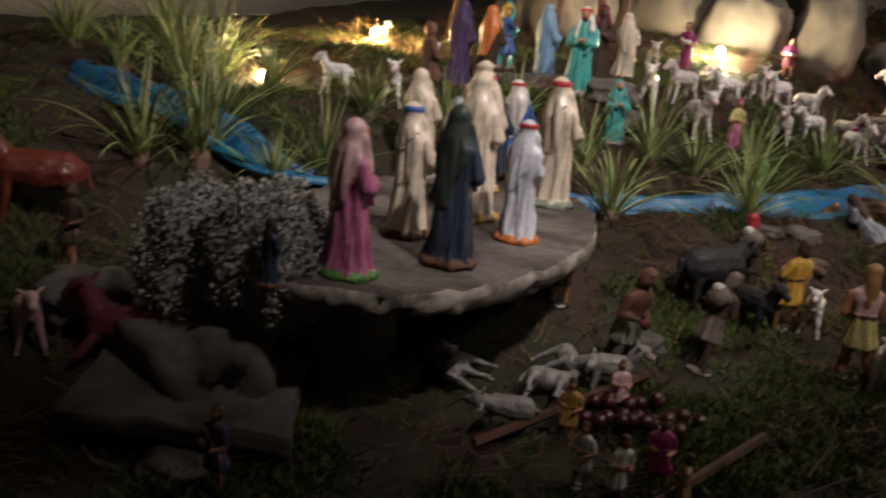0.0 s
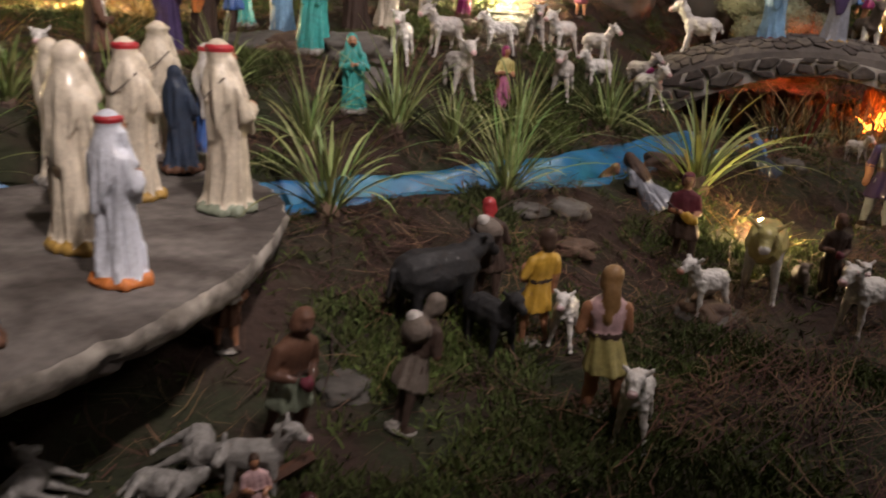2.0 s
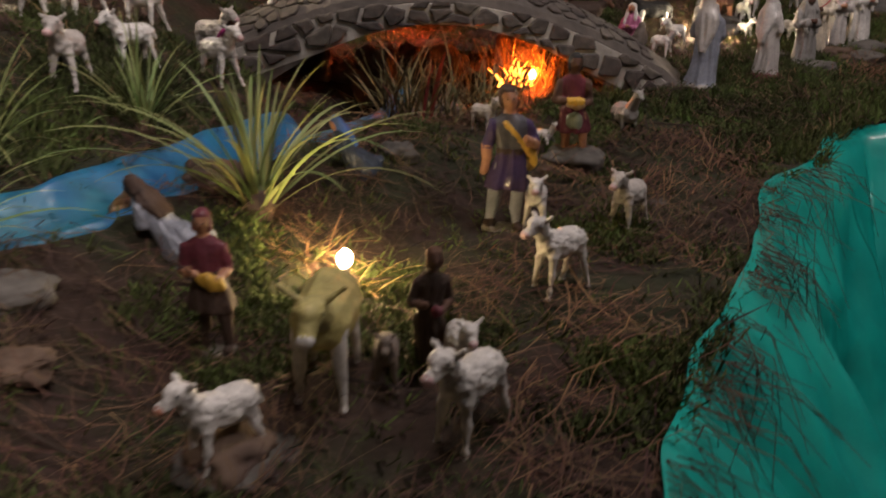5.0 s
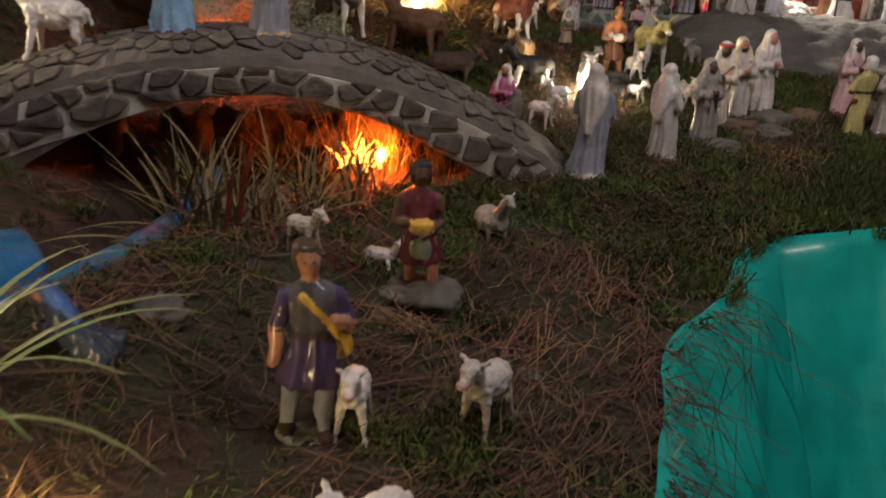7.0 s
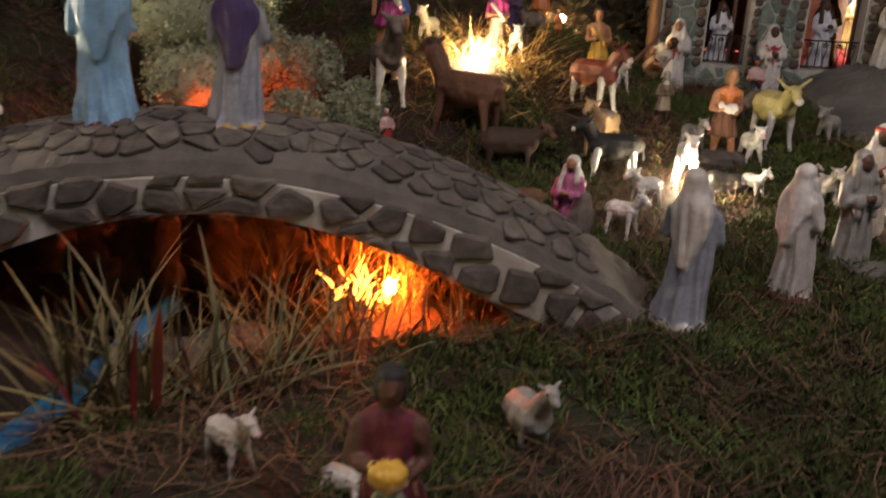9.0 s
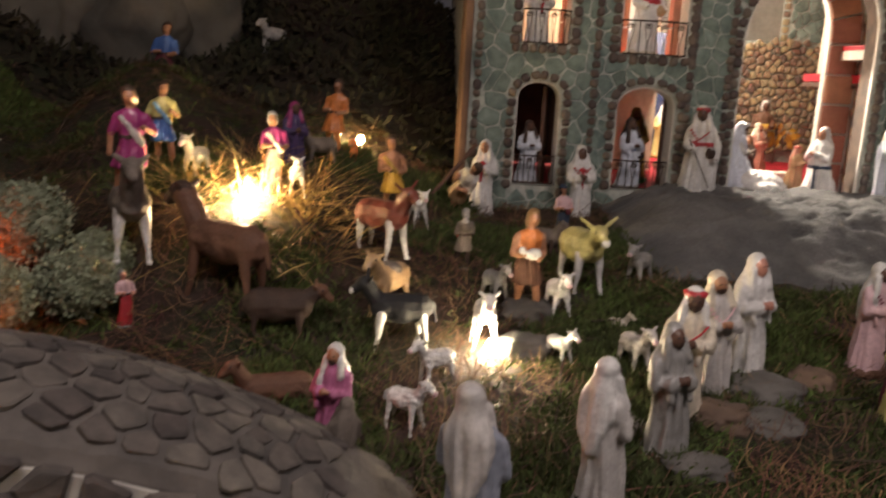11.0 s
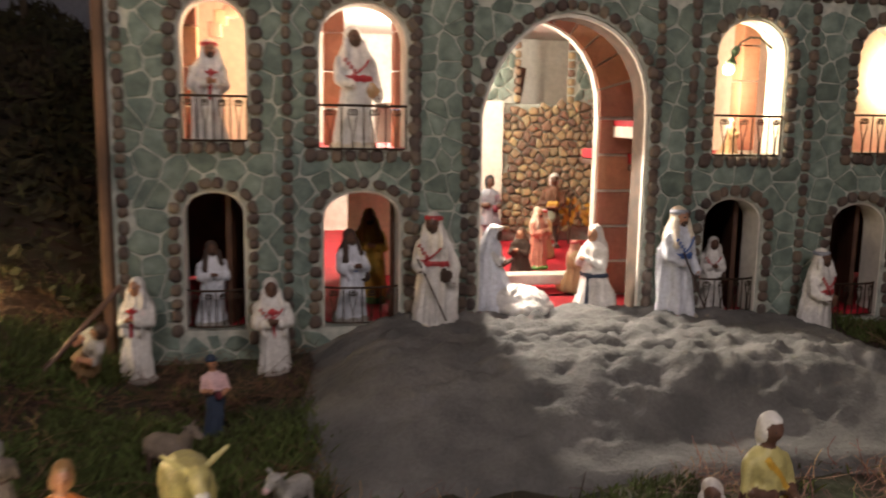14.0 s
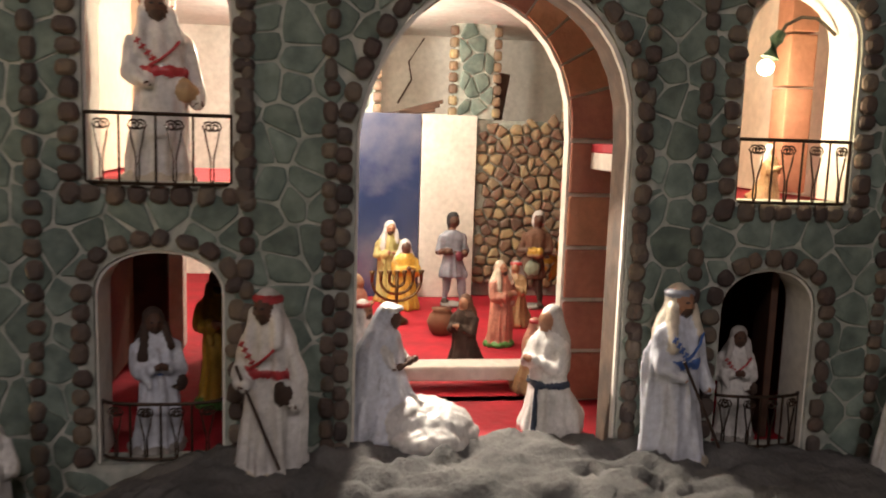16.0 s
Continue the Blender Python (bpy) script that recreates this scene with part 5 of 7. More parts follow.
# bright group on the far bank
g = "figurines on the far bank"
stand(person("brown", "darkbrown", "skindark", "skindark", top="brown", cape="darkbrown", sash="white"), "villager_figurine", -1.19, 2.19, .225, 150, "dark-skinned figurine with a white turban and brown clothes", group=g)
stand(robed("purple", "purple", "skindark", base="brown"), "robed_figurine", -1.36, 2.55, .27, 170, "tall purple robed figurine on the bank", group=g)
stand(robed("darkbrown", "orange", "skindark", base="brown"), "robed_figurine", -1.30, 2.62, .262, 180, "dark robed figurine with an orange headcloth", group=g)
stand(person("blue", "darkbrown", "skindark", "gold", top="blue", hat="yellow", arms=2), "villager_figurine", -1.33, 2.76, .232, 150, "figurine in a blue shirt with a yellow turban", group=g)
stand(robed("teal", "teal", "skin", base="stone"), "robed_figurine", -1.46, 2.95, .24, 160, "teal robed figurine on the bank", group=g)
stand(robed("skyblue", "skyblue", "skindark", base="stone"), "robed_figurine", -1.215, 2.828, .262, 150, "light blue robed figurine with dark hair", group=g)
stand(robed("teal", "white", "skin", base="stone", band="red"), "robed_figurine", -1.025, 2.711, .268, 20, "white veiled figurine in a turquoise skirt", group=g)
stand(robed("darkbrown", "wine", "skindark", base="brown"), "robed_figurine", -1.165, 3.115, .272, 30, "dark brown robed figurine on the bank", group=g)
stand(robed("cream", "cream", "skin", base="brown"), "robed_figurine", -1.112, 3.206, .238, 200, "cream robed figurine beside a hut post", group=g)
stand(person("magenta", "skin", "skin", "hair", top="magenta", prop="lamb", long=True), "villager_figurine", -1.036, 3.569, .192, 10, "small figurine in a magenta dress near a light", group=g)
stand(person("wine", "skin", "skin", "hair", top="magenta", prop="lamb"), "villager_figurine", -.744, 3.921, .165, 20, "seated villager figurine in a magenta cloth", group=g)
stand(robed("teal", "teal", "skin", base="stone"), "robed_figurine", -.814, 2.584, .185, 40, "small turquoise robed figurine at the river bank", group=g)
stand(person("pink", "skin", "skin", "magenta", top="paleyellow", long=True), "villager_figurine", -.585, 2.93, .165, 60, "small figurine with a magenta headcloth among plants", group=g)
stand(person("magenta", "skin", "skin", "hair"), "villager_figurine", -.45, 3.62, .12, 80, "small figurine in magenta lying against a rock", tilt=(50, 0), group=g)

# sheep on the far bank
for x, y, h, rz in ((-.844, 2.851, .105, 20), (-.801, 3.007, .105, 330), (-.680, 2.86, .115, 50), (-.505, 3.148, .105, 10), (-.464, 3.32, .09, 320), (-.36, 3.50, .105, 60),
                    (-.611, 3.40, .105, 340), (-.55, 3.55, .10, 80), (-.66, 3.30, .10, 30), (-.42, 3.62, .10, 70), (-.704, 3.152, .09, 300), (-1.24, 2.10, .095, 40), (-1.38, 2.03, .085, 300), (-1.50, 2.98, .10, 250), (-1.1, 3.42, .09, 30)):
    lamb(x, y, h * 1.32, rz, "offwhite" if rz % 20 else "white", "small off-white lamb figurine grazing on the bank")
lamb(-.30, 3.86, .165, 278, "white", "white lamb figurine walking on the bridge end", z=.875, neck=.36, legl=.46)
lamb(-2.1, 3.0, .10, 90, "white", "white lamb figurine on the far slope")
stand(beast("tan", length=.7), "cow_figurine", -.747, 4.27, .13, 280, "pale brown cow figurine beside rocks", "cow")

# figurines on the bridge
stand(robed("skyblue", "skyblue", "skin", base="wine", band="bluegrey"), "robed_figurine", -.085, 3.90, .25, 200, "blue robed figurine on the bridge", z=.938)
stand(robed("bluegrey", "purple", "skin", base="gold"), "robed_figurine", .095, 3.935, .235, 190, "grey robed figurine with purple headcloth on the bridge", z=.943)

# foreground: girl, men, animals
g = "shepherd figurines in the foreground"
stand(person("paleyellow", "skin", "skin", "hairlight", top="pinkpale", prop="lamb", sash="wine", sleeve="skin", boots="skin", locks=True, cape=None), "villager_figurine", .02, 1.985, .228, 215, "girl figurine with a yellow skirt and light brown hair", group=g)
lamb(.075, 1.955, .120, 8, "white", "white lamb figurine with a bell beside the girl")
stand(person("yellow", "skin", "skin", "hair", top="yellow", prop="jar", arms=1, boots="skin"), "villager_figurine", -.150, 2.150, .205, 240, "figurine in a yellow tunic carrying a dark jar", group=g)
lamb(-.103, 2.159, .105, 10)
stand(person("darkbrown", "darkbrown", "skindark", "red", top="darkbrown", prop="bundle"), "villager_figurine", -.265, 2.20, .19, 200, "dark figurine with a red and white cap and a bundle", group=g)
stand(beast("black", length=.75, thick=.24, down=.3), "bull_figurine", -.300, 2.075, .17, 150, "black bull figurine with a lowered head", "bull")
stand(beast("black", length=.7, thick=.2), "donkey_figurine", -.20, 2.08, .13, 60, "small black donkey figurine beside the bull", "donkey")
lamb(.075, 2.395, .118, 325, "white", "white lamb figurine with a pink face", nose="salmon")
stand(beast("paleyellow", "white", "paleyellow", nose="white", length=.66, thick=.22, ears=.18, down=.35, neck=.3), "donkey_figurine", .143, 2.555, .175, 5, "pale yellow donkey figurine with white legs near a light", "donkey")
stand(person("darkbrown", "darkbrown", "skindark", "brown", top="darkbrown", long=True, prop="jar"), "villager_figurine", .260, 2.63, .17, 20, "dark brown figurine of a veiled woman", group=g)
lamb(.300, 2.60, .10, 20, "white", "white lamb figurine behind a dark figurine")
lamb(.325, 2.50, .138, 330, "white", "white lamb figurine with splayed legs")
lamb(.417, 2.872, .128, 315, "white", "white lamb figurine with splayed legs")
lamb(.370, 3.118, .110, 0, "white", "small white lamb beside the boy figurine")
lamb(.535, 3.145, .120, 330, "offwhite", "off-white lamb figurine on the slope")
stand(beast("greybrown", length=.6), "dog_figurine", .21, 2.58, .085, 10, "dark grey dog figurine near a light", "dog")
stand(person("darkbrown", "darkbrown", "skin", "wine", top="wine", prop="guitar"), "villager_figurine", -.018, 2.60, .196, 15, "figurine in a dark red shirt playing a yellow guitar", group=g)
stand(kneeling("bluegrey", "darkbrown", "skindark"), "kneeling_figurine", -.105, 2.735, .150, 265, "kneeling figurine in a pale lilac robe", group=g, tilt=(38, 0))
stand(person("greybrown", "darkbrown", "skindark", "greybrown", top="darkbrown", prop="bundle"), "villager_figurine", -.204, 1.81, .200, 160, "grey brown figurine with a bundle on the back", group=g, tilt=(16, 0))
stand(person("greengrey", "skindark", "skindark", "brown", top="brown", arms=0, prop="jar"), "villager_figurine", -.330, 1.715, .215, 70, "stooping bald figurine in a grey skirt", group=g, tilt=(18, 0))
stand(person("brown", "skin", "skin", "hair", top="skin", prop="lamb"), "villager_figurine", -.50, 1.80, .15, 60, "bare-chested figurine holding a goat", group=g)
lamb(-.28, 1.60, .11, 120, "grey", "grey goat figurine beside stones", wool=.004)
for x, y, rz, t in ((-.40, 1.56, 40, 60), (-.34, 1.48, 110, 75), (-.43, 1.47, 200, 80), (-.36, 1.42, 300, 60)):
    stand(beast("grey", length=.6, wool=.010, thick=.17), "goat_figurine", x, y, .11, rz, "greyish goat figurine lying on its side", "goat", z=drop(x, y) + .025, tilt=(0, t))
stand(person("purple", "bluegrey", "skin", "hair", top="slate", sleeve="purple", prop="bag", arms=1), "villager_figurine", .314, 3.10, .262, 15, "boy figurine in a purple tunic with a yellow bag", group=g)
stand(person("wine", "skin", "skindark", "black", top="wine", sleeve="skindark", prop="fruit", long=False), "villager_figurine", .435, 3.452, .24, 10, "figurine in a wine red skirt carrying a bowl of fruit", group=g)
stand(beast("grey", length=.5, thick=.26, legl=.22, neck=.5, head=.16, tail=.3), "bird_figurine", .555, 3.69, .10, 30, "grey pigeon-like bird figurine", "bird")
lamb(.235, 3.53, .085, 60, "offwhite")
stand(beast("offwhite", length=.7, wool=.01, lie=True), "sheep_figurine", .363, 3.55, .075, 70, "off-white lamb figurine lying down", "sheep")
stand(kneeling("navy", "blue", "skin"), "kneeling_figurine", .06, 3.10, .125, 300, "crouching figurine in blue clothes by the river", tilt=(25, 0))
stand(kneeling("tan", "hairlight", "skin"), "kneeling_figurine", -.295, 2.86, .13, 60, "tan figurine crouching at the river bank", tilt=(35, 0))
rock((.085, 2.395), (.062, .055, .010), 301, rockgrey, "flat round base under a lamb figurine", sink=.1)
# figures left of the slab
stand(beast("redcow", length=.8, thick=.22, ears=.16), "donkey_figurine", -1.33, 1.18, .18, 320, "red brown donkey figurine with a saddle cloth", "donkey")
stand(beast("wine", length=.9, thick=.22, lie=True), "horse_figurine", -.83, 1.07, .17, 300, "dark wine red horse figurine lying on a slab", "horse", z=.51)
lamb(-.964, .965, .11, 70, "pinkpale", "pink tinted lamb figurine", wool=.01)
stand(person("purple", "skin", "skin", "hair", top="purple", sash="gold"), "villager_figurine", -.526, .985, .13, 10, "figurine in a purple and gold tunic", group=g)
stand(person("darkbrown", "skin", "skindark", "hair"), "villager_figurine", -1.12, 1.12, .16, 30, "dark figurine sitting among stones", group=g)
stand(robed("navy", "black", "skindark", base="brown"), "robed_figurine", -.575, 1.10, .095, 160, "small dark robed figurine before the grey bush", z=.69)

# figurines beyond the bridge
g = "robed figurines on the path"
stand(robed("bluegrey", "offwhite", "skindark", base="stone", bag="black", pose_arms=0), "robed_figurine", .765, 3.985, .245, 150, "grey blue robed figurine with a white headcloth", group=g)
stand(robed("offwhite", "white", "skindark", base="wine", shift=1), "robed_figurine", .950, 4.10, .222, 120, "off-white robed figurine with a long headcloth", group=g)
stand(robed("grey", "grey", "skindark", base="brown", shift=.5), "robed_figurine", 1.085, 4.265, .212, 20, "dark-faced figurine in a grey cloak on a brown base", group=g)
stand(robed("ivory", "white", "skindark", base="stone", sash="red", band="red"), "robed_figurine", 1.135, 4.36, .228, 350, "white robed figurine with a red striped cloak", group=g)
stand(robed("offwhite", "cream", "skin", base="wine", sash="pinkpale"), "robed_figurine", 1.215, 4.455, .225, 10, "figurine in a pale striped robe on a red base", group=g)
stand(robed("white", "white", "salmon", base="gold", pose_arms=2), "robed_figurine", 1.310, 4.535, .232, 25, "white robed figurine with a reddish face", group=g)
stand(robed("pinkpale", "white", "skindark", base="brown", sash="wine"), "robed_figurine", 1.545, 4.555, .212, 20, "figurine in a pink robe and white headcloth", group=g)
stand(person("paleyellow", "wine", "skindark", "white", top="paleyellow", long=True), "villager_figurine", 1.50, 4.37, .215, 200, "figurine in a pale yellow tunic over wine red trousers", group=g)
stand(robed("offwhite", "white", "skindark", base="brown", bag="black"), "robed_figurine", 1.60, 4.40, .215, 330, "white robed figurine holding a dark bundle", group=g)
stand(robed("grey", "offwhite", "skindark", base="brown", shift=2), "robed_figurine", 1.755, 4.70, .195, 330, "grey robed figurine with an off-white headcloth", group=g)
stand(person("paleyellow", "skin", "skindark", "white", top="paleyellow", cape="wine", prop="bag", long=True), "villager_figurine", 1.855, 4.72, .255, 10, "figurine in a yellow tunic with a white turban and red cloak", group=g)
stand(robed("pink", "white", "skin", base="stone"), "robed_figurine", .588, 4.23, .170, 340, "kneeling figurine in a pink robe with a white turban", group=g)
stand(robed("greybrown", "greybrown", "skindark", base="brown"), "robed_figurine", .612, 4.145, .138, 200, "small brown cloaked figurine", group=g)

# shepherds and animals between bridge and castle
g = "shepherd figurines on the hillside"
stand(person("brown", "skin", "skin", "hairlight", top="orange", prop="lamb", arms=0, sleeve="skin", boots="skin"), "villager_figurine", 0.939, 4.764, 0.225, 10, "bare-armed shepherd figurine with an orange bundle", group=g)
stand(beast("paleyellow", "white", "paleyellow", nose="white", length=.66, thick=.23, ears=.24, down=.2), "donkey_figurine", 1.070, 4.895, .165, 15, "pale yellow donkey figurine with a white muzzle", "donkey")
lamb(1.215, 4.935, .105, 320, "grey", "greyish white goat kid figurine", wool=.006)
stand(beast("tan", length=.72, thick=.2, saddle="greybrown"), "donkey_figurine", 0.656, 4.655, 0.130, 330, "tan donkey figurine with a grey saddle", "donkey")
stand(beast("black", "white", "black", nose="white", length=.75, thick=.2, ears=.18), "donkey_figurine", .680, 4.56, .135, 280, "black donkey figurine with white legs", "donkey")
for x, y, h, rz in ((.745, 4.442, .092, 300), (.692, 4.312, .090, 60), (.966, 4.531, .075, 40), (.835, 4.579, .118, 0), (.999, 4.752, .105, 10), (0.710, 5.131, 0.097, 20), (0.430, 5.023, 0.093, 10)):
    lamb(x, y, h, rz, "white", "white lamb figurine near the camp light")
lamb(0.873, 4.800, 0.094, 30, "grey", "grey sheep figurine beside the shepherd")
lamb(1.119, 4.72, .06, 60, "cream", "tiny cream lamb lying in the moss", lie=True)
lamb(1.10, 4.52, .10, 20, "offwhite", "off-white sheep behind robed figurines")
stand(person("yellow", "skin", "skin", "hair", top="skin", sash="gold"), "villager_figurine", 0.645, 5.127, 0.202, 10, "bare-chested shepherd figurine with a gold sash", group=g)
stand(beast("redcow", "white", "redcow", nose="white", length=.72, thick=.22, ears=.2, horns=False), "cow_figurine", 0.632, 4.828, 0.151, 50, "red brown calf figurine with white legs", "cow")
stand(person("grey", "skin", "skin", "offwhite", top="magenta", sash="offwhite", long=True), "villager_figurine", 0.370, 5.037, 0.189, 20, "woman figurine with a magenta shawl and white hair", group=g)
stand(robed("purple", "magenta", "skindark", base="brown"), "robed_figurine", 0.399, 5.219, 0.182, 30, "dark purple robed figurine beside a woman", group=g)
stand(person("orange", "orange", "skin", "hair", top="orange", arms=0), "villager_figurine", 0.475, 5.458, 0.211, 350, "figurine dressed in orange before the dark hill", group=g)
stand(person("orange", "orange", "skin", "gold", top="orange"), "villager_figurine", 0.529, 5.447, 0.084, 20, "tiny orange figurine beside a light", group=g)
stand(beast("greybrown", length=.7), "donkey_figurine", 0.453, 5.309, 0.106, 300, "grey donkey figurine before the hill", "donkey")
stand(robed("white", "white", "skin", base="stone", cross="red", pose_arms=2), "robed_figurine", .903, 5.575, .228, 340, "white robed figurine with a red cross", z=.848, group="white robed guards")
stand(robed("white", "white", "skindark", base="greengrey", cross="red", sash="red", pose_arms=2), "robed_figurine", 1.190, 5.540, .235, 5, "white robed figurine with a red cross", z=.842, group="white robed guards")
stand(person("tan", "skin", "skin", "hair", top="offwhite", arms=0), "villager_figurine", .80, 5.50, .22, 300, "pale figurine leaning on a plank", tilt=(0, 42), z=.865, group=g)
bm = bmesh.new()
tube(bm, [(.70, 5.42, .86), (.88, 5.56, 1.06)], .006, 6)
tagged(link_mesh("pole", bm, wood), "thin wooden pole leaning beside the castle", "pole")
stand(person("navy", "navy", "skin", "darkbrown", top="pinkpale", prop="jar", hat="navy", long=True), "villager_figurine", 1.083, 5.225, .150, 10, "small figurine with a dark hat holding a red jar", group=g)
stand(person("greybrown", "darkbrown", "skindark", "grey", top="greybrown", sash="red", prop="bundle"), "villager_figurine", 0.812, 4.938, 0.141, 200, "dark bent figurine with a bundle", group=g)
stand(beast("greybrown", "darkbrown", length=.7, thick=.22), "donkey_figurine", 1.02, 5.10, .10, 60, "grey donkey figurine lying behind", "donkey")
stand(beast("brown", "brown", "darkbrown", length=.85, thick=.21, legl=.44, neck=.42, head=.2), "horse_figurine", 0.355, 4.638, 0.186, 240, "dark reddish brown horse figurine", "horse")
stand(beast("greybrown", "white", "greybrown", length=.8, thick=.2, neck=.4), "horse_figurine", 0.154, 4.718, 0.190, 20, "grey horse figurine carrying a rider", "horse")
stand(person("magenta", "skin", "skin", "hair", top="magenta", sash="offwhite", arms=1), "villager_figurine", 0.154, 4.713, .225, 20, "rider figurine in a magenta tunic", z=0.983, group=g)
stand(beast("darkbrown", "darkbrown", "brown", length=.85, thick=.24, legl=.24, down=.3), "bull_figurine", .46, 4.58, .13, 90, "dark brown ox figurine", "bull")
stand(beast("brown", length=.95, thick=.2, lie=True), "cow_figurine", .49, 4.37, .12, 290, "brown cow figurine lying down", "cow")
stand(person("red", "skin", "salmon", "grey", top="pinkpale", long=True), "villager_figurine", 0.184, 4.580, 0.107, 40, "small seated figurine in red", group=g)
stand(person("blue", "skin", "skin", "hair", top="paleyellow", cape="yellow", sash="skyblue", arms=1), "villager_figurine", 0.103, 5.135, 0.206, 20, "figurine in a blue tunic and yellow cloak on the hill", group=g)
lamb(0.190, 5.086, 0.106, 340, "cream", "cream goat figurine on the hill", wool=.006, neck=.34)
stand(beast("offwhite", length=.7, wool=.015), "sheep_figurine", .14, 6.50, .13, 320, "pale sheep figurine high on the hill", "sheep")
stand(person("wine", "wine", "skin", "hair", top="blue", base="brown"), "villager_figurine", -.12, 5.95, .24, 10, "small blue and red figurine beside pale rocks")
lamb(2.69, 5.46, .11, 60, "white", "white lamb figurine beside the castle gate")

# guards at the castle and figures in its openings
g = "white robed guards"
stand(robed("white", "white", "skindark", base="cream", band="red", belt="red", sash="red", bag="darkbrown", staff=True, pose_arms=1), "robed_figurine", 1.545, 5.585, .272, 330, "white robed guard figurine with red headband and staff", z=.938, group=g)
stand(robed("bluewhite", "ivory", "skin", base="cream", band="bluegrey", belt="blue", sash="blue", staff=True, pose_arms=1), "robed_figurine", 2.150, 5.590, .280, 20, "white robed guard figurine with blue belt and staff", z=.940, group=g)
stand(robed("white", "white", "skindark", base="cream", band="bluegrey", belt="red", sash="red", bag="brown", staff=True, pose_arms=1), "robed_figurine", 2.52, 5.575, .255, 20, "white robed guard figurine with red belt beside the gate", z=.860, group=g)
stand(robed("bluewhite", "darkbrown", "skindark", base="stone", belt="blue", bag="darkbrown"), "robed_figurine", 1.372, 5.715, .225, 20, "dark-haired figurine in white with a blue belt behind a rail", z=.931, group=g)
stand(robed("white", "offwhite", "skindark", base="stone", sash="red", bag="darkbrown"), "robed_figurine", 2.308, 5.715, .195, 350, "white robed figurine with red stripes behind a rail", z=.931, group=g)
stand(robed("bluewhite", "darkbrown", "skindark", base="stone", belt="navy"), "robed_figurine", 1.050, 5.715, .20, 10, "dark veiled figurine in white behind a rail", z=.931, group=g)
stand(robed("yellow", "gold", "skin", base="green"), "robed_figurine", 1.445, 5.93, .25, 0, "yellow robed figurine in the castle room", z=.931, group=g)
stand(robed("white", "white", "skin", base="wine", cross="red", band="red"), "robed_figurine", 1.055, 5.72, .245, 15, "white robed figurine with red cross in a lit window", z=1.337, group=g)
stand(robed("white", "white", "skindark", base="cream", belt="red", sash="red", bag="tan", pose_arms=1), "robed_figurine", 1.378, 5.725, .285, 10, "white robed figurine with red belt in a lit window", z=1.337, group=g)
stand(kneeling("tan", "offwhite", "skin"), "kneeling_figurine", 2.36, 5.76, .10, 30, "small seated figurine behind the window rail", z=1.327, group=g)
stand(robed("darkbrown", "black", "skindark", base="brown"), "robed_figurine", 2.68, 5.80, .30, 10, "dark figurine in the far window", z=1.327, group=g)

# the hall behind the gate
g = "figurines in the castle hall"
HZ = .931
stand(bride(), "bride_doll", 1.725, 5.725, .215, 62, "doll in a white lace gown and long veil", "doll", z=.945, group=g)
stand(kneeling("white", "offwhite", "skin", trim="navy"), "kneeling_figurine", 1.985, 5.725, .215, 300, "kneeling figurine in white with navy trim", z=.945, group=g)
stand(kneeling("darkbrown", "brown", "skin"), "kneeling_figurine", 1.917, 6.14, .165, 320, "kneeling figurine in a dark brown robe", z=HZ, group=g)
stand(robed("salmon", "cream", "skin", base="green", pose_arms=0), "robed_figurine", 2.037, 6.35, .205, 30, "figurine in a pink ochre robe", z=HZ, group=g)
stand(person("bluegrey", "bluegrey", "skindark", "black", top="bluegrey", prop="jar"), "villager_figurine", 1.995, 6.80, .275, 10, "dark-skinned figurine in a blue grey tunic", z=HZ, group=g)
stand(person("brown", "darkbrown", "skindark", "white", top="brown", prop="fruit"), "villager_figurine", 2.225, 6.78, .285, 350, "brown figurine in a white turban carrying a bowl", z=HZ, group=g)
stand(kneeling("yellow", "white", "skindark", base="gold"), "kneeling_figurine", 1.85, 6.76, .20, 10, "seated figurine in a yellow and white robe", z=HZ, group=g)
stand(robed("paleyellow", "white", "skin", base="gold"), "robed_figurine", 1.815, 6.87, .24, 10, "white and yellow robed figurine", z=HZ, group=g)
stand(kneeling("tan", "offwhite", "skin", band="red"), "kneeling_figurine", 2.12, 6.55, .175, 330, "seated figurine with white turban and red band", z=HZ, group=g)
stand(kneeling("salmon", "tan", "skin"), "kneeling_figurine", 1.70, 6.35, .17, 60, "kneeling figurine in a flesh-toned robe", z=HZ, group=g)
stand(robed("white", "white", "skin", base="stone", band="red"), "robed_figurine", 1.69, 5.90, .20, 60, "white veiled figurine with a red band behind the doll", z=.931, group=g)
stand(kneeling("tan", "salmon", "skin", band="red"), "kneeling_figurine", 2.03, 5.98, .15, 40, "small figurine in tan cloth beside the step", z=.931, group=g)
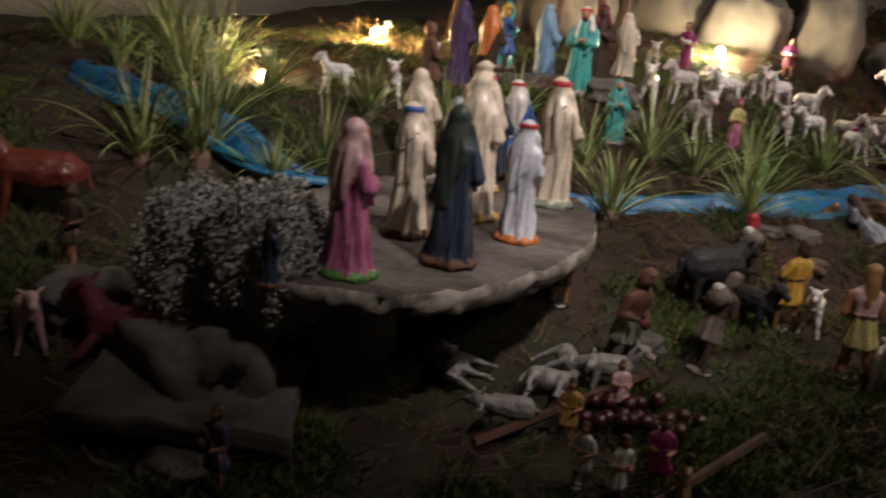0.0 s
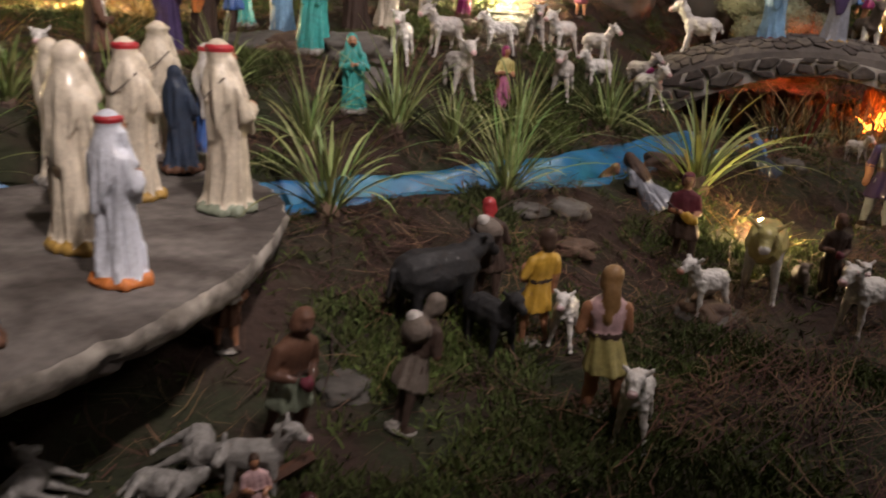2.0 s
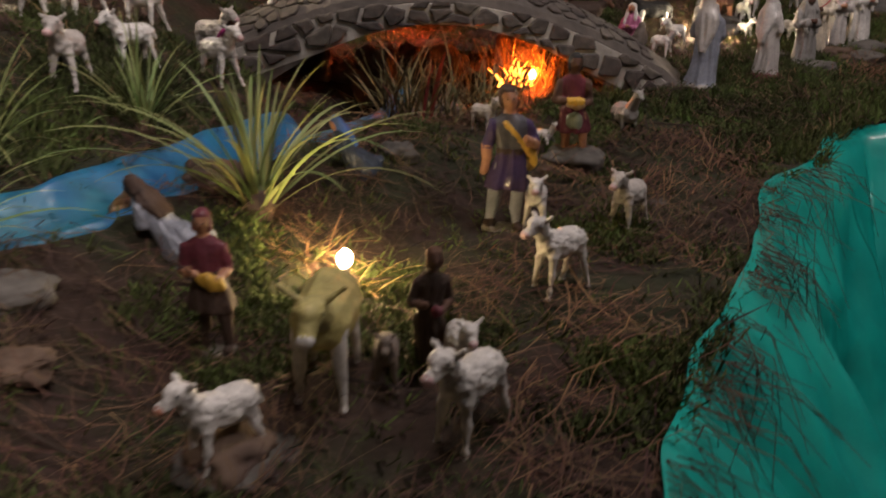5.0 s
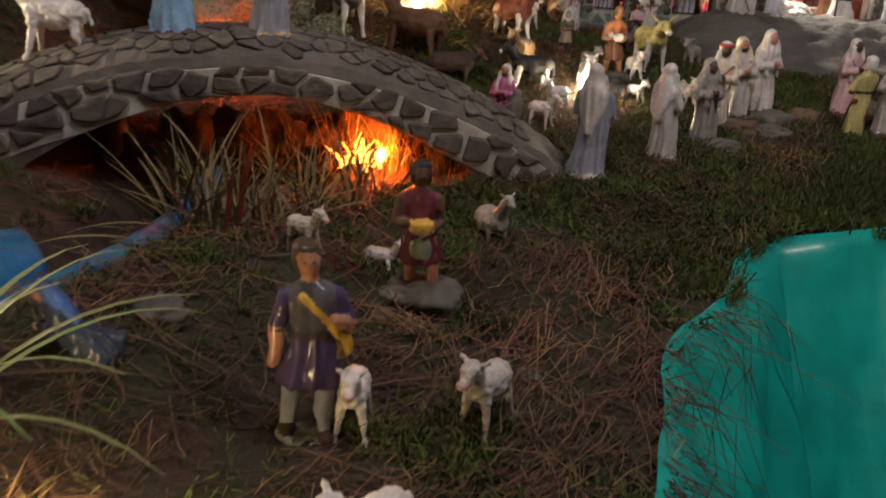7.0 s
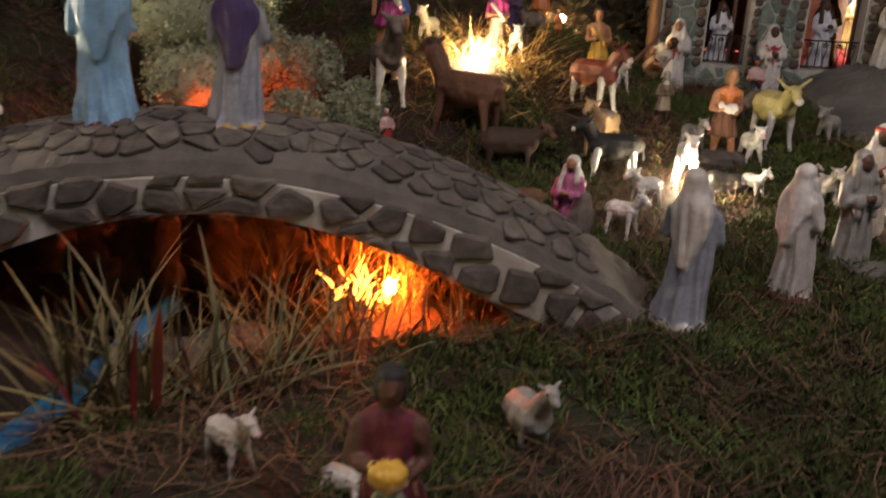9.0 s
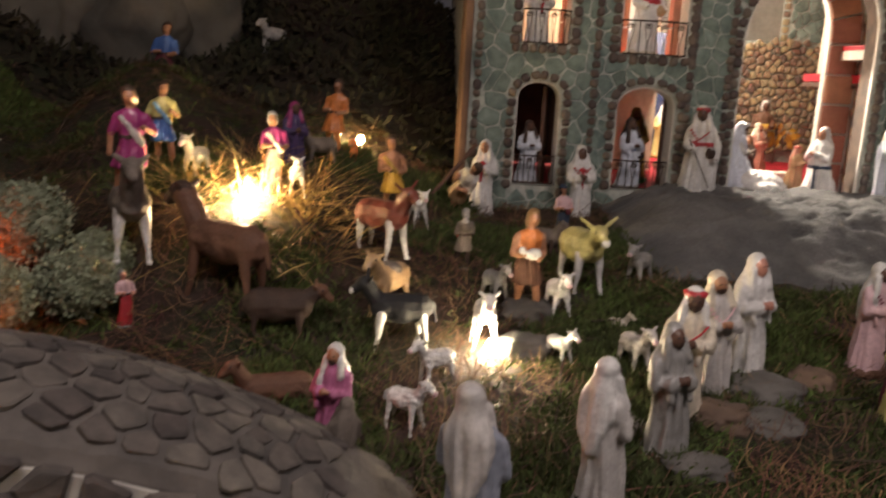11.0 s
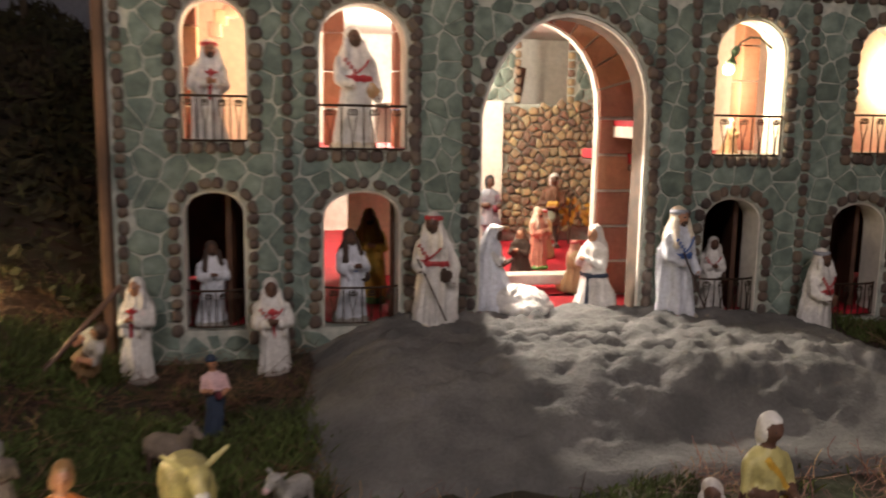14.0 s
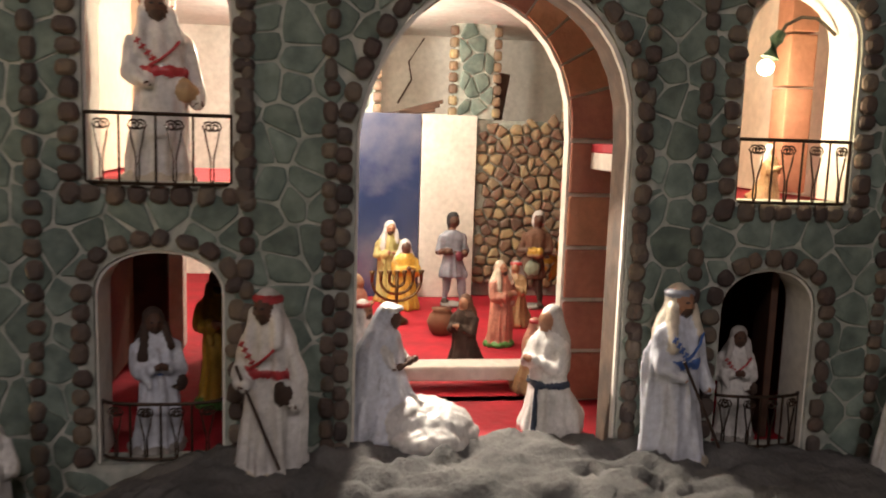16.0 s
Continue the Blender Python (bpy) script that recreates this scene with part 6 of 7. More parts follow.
# dry yellow leaves standing in a bunch before the pebble wall
bunch = tagged(new("leaf_bunch"), "bunch of dry yellow leaves before the pebble wall", "leaves")
bunch.location = (2.33, 6.86, HZ)
yr = random.Random(3)
yellowleaf = mat("yellow_leaf", (0.50, 0.27, 0.03), 0.7, (0.36, 0.17, 0.02), scale=30, bump=0.3, jitter=0.25)
bm = bmesh.new()
tube(bm, [(0, 0, 0), (.005, .01, .1), (0, .02, .2)], .004, 6)
part("stem", bm, wood, bunch)
for k in range(22):
    bm = bmesh.new()
    a, L = k * 2.4 + yr.uniform(-.3, .3), yr.uniform(.035, .055)
    top = Vector((.075 * math.cos(a) * yr.uniform(.2, 1), .02 * math.sin(a), .13 + .10 * math.sin(a * 1.3) * yr.uniform(.4, 1)))
    ring = [(0, 0, 0), (.3, .24, .004), (.65, .2, .008), (1, 0, .002), (.65, -.2, .008), (.3, -.24, .004)]
    vs = [bm.verts.new(top + Vector((p[0] * L * math.cos(a) - p[1] * L * math.sin(a), -.012 - p[2], p[0] * L * math.sin(a) + p[1] * L * math.cos(a)))) for p in ring]
    mid = bm.verts.new(top + Vector((.5 * L * math.cos(a), -.016, .5 * L * math.sin(a))))
    for q in range(6):
        bm.faces.new((vs[q], vs[(q + 1) % 6], mid))
    part("leaf", bm, yellowleaf, bunch)
bm = bmesh.new()
for k, w in enumerate((.015, .032, .049)):
    pts = [(w * math.cos(a), 0, .075 - w * 1.0 * math.sin(a) * .75 + .0) for a in [math.pi * i / 12 for i in range(13)]]
    tube(bm, pts, .0028, 6)
tube(bm, [(0, 0, 0), (0, 0, .09)], .0035, 8)
for x in (-.049, -.032, -.015, 0, .015, .032, .049):
    tube(bm, [(x, 0, .072), (x, 0, .085), (x, 0, .092)], .004, 8, taper=[.003, .0035, .006])
tube(bm, [(0, 0, 0), (0, 0, .006), (0, 0, .016)], .02, 12, taper=[.024, .022, .006])
brass = mat("old_brass", (0.18, 0.11, 0.05), 0.4, (0.1, 0.06, 0.03), metal=0.8, scale=30)
ob = tagged(link_mesh("candelabrum", bm, brass, smooth=True), "small seven-branched brass candelabrum", "candelabrum")
ob.matrix_world = pose(1.812, 6.58, HZ, 0, 0, 10) @ Matrix.Diagonal((1.35, 1.35, 1.5, 1))
bm = bmesh.new()
tube(bm, [(0, 0, z) for z in (0, .01, .03, .05, .058, .064)], .03, 20, taper=[.022, .03, .037, .03, .022, .027])
ob = tagged(link_mesh("clay_pot", bm, mat("terracotta", (0.20, 0.085, 0.045), 0.8), smooth=True), "round terracotta pot on the red cloth", "pot")
ob.location = (1.915, 6.46, HZ)

# ---- bulbs among the figures ----
def light(x, y, z, r, colour, strength, label, name="light_bulb"):
    ob = new(name)
    ob.location = (x, y, z)
    tagged(ob, label, "bulb")
    bm = bmesh.new()
    bmesh.ops.create_icosphere(bm, subdivisions=2, radius=r)
    for v in bm.verts:
        v.co.z *= 1.35
    b = part("glass", bm, glow("bulb_%s" % name + str(strength), colour, strength), ob, smooth=True)
    bm = bmesh.new()
    tube(bm, [(0, 0, -r * 1.2), (0, 0, -r * 2.2)], r * .6, 8)
    part("socket", bm, mat("dark_socket", (0.03, 0.04, 0.03), 0.5), ob)


WARM = (1.0, 0.70, 0.34)
light(.346, 4.875, .972, .013, WARM, 3000, "small warm bulb half hidden in straw")
light(.539, 5.600, 1.050, .010, WARM, 1500, "small warm bulb beside orange figurines")
light(.845, 4.525, .790, .012, (1.0, 0.80, 0.52), 1400, "bright bulb among white lambs")
light(.105, 2.79, .612, .011, WARM, 560, "small warm bulb behind the donkey figurine")
light(-1.95, 2.80, .985, .012, WARM, 3800, "small warm bulb in dry straw")
light(-.97, 3.76, 1.05, .014, (1.0, 0.8, 0.52), 3600, "bright bulb before pale rocks")
light(-1.655, 2.006, .855, .010, WARM, 1500, "small warm bulb among plants")
light(.325, 3.965, .712, .010, (1.0, 0.12, 0.012), 2600, "red glowing bulb under the bridge", "red_bulb")
light(-.10, 4.385, .845, .009, (1.0, 0.10, 0.02), 1100, "red bulb among the lichen bushes", "red_bulb")
# bent wire and paper flames round the red bulb
rng = random.Random(2)
fire = tagged(new("toy_fire"), "glowing toy fire of orange paper flames", "toy fire")
for k in range(16):
    bm = bmesh.new()
    p = Vector((.27 + rng.uniform(-.045, .06), 3.955 + rng.uniform(-.02, .03), .672 + rng.uniform(0, .03)))
    q = p + Vector((rng.uniform(-.02, .02), rng.uniform(-.005, .005), rng.uniform(.02, .035)))
    tube(bm, [p, q, q + Vector((rng.uniform(-.025, .025), 0, rng.uniform(.01, .03)))], .003, 5, taper=[.0032, .0028, .0006])
    part("flame", bm, glow("flame", (1.0, 0.36, 0.05), 9), fire)
# added dark stones close the back of the arch, standing in for its shade
for k in range(9):
    p = BA + BD * (.02 + .10 * k) + BN * .30
    rock((p.x, p.y, .64 + .03 * math.sin(k * 2)), (.075, .05, .10 + .03 * (k % 2)), 140 + k, stonedark, "added dark stone that keeps the back of the arch dark")

# ---- plants ----
leafmat = mat("grass_leaf", (0.135, 0.215, 0.065), 0.5, (0.27, 0.28, 0.11), scale=3, bump=0.1, jitter=0.45, fine=0.25)


def leaf(length, width, lean, curl, seed):
    """An arching strap leaf from the origin."""
    vs, fs, n = [], [], 9
    x = z = 0.0
    ang = lean
    for i in range(n + 1):
        w = i / n
        hw = width * (.55 + .6 * w) * (1 - w ** 3) * .5 + .0004
        k = .25 * hw
        tw = .35 * math.sin(seed + w * 2)
        vs += [(x, -hw, z + tw * hw), (x + k, 0, z - k), (x, hw, z - tw * hw)]
        x += math.sin(ang) * length / n
        z += math.cos(ang) * length / n
        ang += curl / n * (.4 + 1.4 * w)
        if i:
            a = 3 * (i - 1)
            fs += [(a, a + 1, a + 4, a + 3), (a + 1, a + 2, a + 5, a + 4)]
    return vs, fs


def make_plant(seed, n=58, size=.27):
    r = random.Random(seed)
    plant = new("grass_plant")
    shapes = []
    for k in range(10):
        v, f = leaf(size * r.uniform(.65, 1.15), r.uniform(.0045, .0075), .12 + .085 * k, .35 + .14 * k * r.uniform(.6, 1.2), r.uniform(0, 6))
        me = bpy.data.meshes.new("leaf")
        me.from_pydata(v, [], f)
        me.materials.append(leafmat)
        me.polygons.foreach_set("use_smooth", [True] * len(me.polygons))
        shapes.append(me)
    for k in range(n):
        ob = new("leaf", shapes[k % 10])
        ob.parent = plant
        ob.matrix_basis = pose(r.uniform(-.012, .012), r.uniform(-.012, .012), 0, 0, r.uniform(-6, 6), k * 137.5 + r.uniform(-20, 20))
    bm = bmesh.new()
    tube(bm, [(0, 0, -.02), (0, 0, .01), (0, 0, .03)], .02, 8, taper=[.022, .024, .012])
    part("root", bm, rockbrown, plant)
    return tagged(plant, "tuft of long arching green strap leaves planted in moss", "plant", "strap-leaved plants")


kinds = [make_plant(31), make_plant(57, 46), make_plant(93, 64)]
SPOTS = [(-.605, 2.20, 1.0), (-.70, 2.60, .95), (-.37, 2.50, .85), (-.60, 2.70, .85), (-.50, 2.86, .8), (-.36, 3.13, .75), (-.062, 2.90, 1.18), (-1.30, 1.53, 1.1), (-1.18, 1.80, .9), (-1.22, 1.99, .75),
         (-1.42, 1.66, 1.0), (-1.72, 1.90, .9), (-1.95, 1.75, .9), (-.80, 2.40, .8), (-1.05, 2.10, .7), (-1.5, 1.9, .8), (-1.62, 1.72, 1.1), (-2.1, 2.0, 1.0), (-1.85, 2.05, .9), (-1.35, 1.42, 1.0), (-2.3, 1.8, 1.2), (-1.15, 1.62, .8), (-1.0, 2.35, .7), (-.45, 2.72, .6)]
for k, (x, y, s) in enumerate(SPOTS):
    m = pose(x, y, drop(x, y), 0, 0, k * 71)
    if k < 3:
        kinds[k].matrix_basis = m @ Matrix.Diagonal((s, s, s, 1))
    else:
        ob = copy_thing(kinds[k % 3], m)
        ob.scale = (s, s, s)
# dry reeds at the bridge
reed = mat("dry_reed", (0.20, 0.15, 0.07), 0.7, (0.12, 0.13, 0.06), scale=4, jitter=0.4)


def reeds(x, y, z, n, length, seed, material, label, spread=.9, width=.003, name="reed_tuft", least=.05):
    r = random.Random(seed)
    V, F = [], []
    for k in range(n):
        v, f = leaf(length * r.uniform(.5, 1.1), width * r.uniform(.7, 1.3), r.uniform(least, spread), r.uniform(.1, .7), r.uniform(0, 6))
        m = pose(r.gauss(0, .025), r.gauss(0, .025), 0, 0, 0, r.uniform(0, 360))
        o = len(V)
        V += [tuple(m @ Vector(p)) for p in v]
        F += [tuple(o + i for i in q) for q in f]
    ob = raw_mesh(name, V, F, material, smooth=True)
    ob.location = (x, y, z)
    return tagged(ob, label, "dry grass", kind="stuff" if name == "straw_bundle" else "")


for k, (x, y, n, L) in enumerate(((.02, 3.66, 46, .22), (.10, 3.72, 40, .2), (.20, 3.78, 46, .19), (.30, 3.84, 40, .17), (.14, 3.95, 40, .2), (.42, 3.92, 26, .13), (.36, 4.00, 60, .17), (.25, 4.03, 50, .18), (.45, 3.99, 40, .14), (.30, 3.90, 16, .12))):
    reeds(x, y, drop(x, y), n, L, 100 + k, reed, "tuft of dry reeds under the bridge arch")
for k, (x, y, n, L) in enumerate(((.03, 3.62, 26, .27), (.09, 3.66, 22, .26), (-.02, 3.60, 14, .22), (.15, 3.71, 18, .24))):
    reeds(x, y, drop(x, y), n, L, 130 + k, reed, "tuft of long dry reeds beside the river", 1.25, .0065)
reeds(.07, 3.60, drop(.07, 3.60), 3, .24, 139, mat("red_leaf", (0.30, 0.03, 0.03), 0.6, (0.18, 0.03, 0.03), scale=5, jitter=0.2), "few red leaves among the dry reeds", .35, .013)
straw = mat("golden_straw", (0.34, 0.21, 0.08), 0.75, (0.22, 0.13, 0.05), scale=5, jitter=0.4)
for k, (x, y, n, L, z) in enumerate(((.30, 4.97, 170, .20, 0), (.40, 4.95, 150, .20, 0), (.22, 5.05, 120, .2, 0), (.48, 4.90, 120, .2, 0), (.34, 5.12, 130, .20, 0), (.46, 5.08, 120, .22, 0), (.22, 4.88, 90, .18, 0), (.52, 4.78, 80, .2, 0), (.30, 5.24, 110, .2, 0), (.42, 4.74, 60, .16, 0), (.10, 2.83, 70, .10, 0), (.03, 2.86, 50, .09, 0), (-1.8, 2.9, 150, .22, 0), (-1.7, 2.78, 110, .2, 0), (-1.95, 2.7, 110, .22, 0), (-1.6, 2.95, 100, .2, 0), (-1.55, 2.55, 90, .18, 0), (-2.1, 3.0, 110, .22, 0), (-2.2, 2.5, 90, .2, 0), (-1.75, 2.3, 80, .18, 0), (.89, 4.50, 50, .1, 0), (-.93, 3.8, 50, .12, 0), (.52, 5.66, 60, .08, 0), (-.02, 4.66, 26, .34, 0), (.05, 4.55, 18, .3, 0))):
    reeds(x, y, drop(x, y) - .01, n, L, 200 + k, straw, "heap of golden straw round a light", 1.6, .0022, "straw_bundle", .75)

# toy tree on top of the dark hill
tree = tagged(new("toy_tree"), "small dark toy tree on top of the hill", "tree")
tree.location = (.37, 6.93, drop(.37, 6.93))
bark = mat("dark_bark", (0.05, 0.035, 0.025), 0.9, (0.03, 0.022, 0.018), scale=20, bump=0.6)
bm = bmesh.new()
tube(bm, [(0, 0, -.02), (.004, 0, .10), (-.004, .004, .20), (.006, 0, .30), (.0, 0, .36)], .01, 8, taper=[.015, .011, .009, .008, .004])
part("trunk", bm, bark, tree, smooth=True)
tr = random.Random(14)
frond = mat("dark_frond", (0.035, 0.045, 0.02), 0.8, (0.02, 0.026, 0.014), scale=6, jitter=0.3)
for k in range(5):
    a, z = k * 2.3, .10 + .05 * k
    tip = Vector((.09 * math.cos(a), .09 * math.sin(a), z + .05))
    bm = bmesh.new()
    tube(bm, [(0, 0, z), tip * .55 + Vector((0, 0, z * .45 + .012)), tip], .004, 5, taper=[.005, .0035, .0015])
    part("limb", bm, bark, tree)
for k in range(46):
    v, f = leaf(tr.uniform(.05, .11), .010, tr.uniform(.8, 1.5), tr.uniform(.6, 1.5), k)
    a, z = tr.uniform(0, math.tau), tr.choice((.16, .20, .25, .30, .34, .35))
    ob = raw_mesh("frond", v, f, frond, tree, smooth=True)
    ob.matrix_basis = pose(.03 * math.cos(a), .03 * math.sin(a), z + .02, 0, 0, math.degrees(a))

# pale lichen bushes
lichen = mat("pale_lichen", (0.33, 0.325, 0.31), 0.95, (0.20, 0.20, 0.19), scale=14, jitter=0.15)
lichengreen = mat("green_lichen", (0.27, 0.29, 0.20), 0.95, (0.18, 0.2, 0.13), scale=14, jitter=0.3)


def lichen_bush(x, y, z, rx, ry, rz_, seed, material, label, n=2600):
    r = random.Random(seed)
    V, F = [], []
    for k in range(n * 3):
        d = Vector((r.gauss(0, 1), r.gauss(0, 1), r.gauss(.25, .8))).normalized()
        f = 1 + .22 * noise.noise(d * 2.2 + Vector((seed, 0, 0))) + .12 * noise.noise(d * 6 + Vector((0, seed, 0)))
        p = Vector((d.x * rx, d.y * ry, d.z * rz_)) * f * r.uniform(.76, 1.03)
        s = r.uniform(.0020, .0046)
        a, b = d.orthogonal().normalized(), d.cross(d.orthogonal()).normalized()
        t = r.uniform(0, math.tau)
        e1 = (a * math.cos(t) + b * math.sin(t)) * s
        e2 = (d * .8 + Vector((r.gauss(0, .5), r.gauss(0, .5), r.gauss(0, .5)))).normalized() * s * 1.5
        o = len(V)
        V += [tuple(p - e1 * .5), tuple(p + e1 * .5), tuple(p + e1 + e2), tuple(p + e2 * 1.3), tuple(p - e1 * .9 + e2)]
        F += [(o, o + 1, o + 2, o + 3, o + 4)]
    ob = new("lichen_bush")
    ob.location = (x, y, z)
    tagged(ob, label, "bush")
    raw_mesh("foliage", V, F, material, ob)
    bm = bmesh.new()
    bmesh.ops.create_icosphere(bm, subdivisions=3, radius=1)
    for v in bm.verts:
        n_ = v.co.normalized()
        v.co = Vector((n_.x * rx, n_.y * ry, n_.z * rz_)) * .88 * (1 + .22 * noise.noise(n_ * 2.2 + Vector((seed, 0, 0))))
    part("core", bm, material, ob, smooth=True)


lichen_bush(-.67, 1.18, .69, .10, .10, .115, 1, lichen, "pale grey lichen bush on the slab's end", 4200)
lichen_bush(-.80, 1.15, .665, .085, .09, .12, 2, lichen, "pale grey lichen bush in moss")
for k, (x, y, z, r_) in enumerate(((-0.26, 4.50, 1.08, 0.12), (-0.20, 4.65, 1.10, 0.12), (-0.14, 4.56, 0.99, 0.11), (-0.20, 4.46, 0.93, 0.11), (-0.03, 4.65, 0.95, 0.09), (0.10, 4.58, 0.86, 0.07), (0.01, 4.44, 0.87, 0.07), (0.10, 4.69, 0.88, 0.06))):
    lichen_bush(x, y, z, r_, r_ * .9, r_ * .85, 10 + k, lichengreen, "pale green lichen bush on the rocks", 1500)

# large rocks behind the far bank and on the hill
palerock = mat("pale_rock", (0.20, 0.175, 0.14), 0.95, (0.085, 0.08, 0.07), scale=6, bump=1.0, bump_scale=24, fine=0.5)
for k, (x, y, z, a, b, c) in enumerate(((-1.02, 4.15, 1.12, .17, .12, .24), (-.72, 4.35, 1.14, .15, .14, .22), (-1.45, 4.3, 1.15, .25, .15, .25), (-.45, 4.75, 1.02, .16, .15, .18), (-1.9, 4.0, 1.1, .3, .2, .25), (-.40, 6.5, 1.42, .22, .14, .26), (-.15, 6.62, 1.45, .16, .12, .24), (-.72, 6.4, 1.38, .2, .15, .28), (-1.05, 6.2, 1.3, .22, .15, .25))):
    rock((x, y, z), (a, b, c), 20 + k, palerock, "large pale rock behind the display", name="boulder")
# hut posts on the far bank
bm = bmesh.new()
for x, y in ((-1.24, 3.40), (-1.32, 3.36), (-1.55, 3.45)):
    tube(bm, [(x, y, .88), (x + .01, y, 1.15), (x - .01, y, 1.5)], .016, 8)
tube(bm, [(-1.6, 3.42, 1.45), (-1.15, 3.38, 1.46)], .016, 8)
tagged(link_mesh("hut_frame", bm, wood, smooth=True), "reddish wooden posts of a toy hut", "hut")
bm = bmesh.new()
tube(bm, [(-1.95, 3.35, .9), (-1.93, 3.3, 1.1), (-1.9, 3.3, 1.4)], .014, 8)
tube(bm, [(-2.05, 3.35, .9), (-1.95, 3.3, 1.15), (-1.9, 3.25, 1.4)], .012, 8)
tagged(link_mesh("hut_frame", bm, wood, smooth=True), "crossed wooden sticks on the far slope", "hut")

# stones in the moss and in the river
rk = random.Random(5)
for k, (x, y, s) in enumerate(((.08, 2.395, .045), (-.31, 2.48, .035), (-.25, 2.55, .04), (-.19, 2.45, .04), (-.52, 2.60, .05), (-.41, 2.71, .045), (-.15, 2.95, .06), (.10, 3.22, .04), (.44, 3.46, .06), (.38, 3.38, .02), (.60, 3.27, .02), (.02, 3.85, .06), (-.08, 3.75, .07), (.1, 3.9, .05), (.9, 4.56, .05), (.46, 4.30, .06), (1.02, 4.33, .05), (1.12, 4.22, .045), (1.20, 4.36, .05), (1.32, 4.46, .06), (1.28, 4.34, .045), (1.42, 4.50, .05), (1.62, 4.60, .06), (1.78, 4.70, .06), (1.85, 4.62, .05), (.94, 4.76, .055), (-.95, 2.78, .09), (-1.1, 2.75, .1), (-.85, 2.68, .07), (-1.2, 2.72, .09), (-.75, 1.05, .06), (-1.0, 1.08, .07), (-.6, .98, .05), (-.30, 1.62, .05), (-.33, 1.86, .04))):
    rock((x, y), (s * rk.uniform(.8, 1.2), s * rk.uniform(.8, 1.2), s * rk.uniform(.4, .65)), 60 + k, rockbrown if k % 3 == 0 else rockgrey, "weathered stone half sunk in the moss", spin=rk.uniform(0, 360), sink=.5)
# dark red fruit and crates at the bottom edge
bm = bmesh.new()
for k in range(36):
    a, b = rk.uniform(-.09, .09), rk.uniform(-.07, .07)
    bmesh.ops.create_icosphere(bm, subdivisions=2, radius=.0125, matrix=Matrix.Translation((a, b, .02 + rk.uniform(0, .025))))
ob = tagged(link_mesh("fruit_heap", bm, mat("dark_fruit", (0.05, 0.008, 0.014), 0.35), smooth=True), "heap of dark red toy fruit", "fruit", kind="stuff")
ob.location = (-.20, 1.52, drop(-.20, 1.52))
for k, (x, y, h, rz, keys) in enumerate(((-.10, 1.40, .12, 30, ("magenta", "skin")), (-.13, 1.33, .11, 60, ("white", "skin")), (-.18, 1.32, .10, 10, ("offwhite", "skin")), (-.05, 1.36, .10, 300, ("tan", "skin")), (-.26, 1.42, .11, 20, ("gold", "skin")), (-.24, 1.56, .10, 50, ("pinkpale", "skin")))):
    stand(person(keys[0], keys[1], "skin", "hair", top=keys[0]), "villager_figurine", x, y, h, rz, "small figurine in a %s shirt at a market stall" % ("magenta" if k == 0 else "pale"))
for x0, y0, x1, y1 in ((-.33, 1.28, -.24, 1.66), (-.08, 1.28, -.02, 1.60)):
    bm = bmesh.new()
    tube(bm, [(x0, y0, drop(x0, y0) + .03), (x1, y1, drop(x1, y1) + .03)], .008, 6)
    tagged(link_mesh("stick", bm, wood), "thin wooden stick edging the market stall", "stick")

# ---- needles, twigs and moss over the ground ----
needle = mat("dry_needle", (0.175, 0.080, 0.050), 0.8, (0.060, 0.032, 0.023), scale=3, bump=0.0, jitter=0.7)
moss = mat("moss_leaf", (0.078, 0.102, 0.022), 0.9, (0.045, 0.055, 0.015), scale=3, bump=0.0, jitter=0.5)


def sand_free(x, y):
    return not (1.28 < x < 2.60 and y > 4.97 + .05 * math.sin(x * 7)) and not (y > 5.64 and x > .85)


def on_slab(x, y):
    d = Vector((x, y, 0)) - SL_C
    return (d.dot(la) / SL_A) ** 2 + (d.dot(lb) / SL_B) ** 2 < .95


def on_bridge(x, y):
    d = Vector((x, y, 0)) - BA
    return -.3 < d.dot(BD) < 1.05 and -.01 < d.dot(BN) < DECK + .01


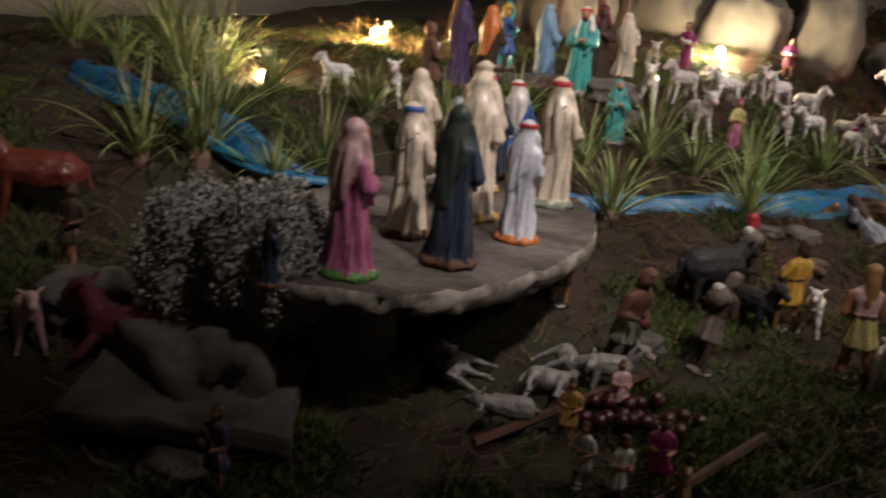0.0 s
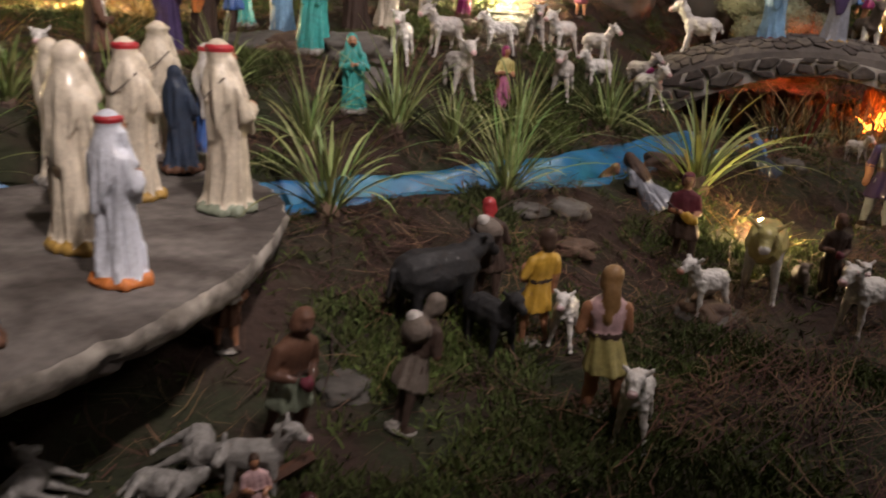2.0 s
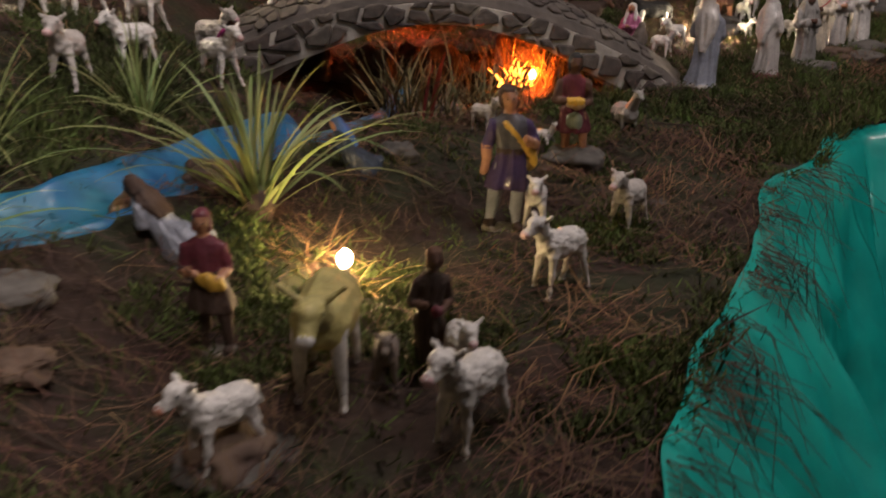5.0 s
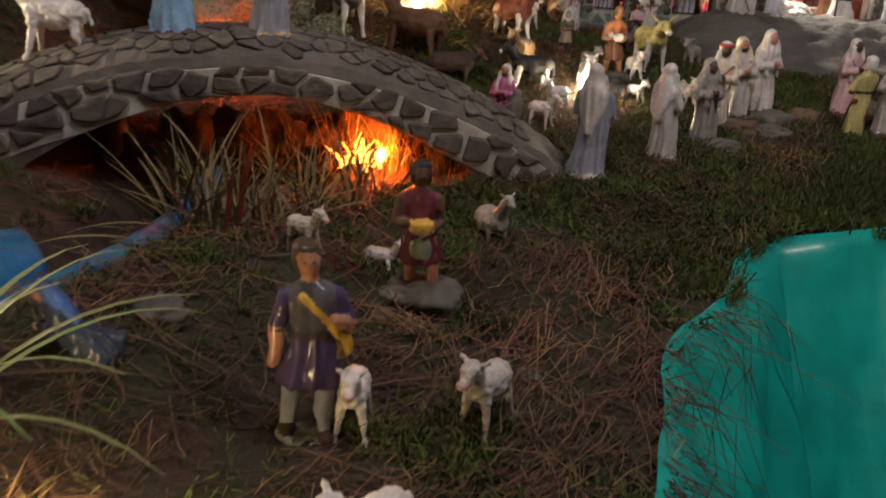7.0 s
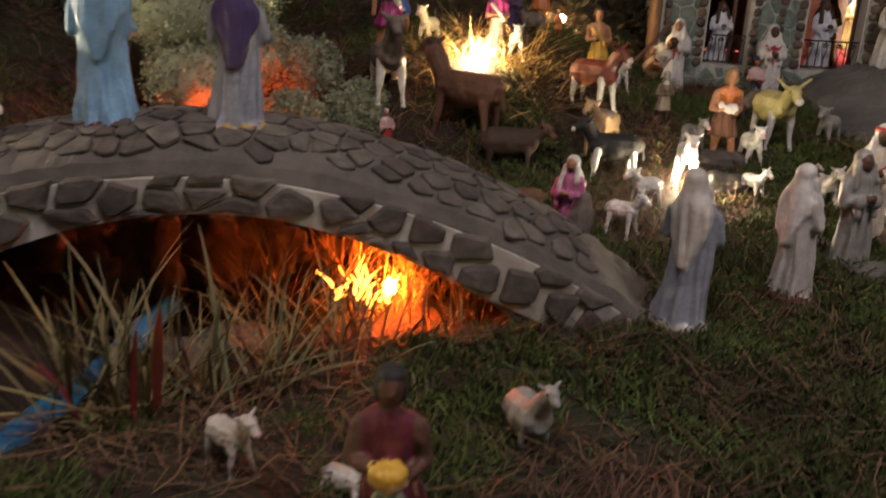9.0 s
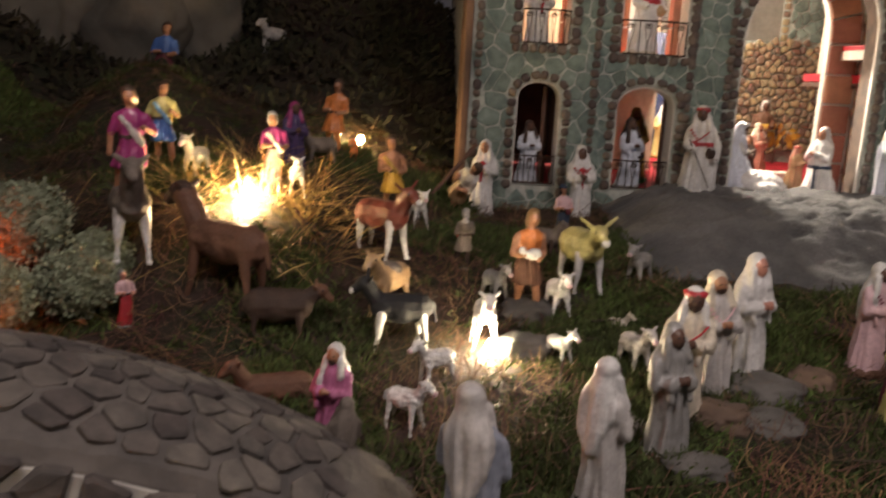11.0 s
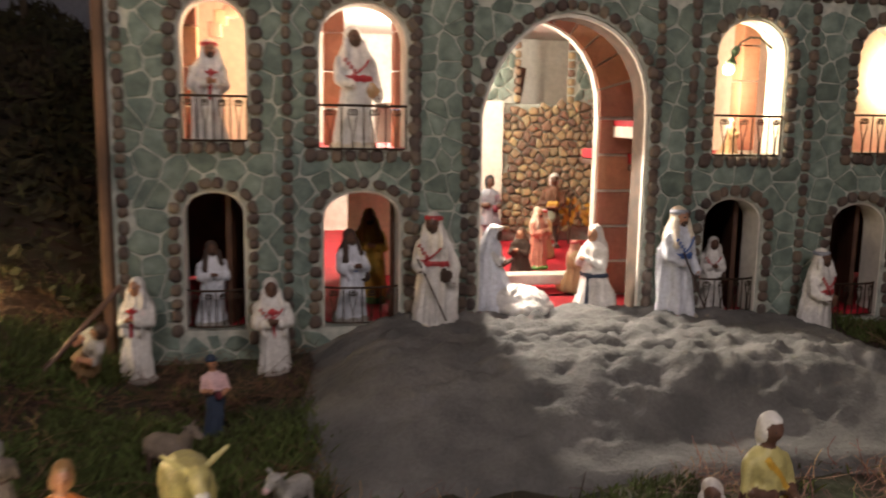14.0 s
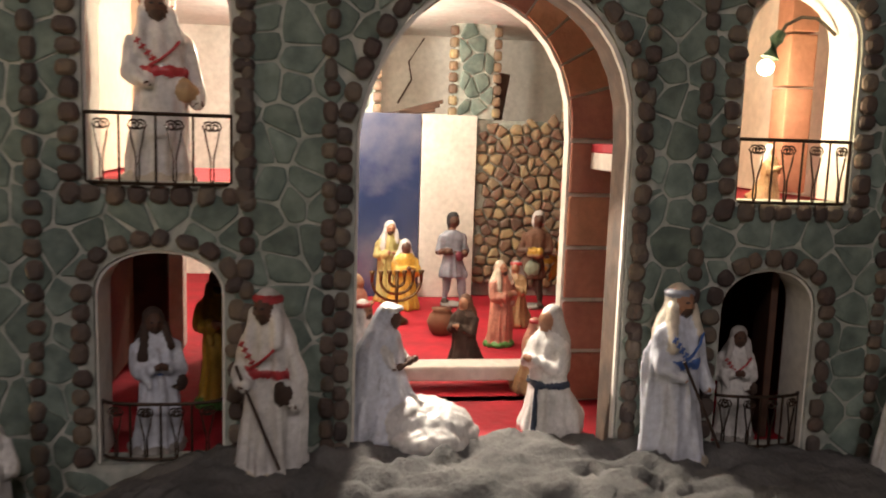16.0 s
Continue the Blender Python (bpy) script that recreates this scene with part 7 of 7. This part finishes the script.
def scatter(name, count, material, label, kind):
    r = random.Random(len(name) + count)
    V, F = [], []
    made = 0
    while made < count:
        x, y = r.uniform(-2.6, 2.9), r.uniform(.75, 6.6)
        if not on_display(x, y) or not sand_free(x, y) or on_bridge(x, y) or river_depth(x, y) > .02:
            continue
        if x < -1.2 and y > 4.5 or x < .85 and y > 5.95:
            continue
        far = x < -1.2 or y > 5.8
        if far and r.random() < .5:
            continue
        patch = noise.noise((x * 3.2, y * 3.2, 9)) + .4 * noise.noise((x * 9, y * 9, 2))
        z = soil_z(x, y)
        o = len(V)
        if kind == "needle":
            if patch > .15 and r.random() < .75 or noise.noise((x * 6, y * 6, 21)) < r.uniform(-.5, .25) or y < 1.95 and x > -.75 and r.random() < .82:
                continue
            a, L = r.uniform(0, math.tau), r.uniform(.02, .07) if r.random() < .6 else r.uniform(.06, .15)
            if r.random() < .5:
                a = .6 + 1.2 * noise.noise((x * 2, y * 2, 4)) + r.gauss(0, .4)
            w = r.uniform(.0004, .0010)
            dx, dy = math.cos(a), math.sin(a)
            rise, bend = r.uniform(-.01, .03), r.gauss(0, .012)
            for q in range(4):
                k = q / 3 - .5
                px, py = x + dx * L * k - dy * bend * (1 - 4 * k * k), y + dy * L * k + dx * bend * (1 - 4 * k * k)
                pz = max(z, soil_z(px, py)) + .004 + .008 * r.random() + rise * (k + .5)
                V += [(px - dy * w, py + dx * w, pz), (px + dy * w, py - dx * w, pz + .0004)]
            F += [(o, o + 1, o + 3, o + 2), (o + 2, o + 3, o + 5, o + 4), (o + 4, o + 5, o + 7, o + 6)]
        else:
            lush = 1.4 * math.exp(-((x - 1.05) / .35) ** 2 - ((y - 3.95) / .3) ** 2) + .6 * math.exp(-((x - .1) / .3) ** 2 - ((y - 1.85) / .35) ** 2) + .6 * math.exp(-((x - 1.25) / .3) ** 2 - ((y - 4.9) / .3) ** 2)
            if patch + lush < .16 and r.random() < .93:
                continue
            for q in range(8):
                ox, oy = x + r.gauss(0, .010), y + r.gauss(0, .010)
                h, s, a = r.uniform(.004, .017) * (1 + 1.3 * max(0, patch + lush * .5)), r.uniform(.0008, .0022), r.uniform(0, math.tau)
                lx, ly = r.gauss(0, .011), r.gauss(0, .011)
                o = len(V)
                V += [(ox - s * math.cos(a), oy - s * math.sin(a), z - .002), (ox + s * math.cos(a), oy + s * math.sin(a), z - .002), (ox + lx + s * .7 * math.cos(a), oy + ly + s * .7 * math.sin(a), z + h), (ox + lx * 1.2 - s * .6 * math.cos(a), oy + ly * 1.2 - s * .6 * math.sin(a), z + h * 1.1)]
                F += [(o, o + 1, o + 2, o + 3)]
        made += 1
    tagged(raw_mesh(name, V, F, material), label, "ground cover", kind="stuff")


scatter("dry_needles", 52000, needle, "reddish brown dry pine needles strewn over the ground", "needle")
scatter("moss_carpet", 36000, moss, "patches of dark green moss on the ground", "moss")
# fresh grass growing on the bank beyond the bridge
lawn = mat("fresh_grass", (0.105, 0.165, 0.030), 0.8, (0.065, 0.10, 0.022), scale=3, bump=0.0, jitter=0.4)
r = random.Random(33)
V, F = [], []
for cx, cy, sx_, sy_, n in ((1.02, 3.93, .20, .13, 6500), (1.20, 4.12, .16, .12, 3000), (.85, 3.80, .14, .10, 2600), (1.25, 4.90, .16, .10, 1800), (1.55, 4.25, .18, .12, 2600), (.95, 4.32, .14, .08, 1300), (.10, 1.85, .16, .14, 900), (.33, 2.22, .10, .14, 900)):
    for k in range(n):
        x, y = r.gauss(cx, sx_), r.gauss(cy, sy_)
        if not on_display(x, y) or on_bridge(x, y) or not sand_free(x, y) or noise.noise((x * 9, y * 9, 6)) < r.uniform(-.15, .22):
            continue
        z, L, w, a = soil_z(x, y) + .004, r.uniform(.010, .030), r.uniform(.0006, .0014), r.uniform(0, math.tau)
        d = Vector((r.gauss(0, .6), r.gauss(0, .6), r.uniform(.3, 1))).normalized() * L
        e = Vector((math.cos(a), math.sin(a), 0)) * w
        p, o = Vector((x, y, z)), len(V)
        V += [tuple(p - e), tuple(p + e), tuple(p + d * .6 + e * .8), tuple(p + d), tuple(p + d * .6 - e * .8)]
        F.append((o, o + 1, o + 2, o + 3, o + 4))
tagged(raw_mesh("grass_lawn", V, F, lawn), "short fresh green grass on the bank", "grass", kind="stuff")
# brush on the hill beside the castle; the hill's shade is put into its colour
brush = mat("shade_dark_brush", (0.032, 0.022, 0.012), 0.95, (0.022, 0.024, 0.010), scale=3, bump=0.0, jitter=0.5)
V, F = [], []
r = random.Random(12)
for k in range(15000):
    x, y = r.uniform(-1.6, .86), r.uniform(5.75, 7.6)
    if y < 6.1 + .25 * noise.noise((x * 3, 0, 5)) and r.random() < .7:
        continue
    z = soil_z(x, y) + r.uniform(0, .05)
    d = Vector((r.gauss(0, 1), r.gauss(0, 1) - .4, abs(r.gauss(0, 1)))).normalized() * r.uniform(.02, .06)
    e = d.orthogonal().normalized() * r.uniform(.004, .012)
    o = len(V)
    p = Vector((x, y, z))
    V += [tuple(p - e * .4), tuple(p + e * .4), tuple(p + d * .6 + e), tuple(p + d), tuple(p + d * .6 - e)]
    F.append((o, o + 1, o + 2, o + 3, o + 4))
tagged(raw_mesh("hill_brush", V, F, brush), "dry brush covering the hill, coloured dark for its shade", "brush", kind="stuff")
# longer twigs and hanging moss at the edge
twig = mat("twig", (0.060, 0.038, 0.024), 0.85, (0.035, 0.024, 0.018), scale=5, bump=0.0, jitter=0.4)
V, F = [], []
r = random.Random(77)
bm = bmesh.new()
for k in range(950):
    t = r.uniform(0, 1)
    if noise.noise((t * 14, 3, 1)) < r.uniform(-.35, .45):
        continue
    y = 2.08 + (t - .35) * 1.3 * 1.75
    x = .36 + (t - .35) * 1.3 * .86 - edge_in(y) * 1.1
    x, y = x + r.gauss(0, .02), y + r.gauss(0, .02)
    z = ground_z(x, y) + .01
    out = Vector((.897, -.441, 0))
    L = r.uniform(.03, .12)
    p1 = Vector((x, y, z)) + out * L * .6 + Vector((r.gauss(0, .02), r.gauss(0, .02), -L * .2))
    p2 = p1 + out * L * .35 + Vector((r.gauss(0, .03), r.gauss(0, .03), -L * r.uniform(.3, 1.3)))
    tube(bm, [(x, y, z), p1, p2], .001, 3, taper=[.0012, .001, .0006])
tagged(link_mesh("edge_twigs", bm, twig), "thin twigs and moss roots hanging over the tarpaulin", "twigs", kind="stuff")
bm = bmesh.new()
for k in range(420):
    x, y = r.uniform(-1.6, 2.4), r.uniform(1.0, 5.6)
    if not on_display(x, y) or on_slab(x, y) or on_bridge(x, y) or not sand_free(x, y) or river_depth(x, y) > .02:
        continue
    a, L = r.uniform(0, math.tau), r.uniform(.06, .2)
    z = soil_z(x, y) + .012
    dx, dy = math.cos(a) * L, math.sin(a) * L
    tube(bm, [(x, y, z), (x + dx * .5 + r.gauss(0, .01), y + dy * .5, soil_z(x + dx * .5, y + dy * .5) + .02), (x + dx, y + dy, soil_z(x + dx, y + dy) + r.uniform(.008, .03))], .0015, 4, taper=[.0022, .0017, .0008])
tagged(link_mesh("loose_twigs", bm, twig), "loose brown twigs lying over the moss", "twigs", kind="stuff")
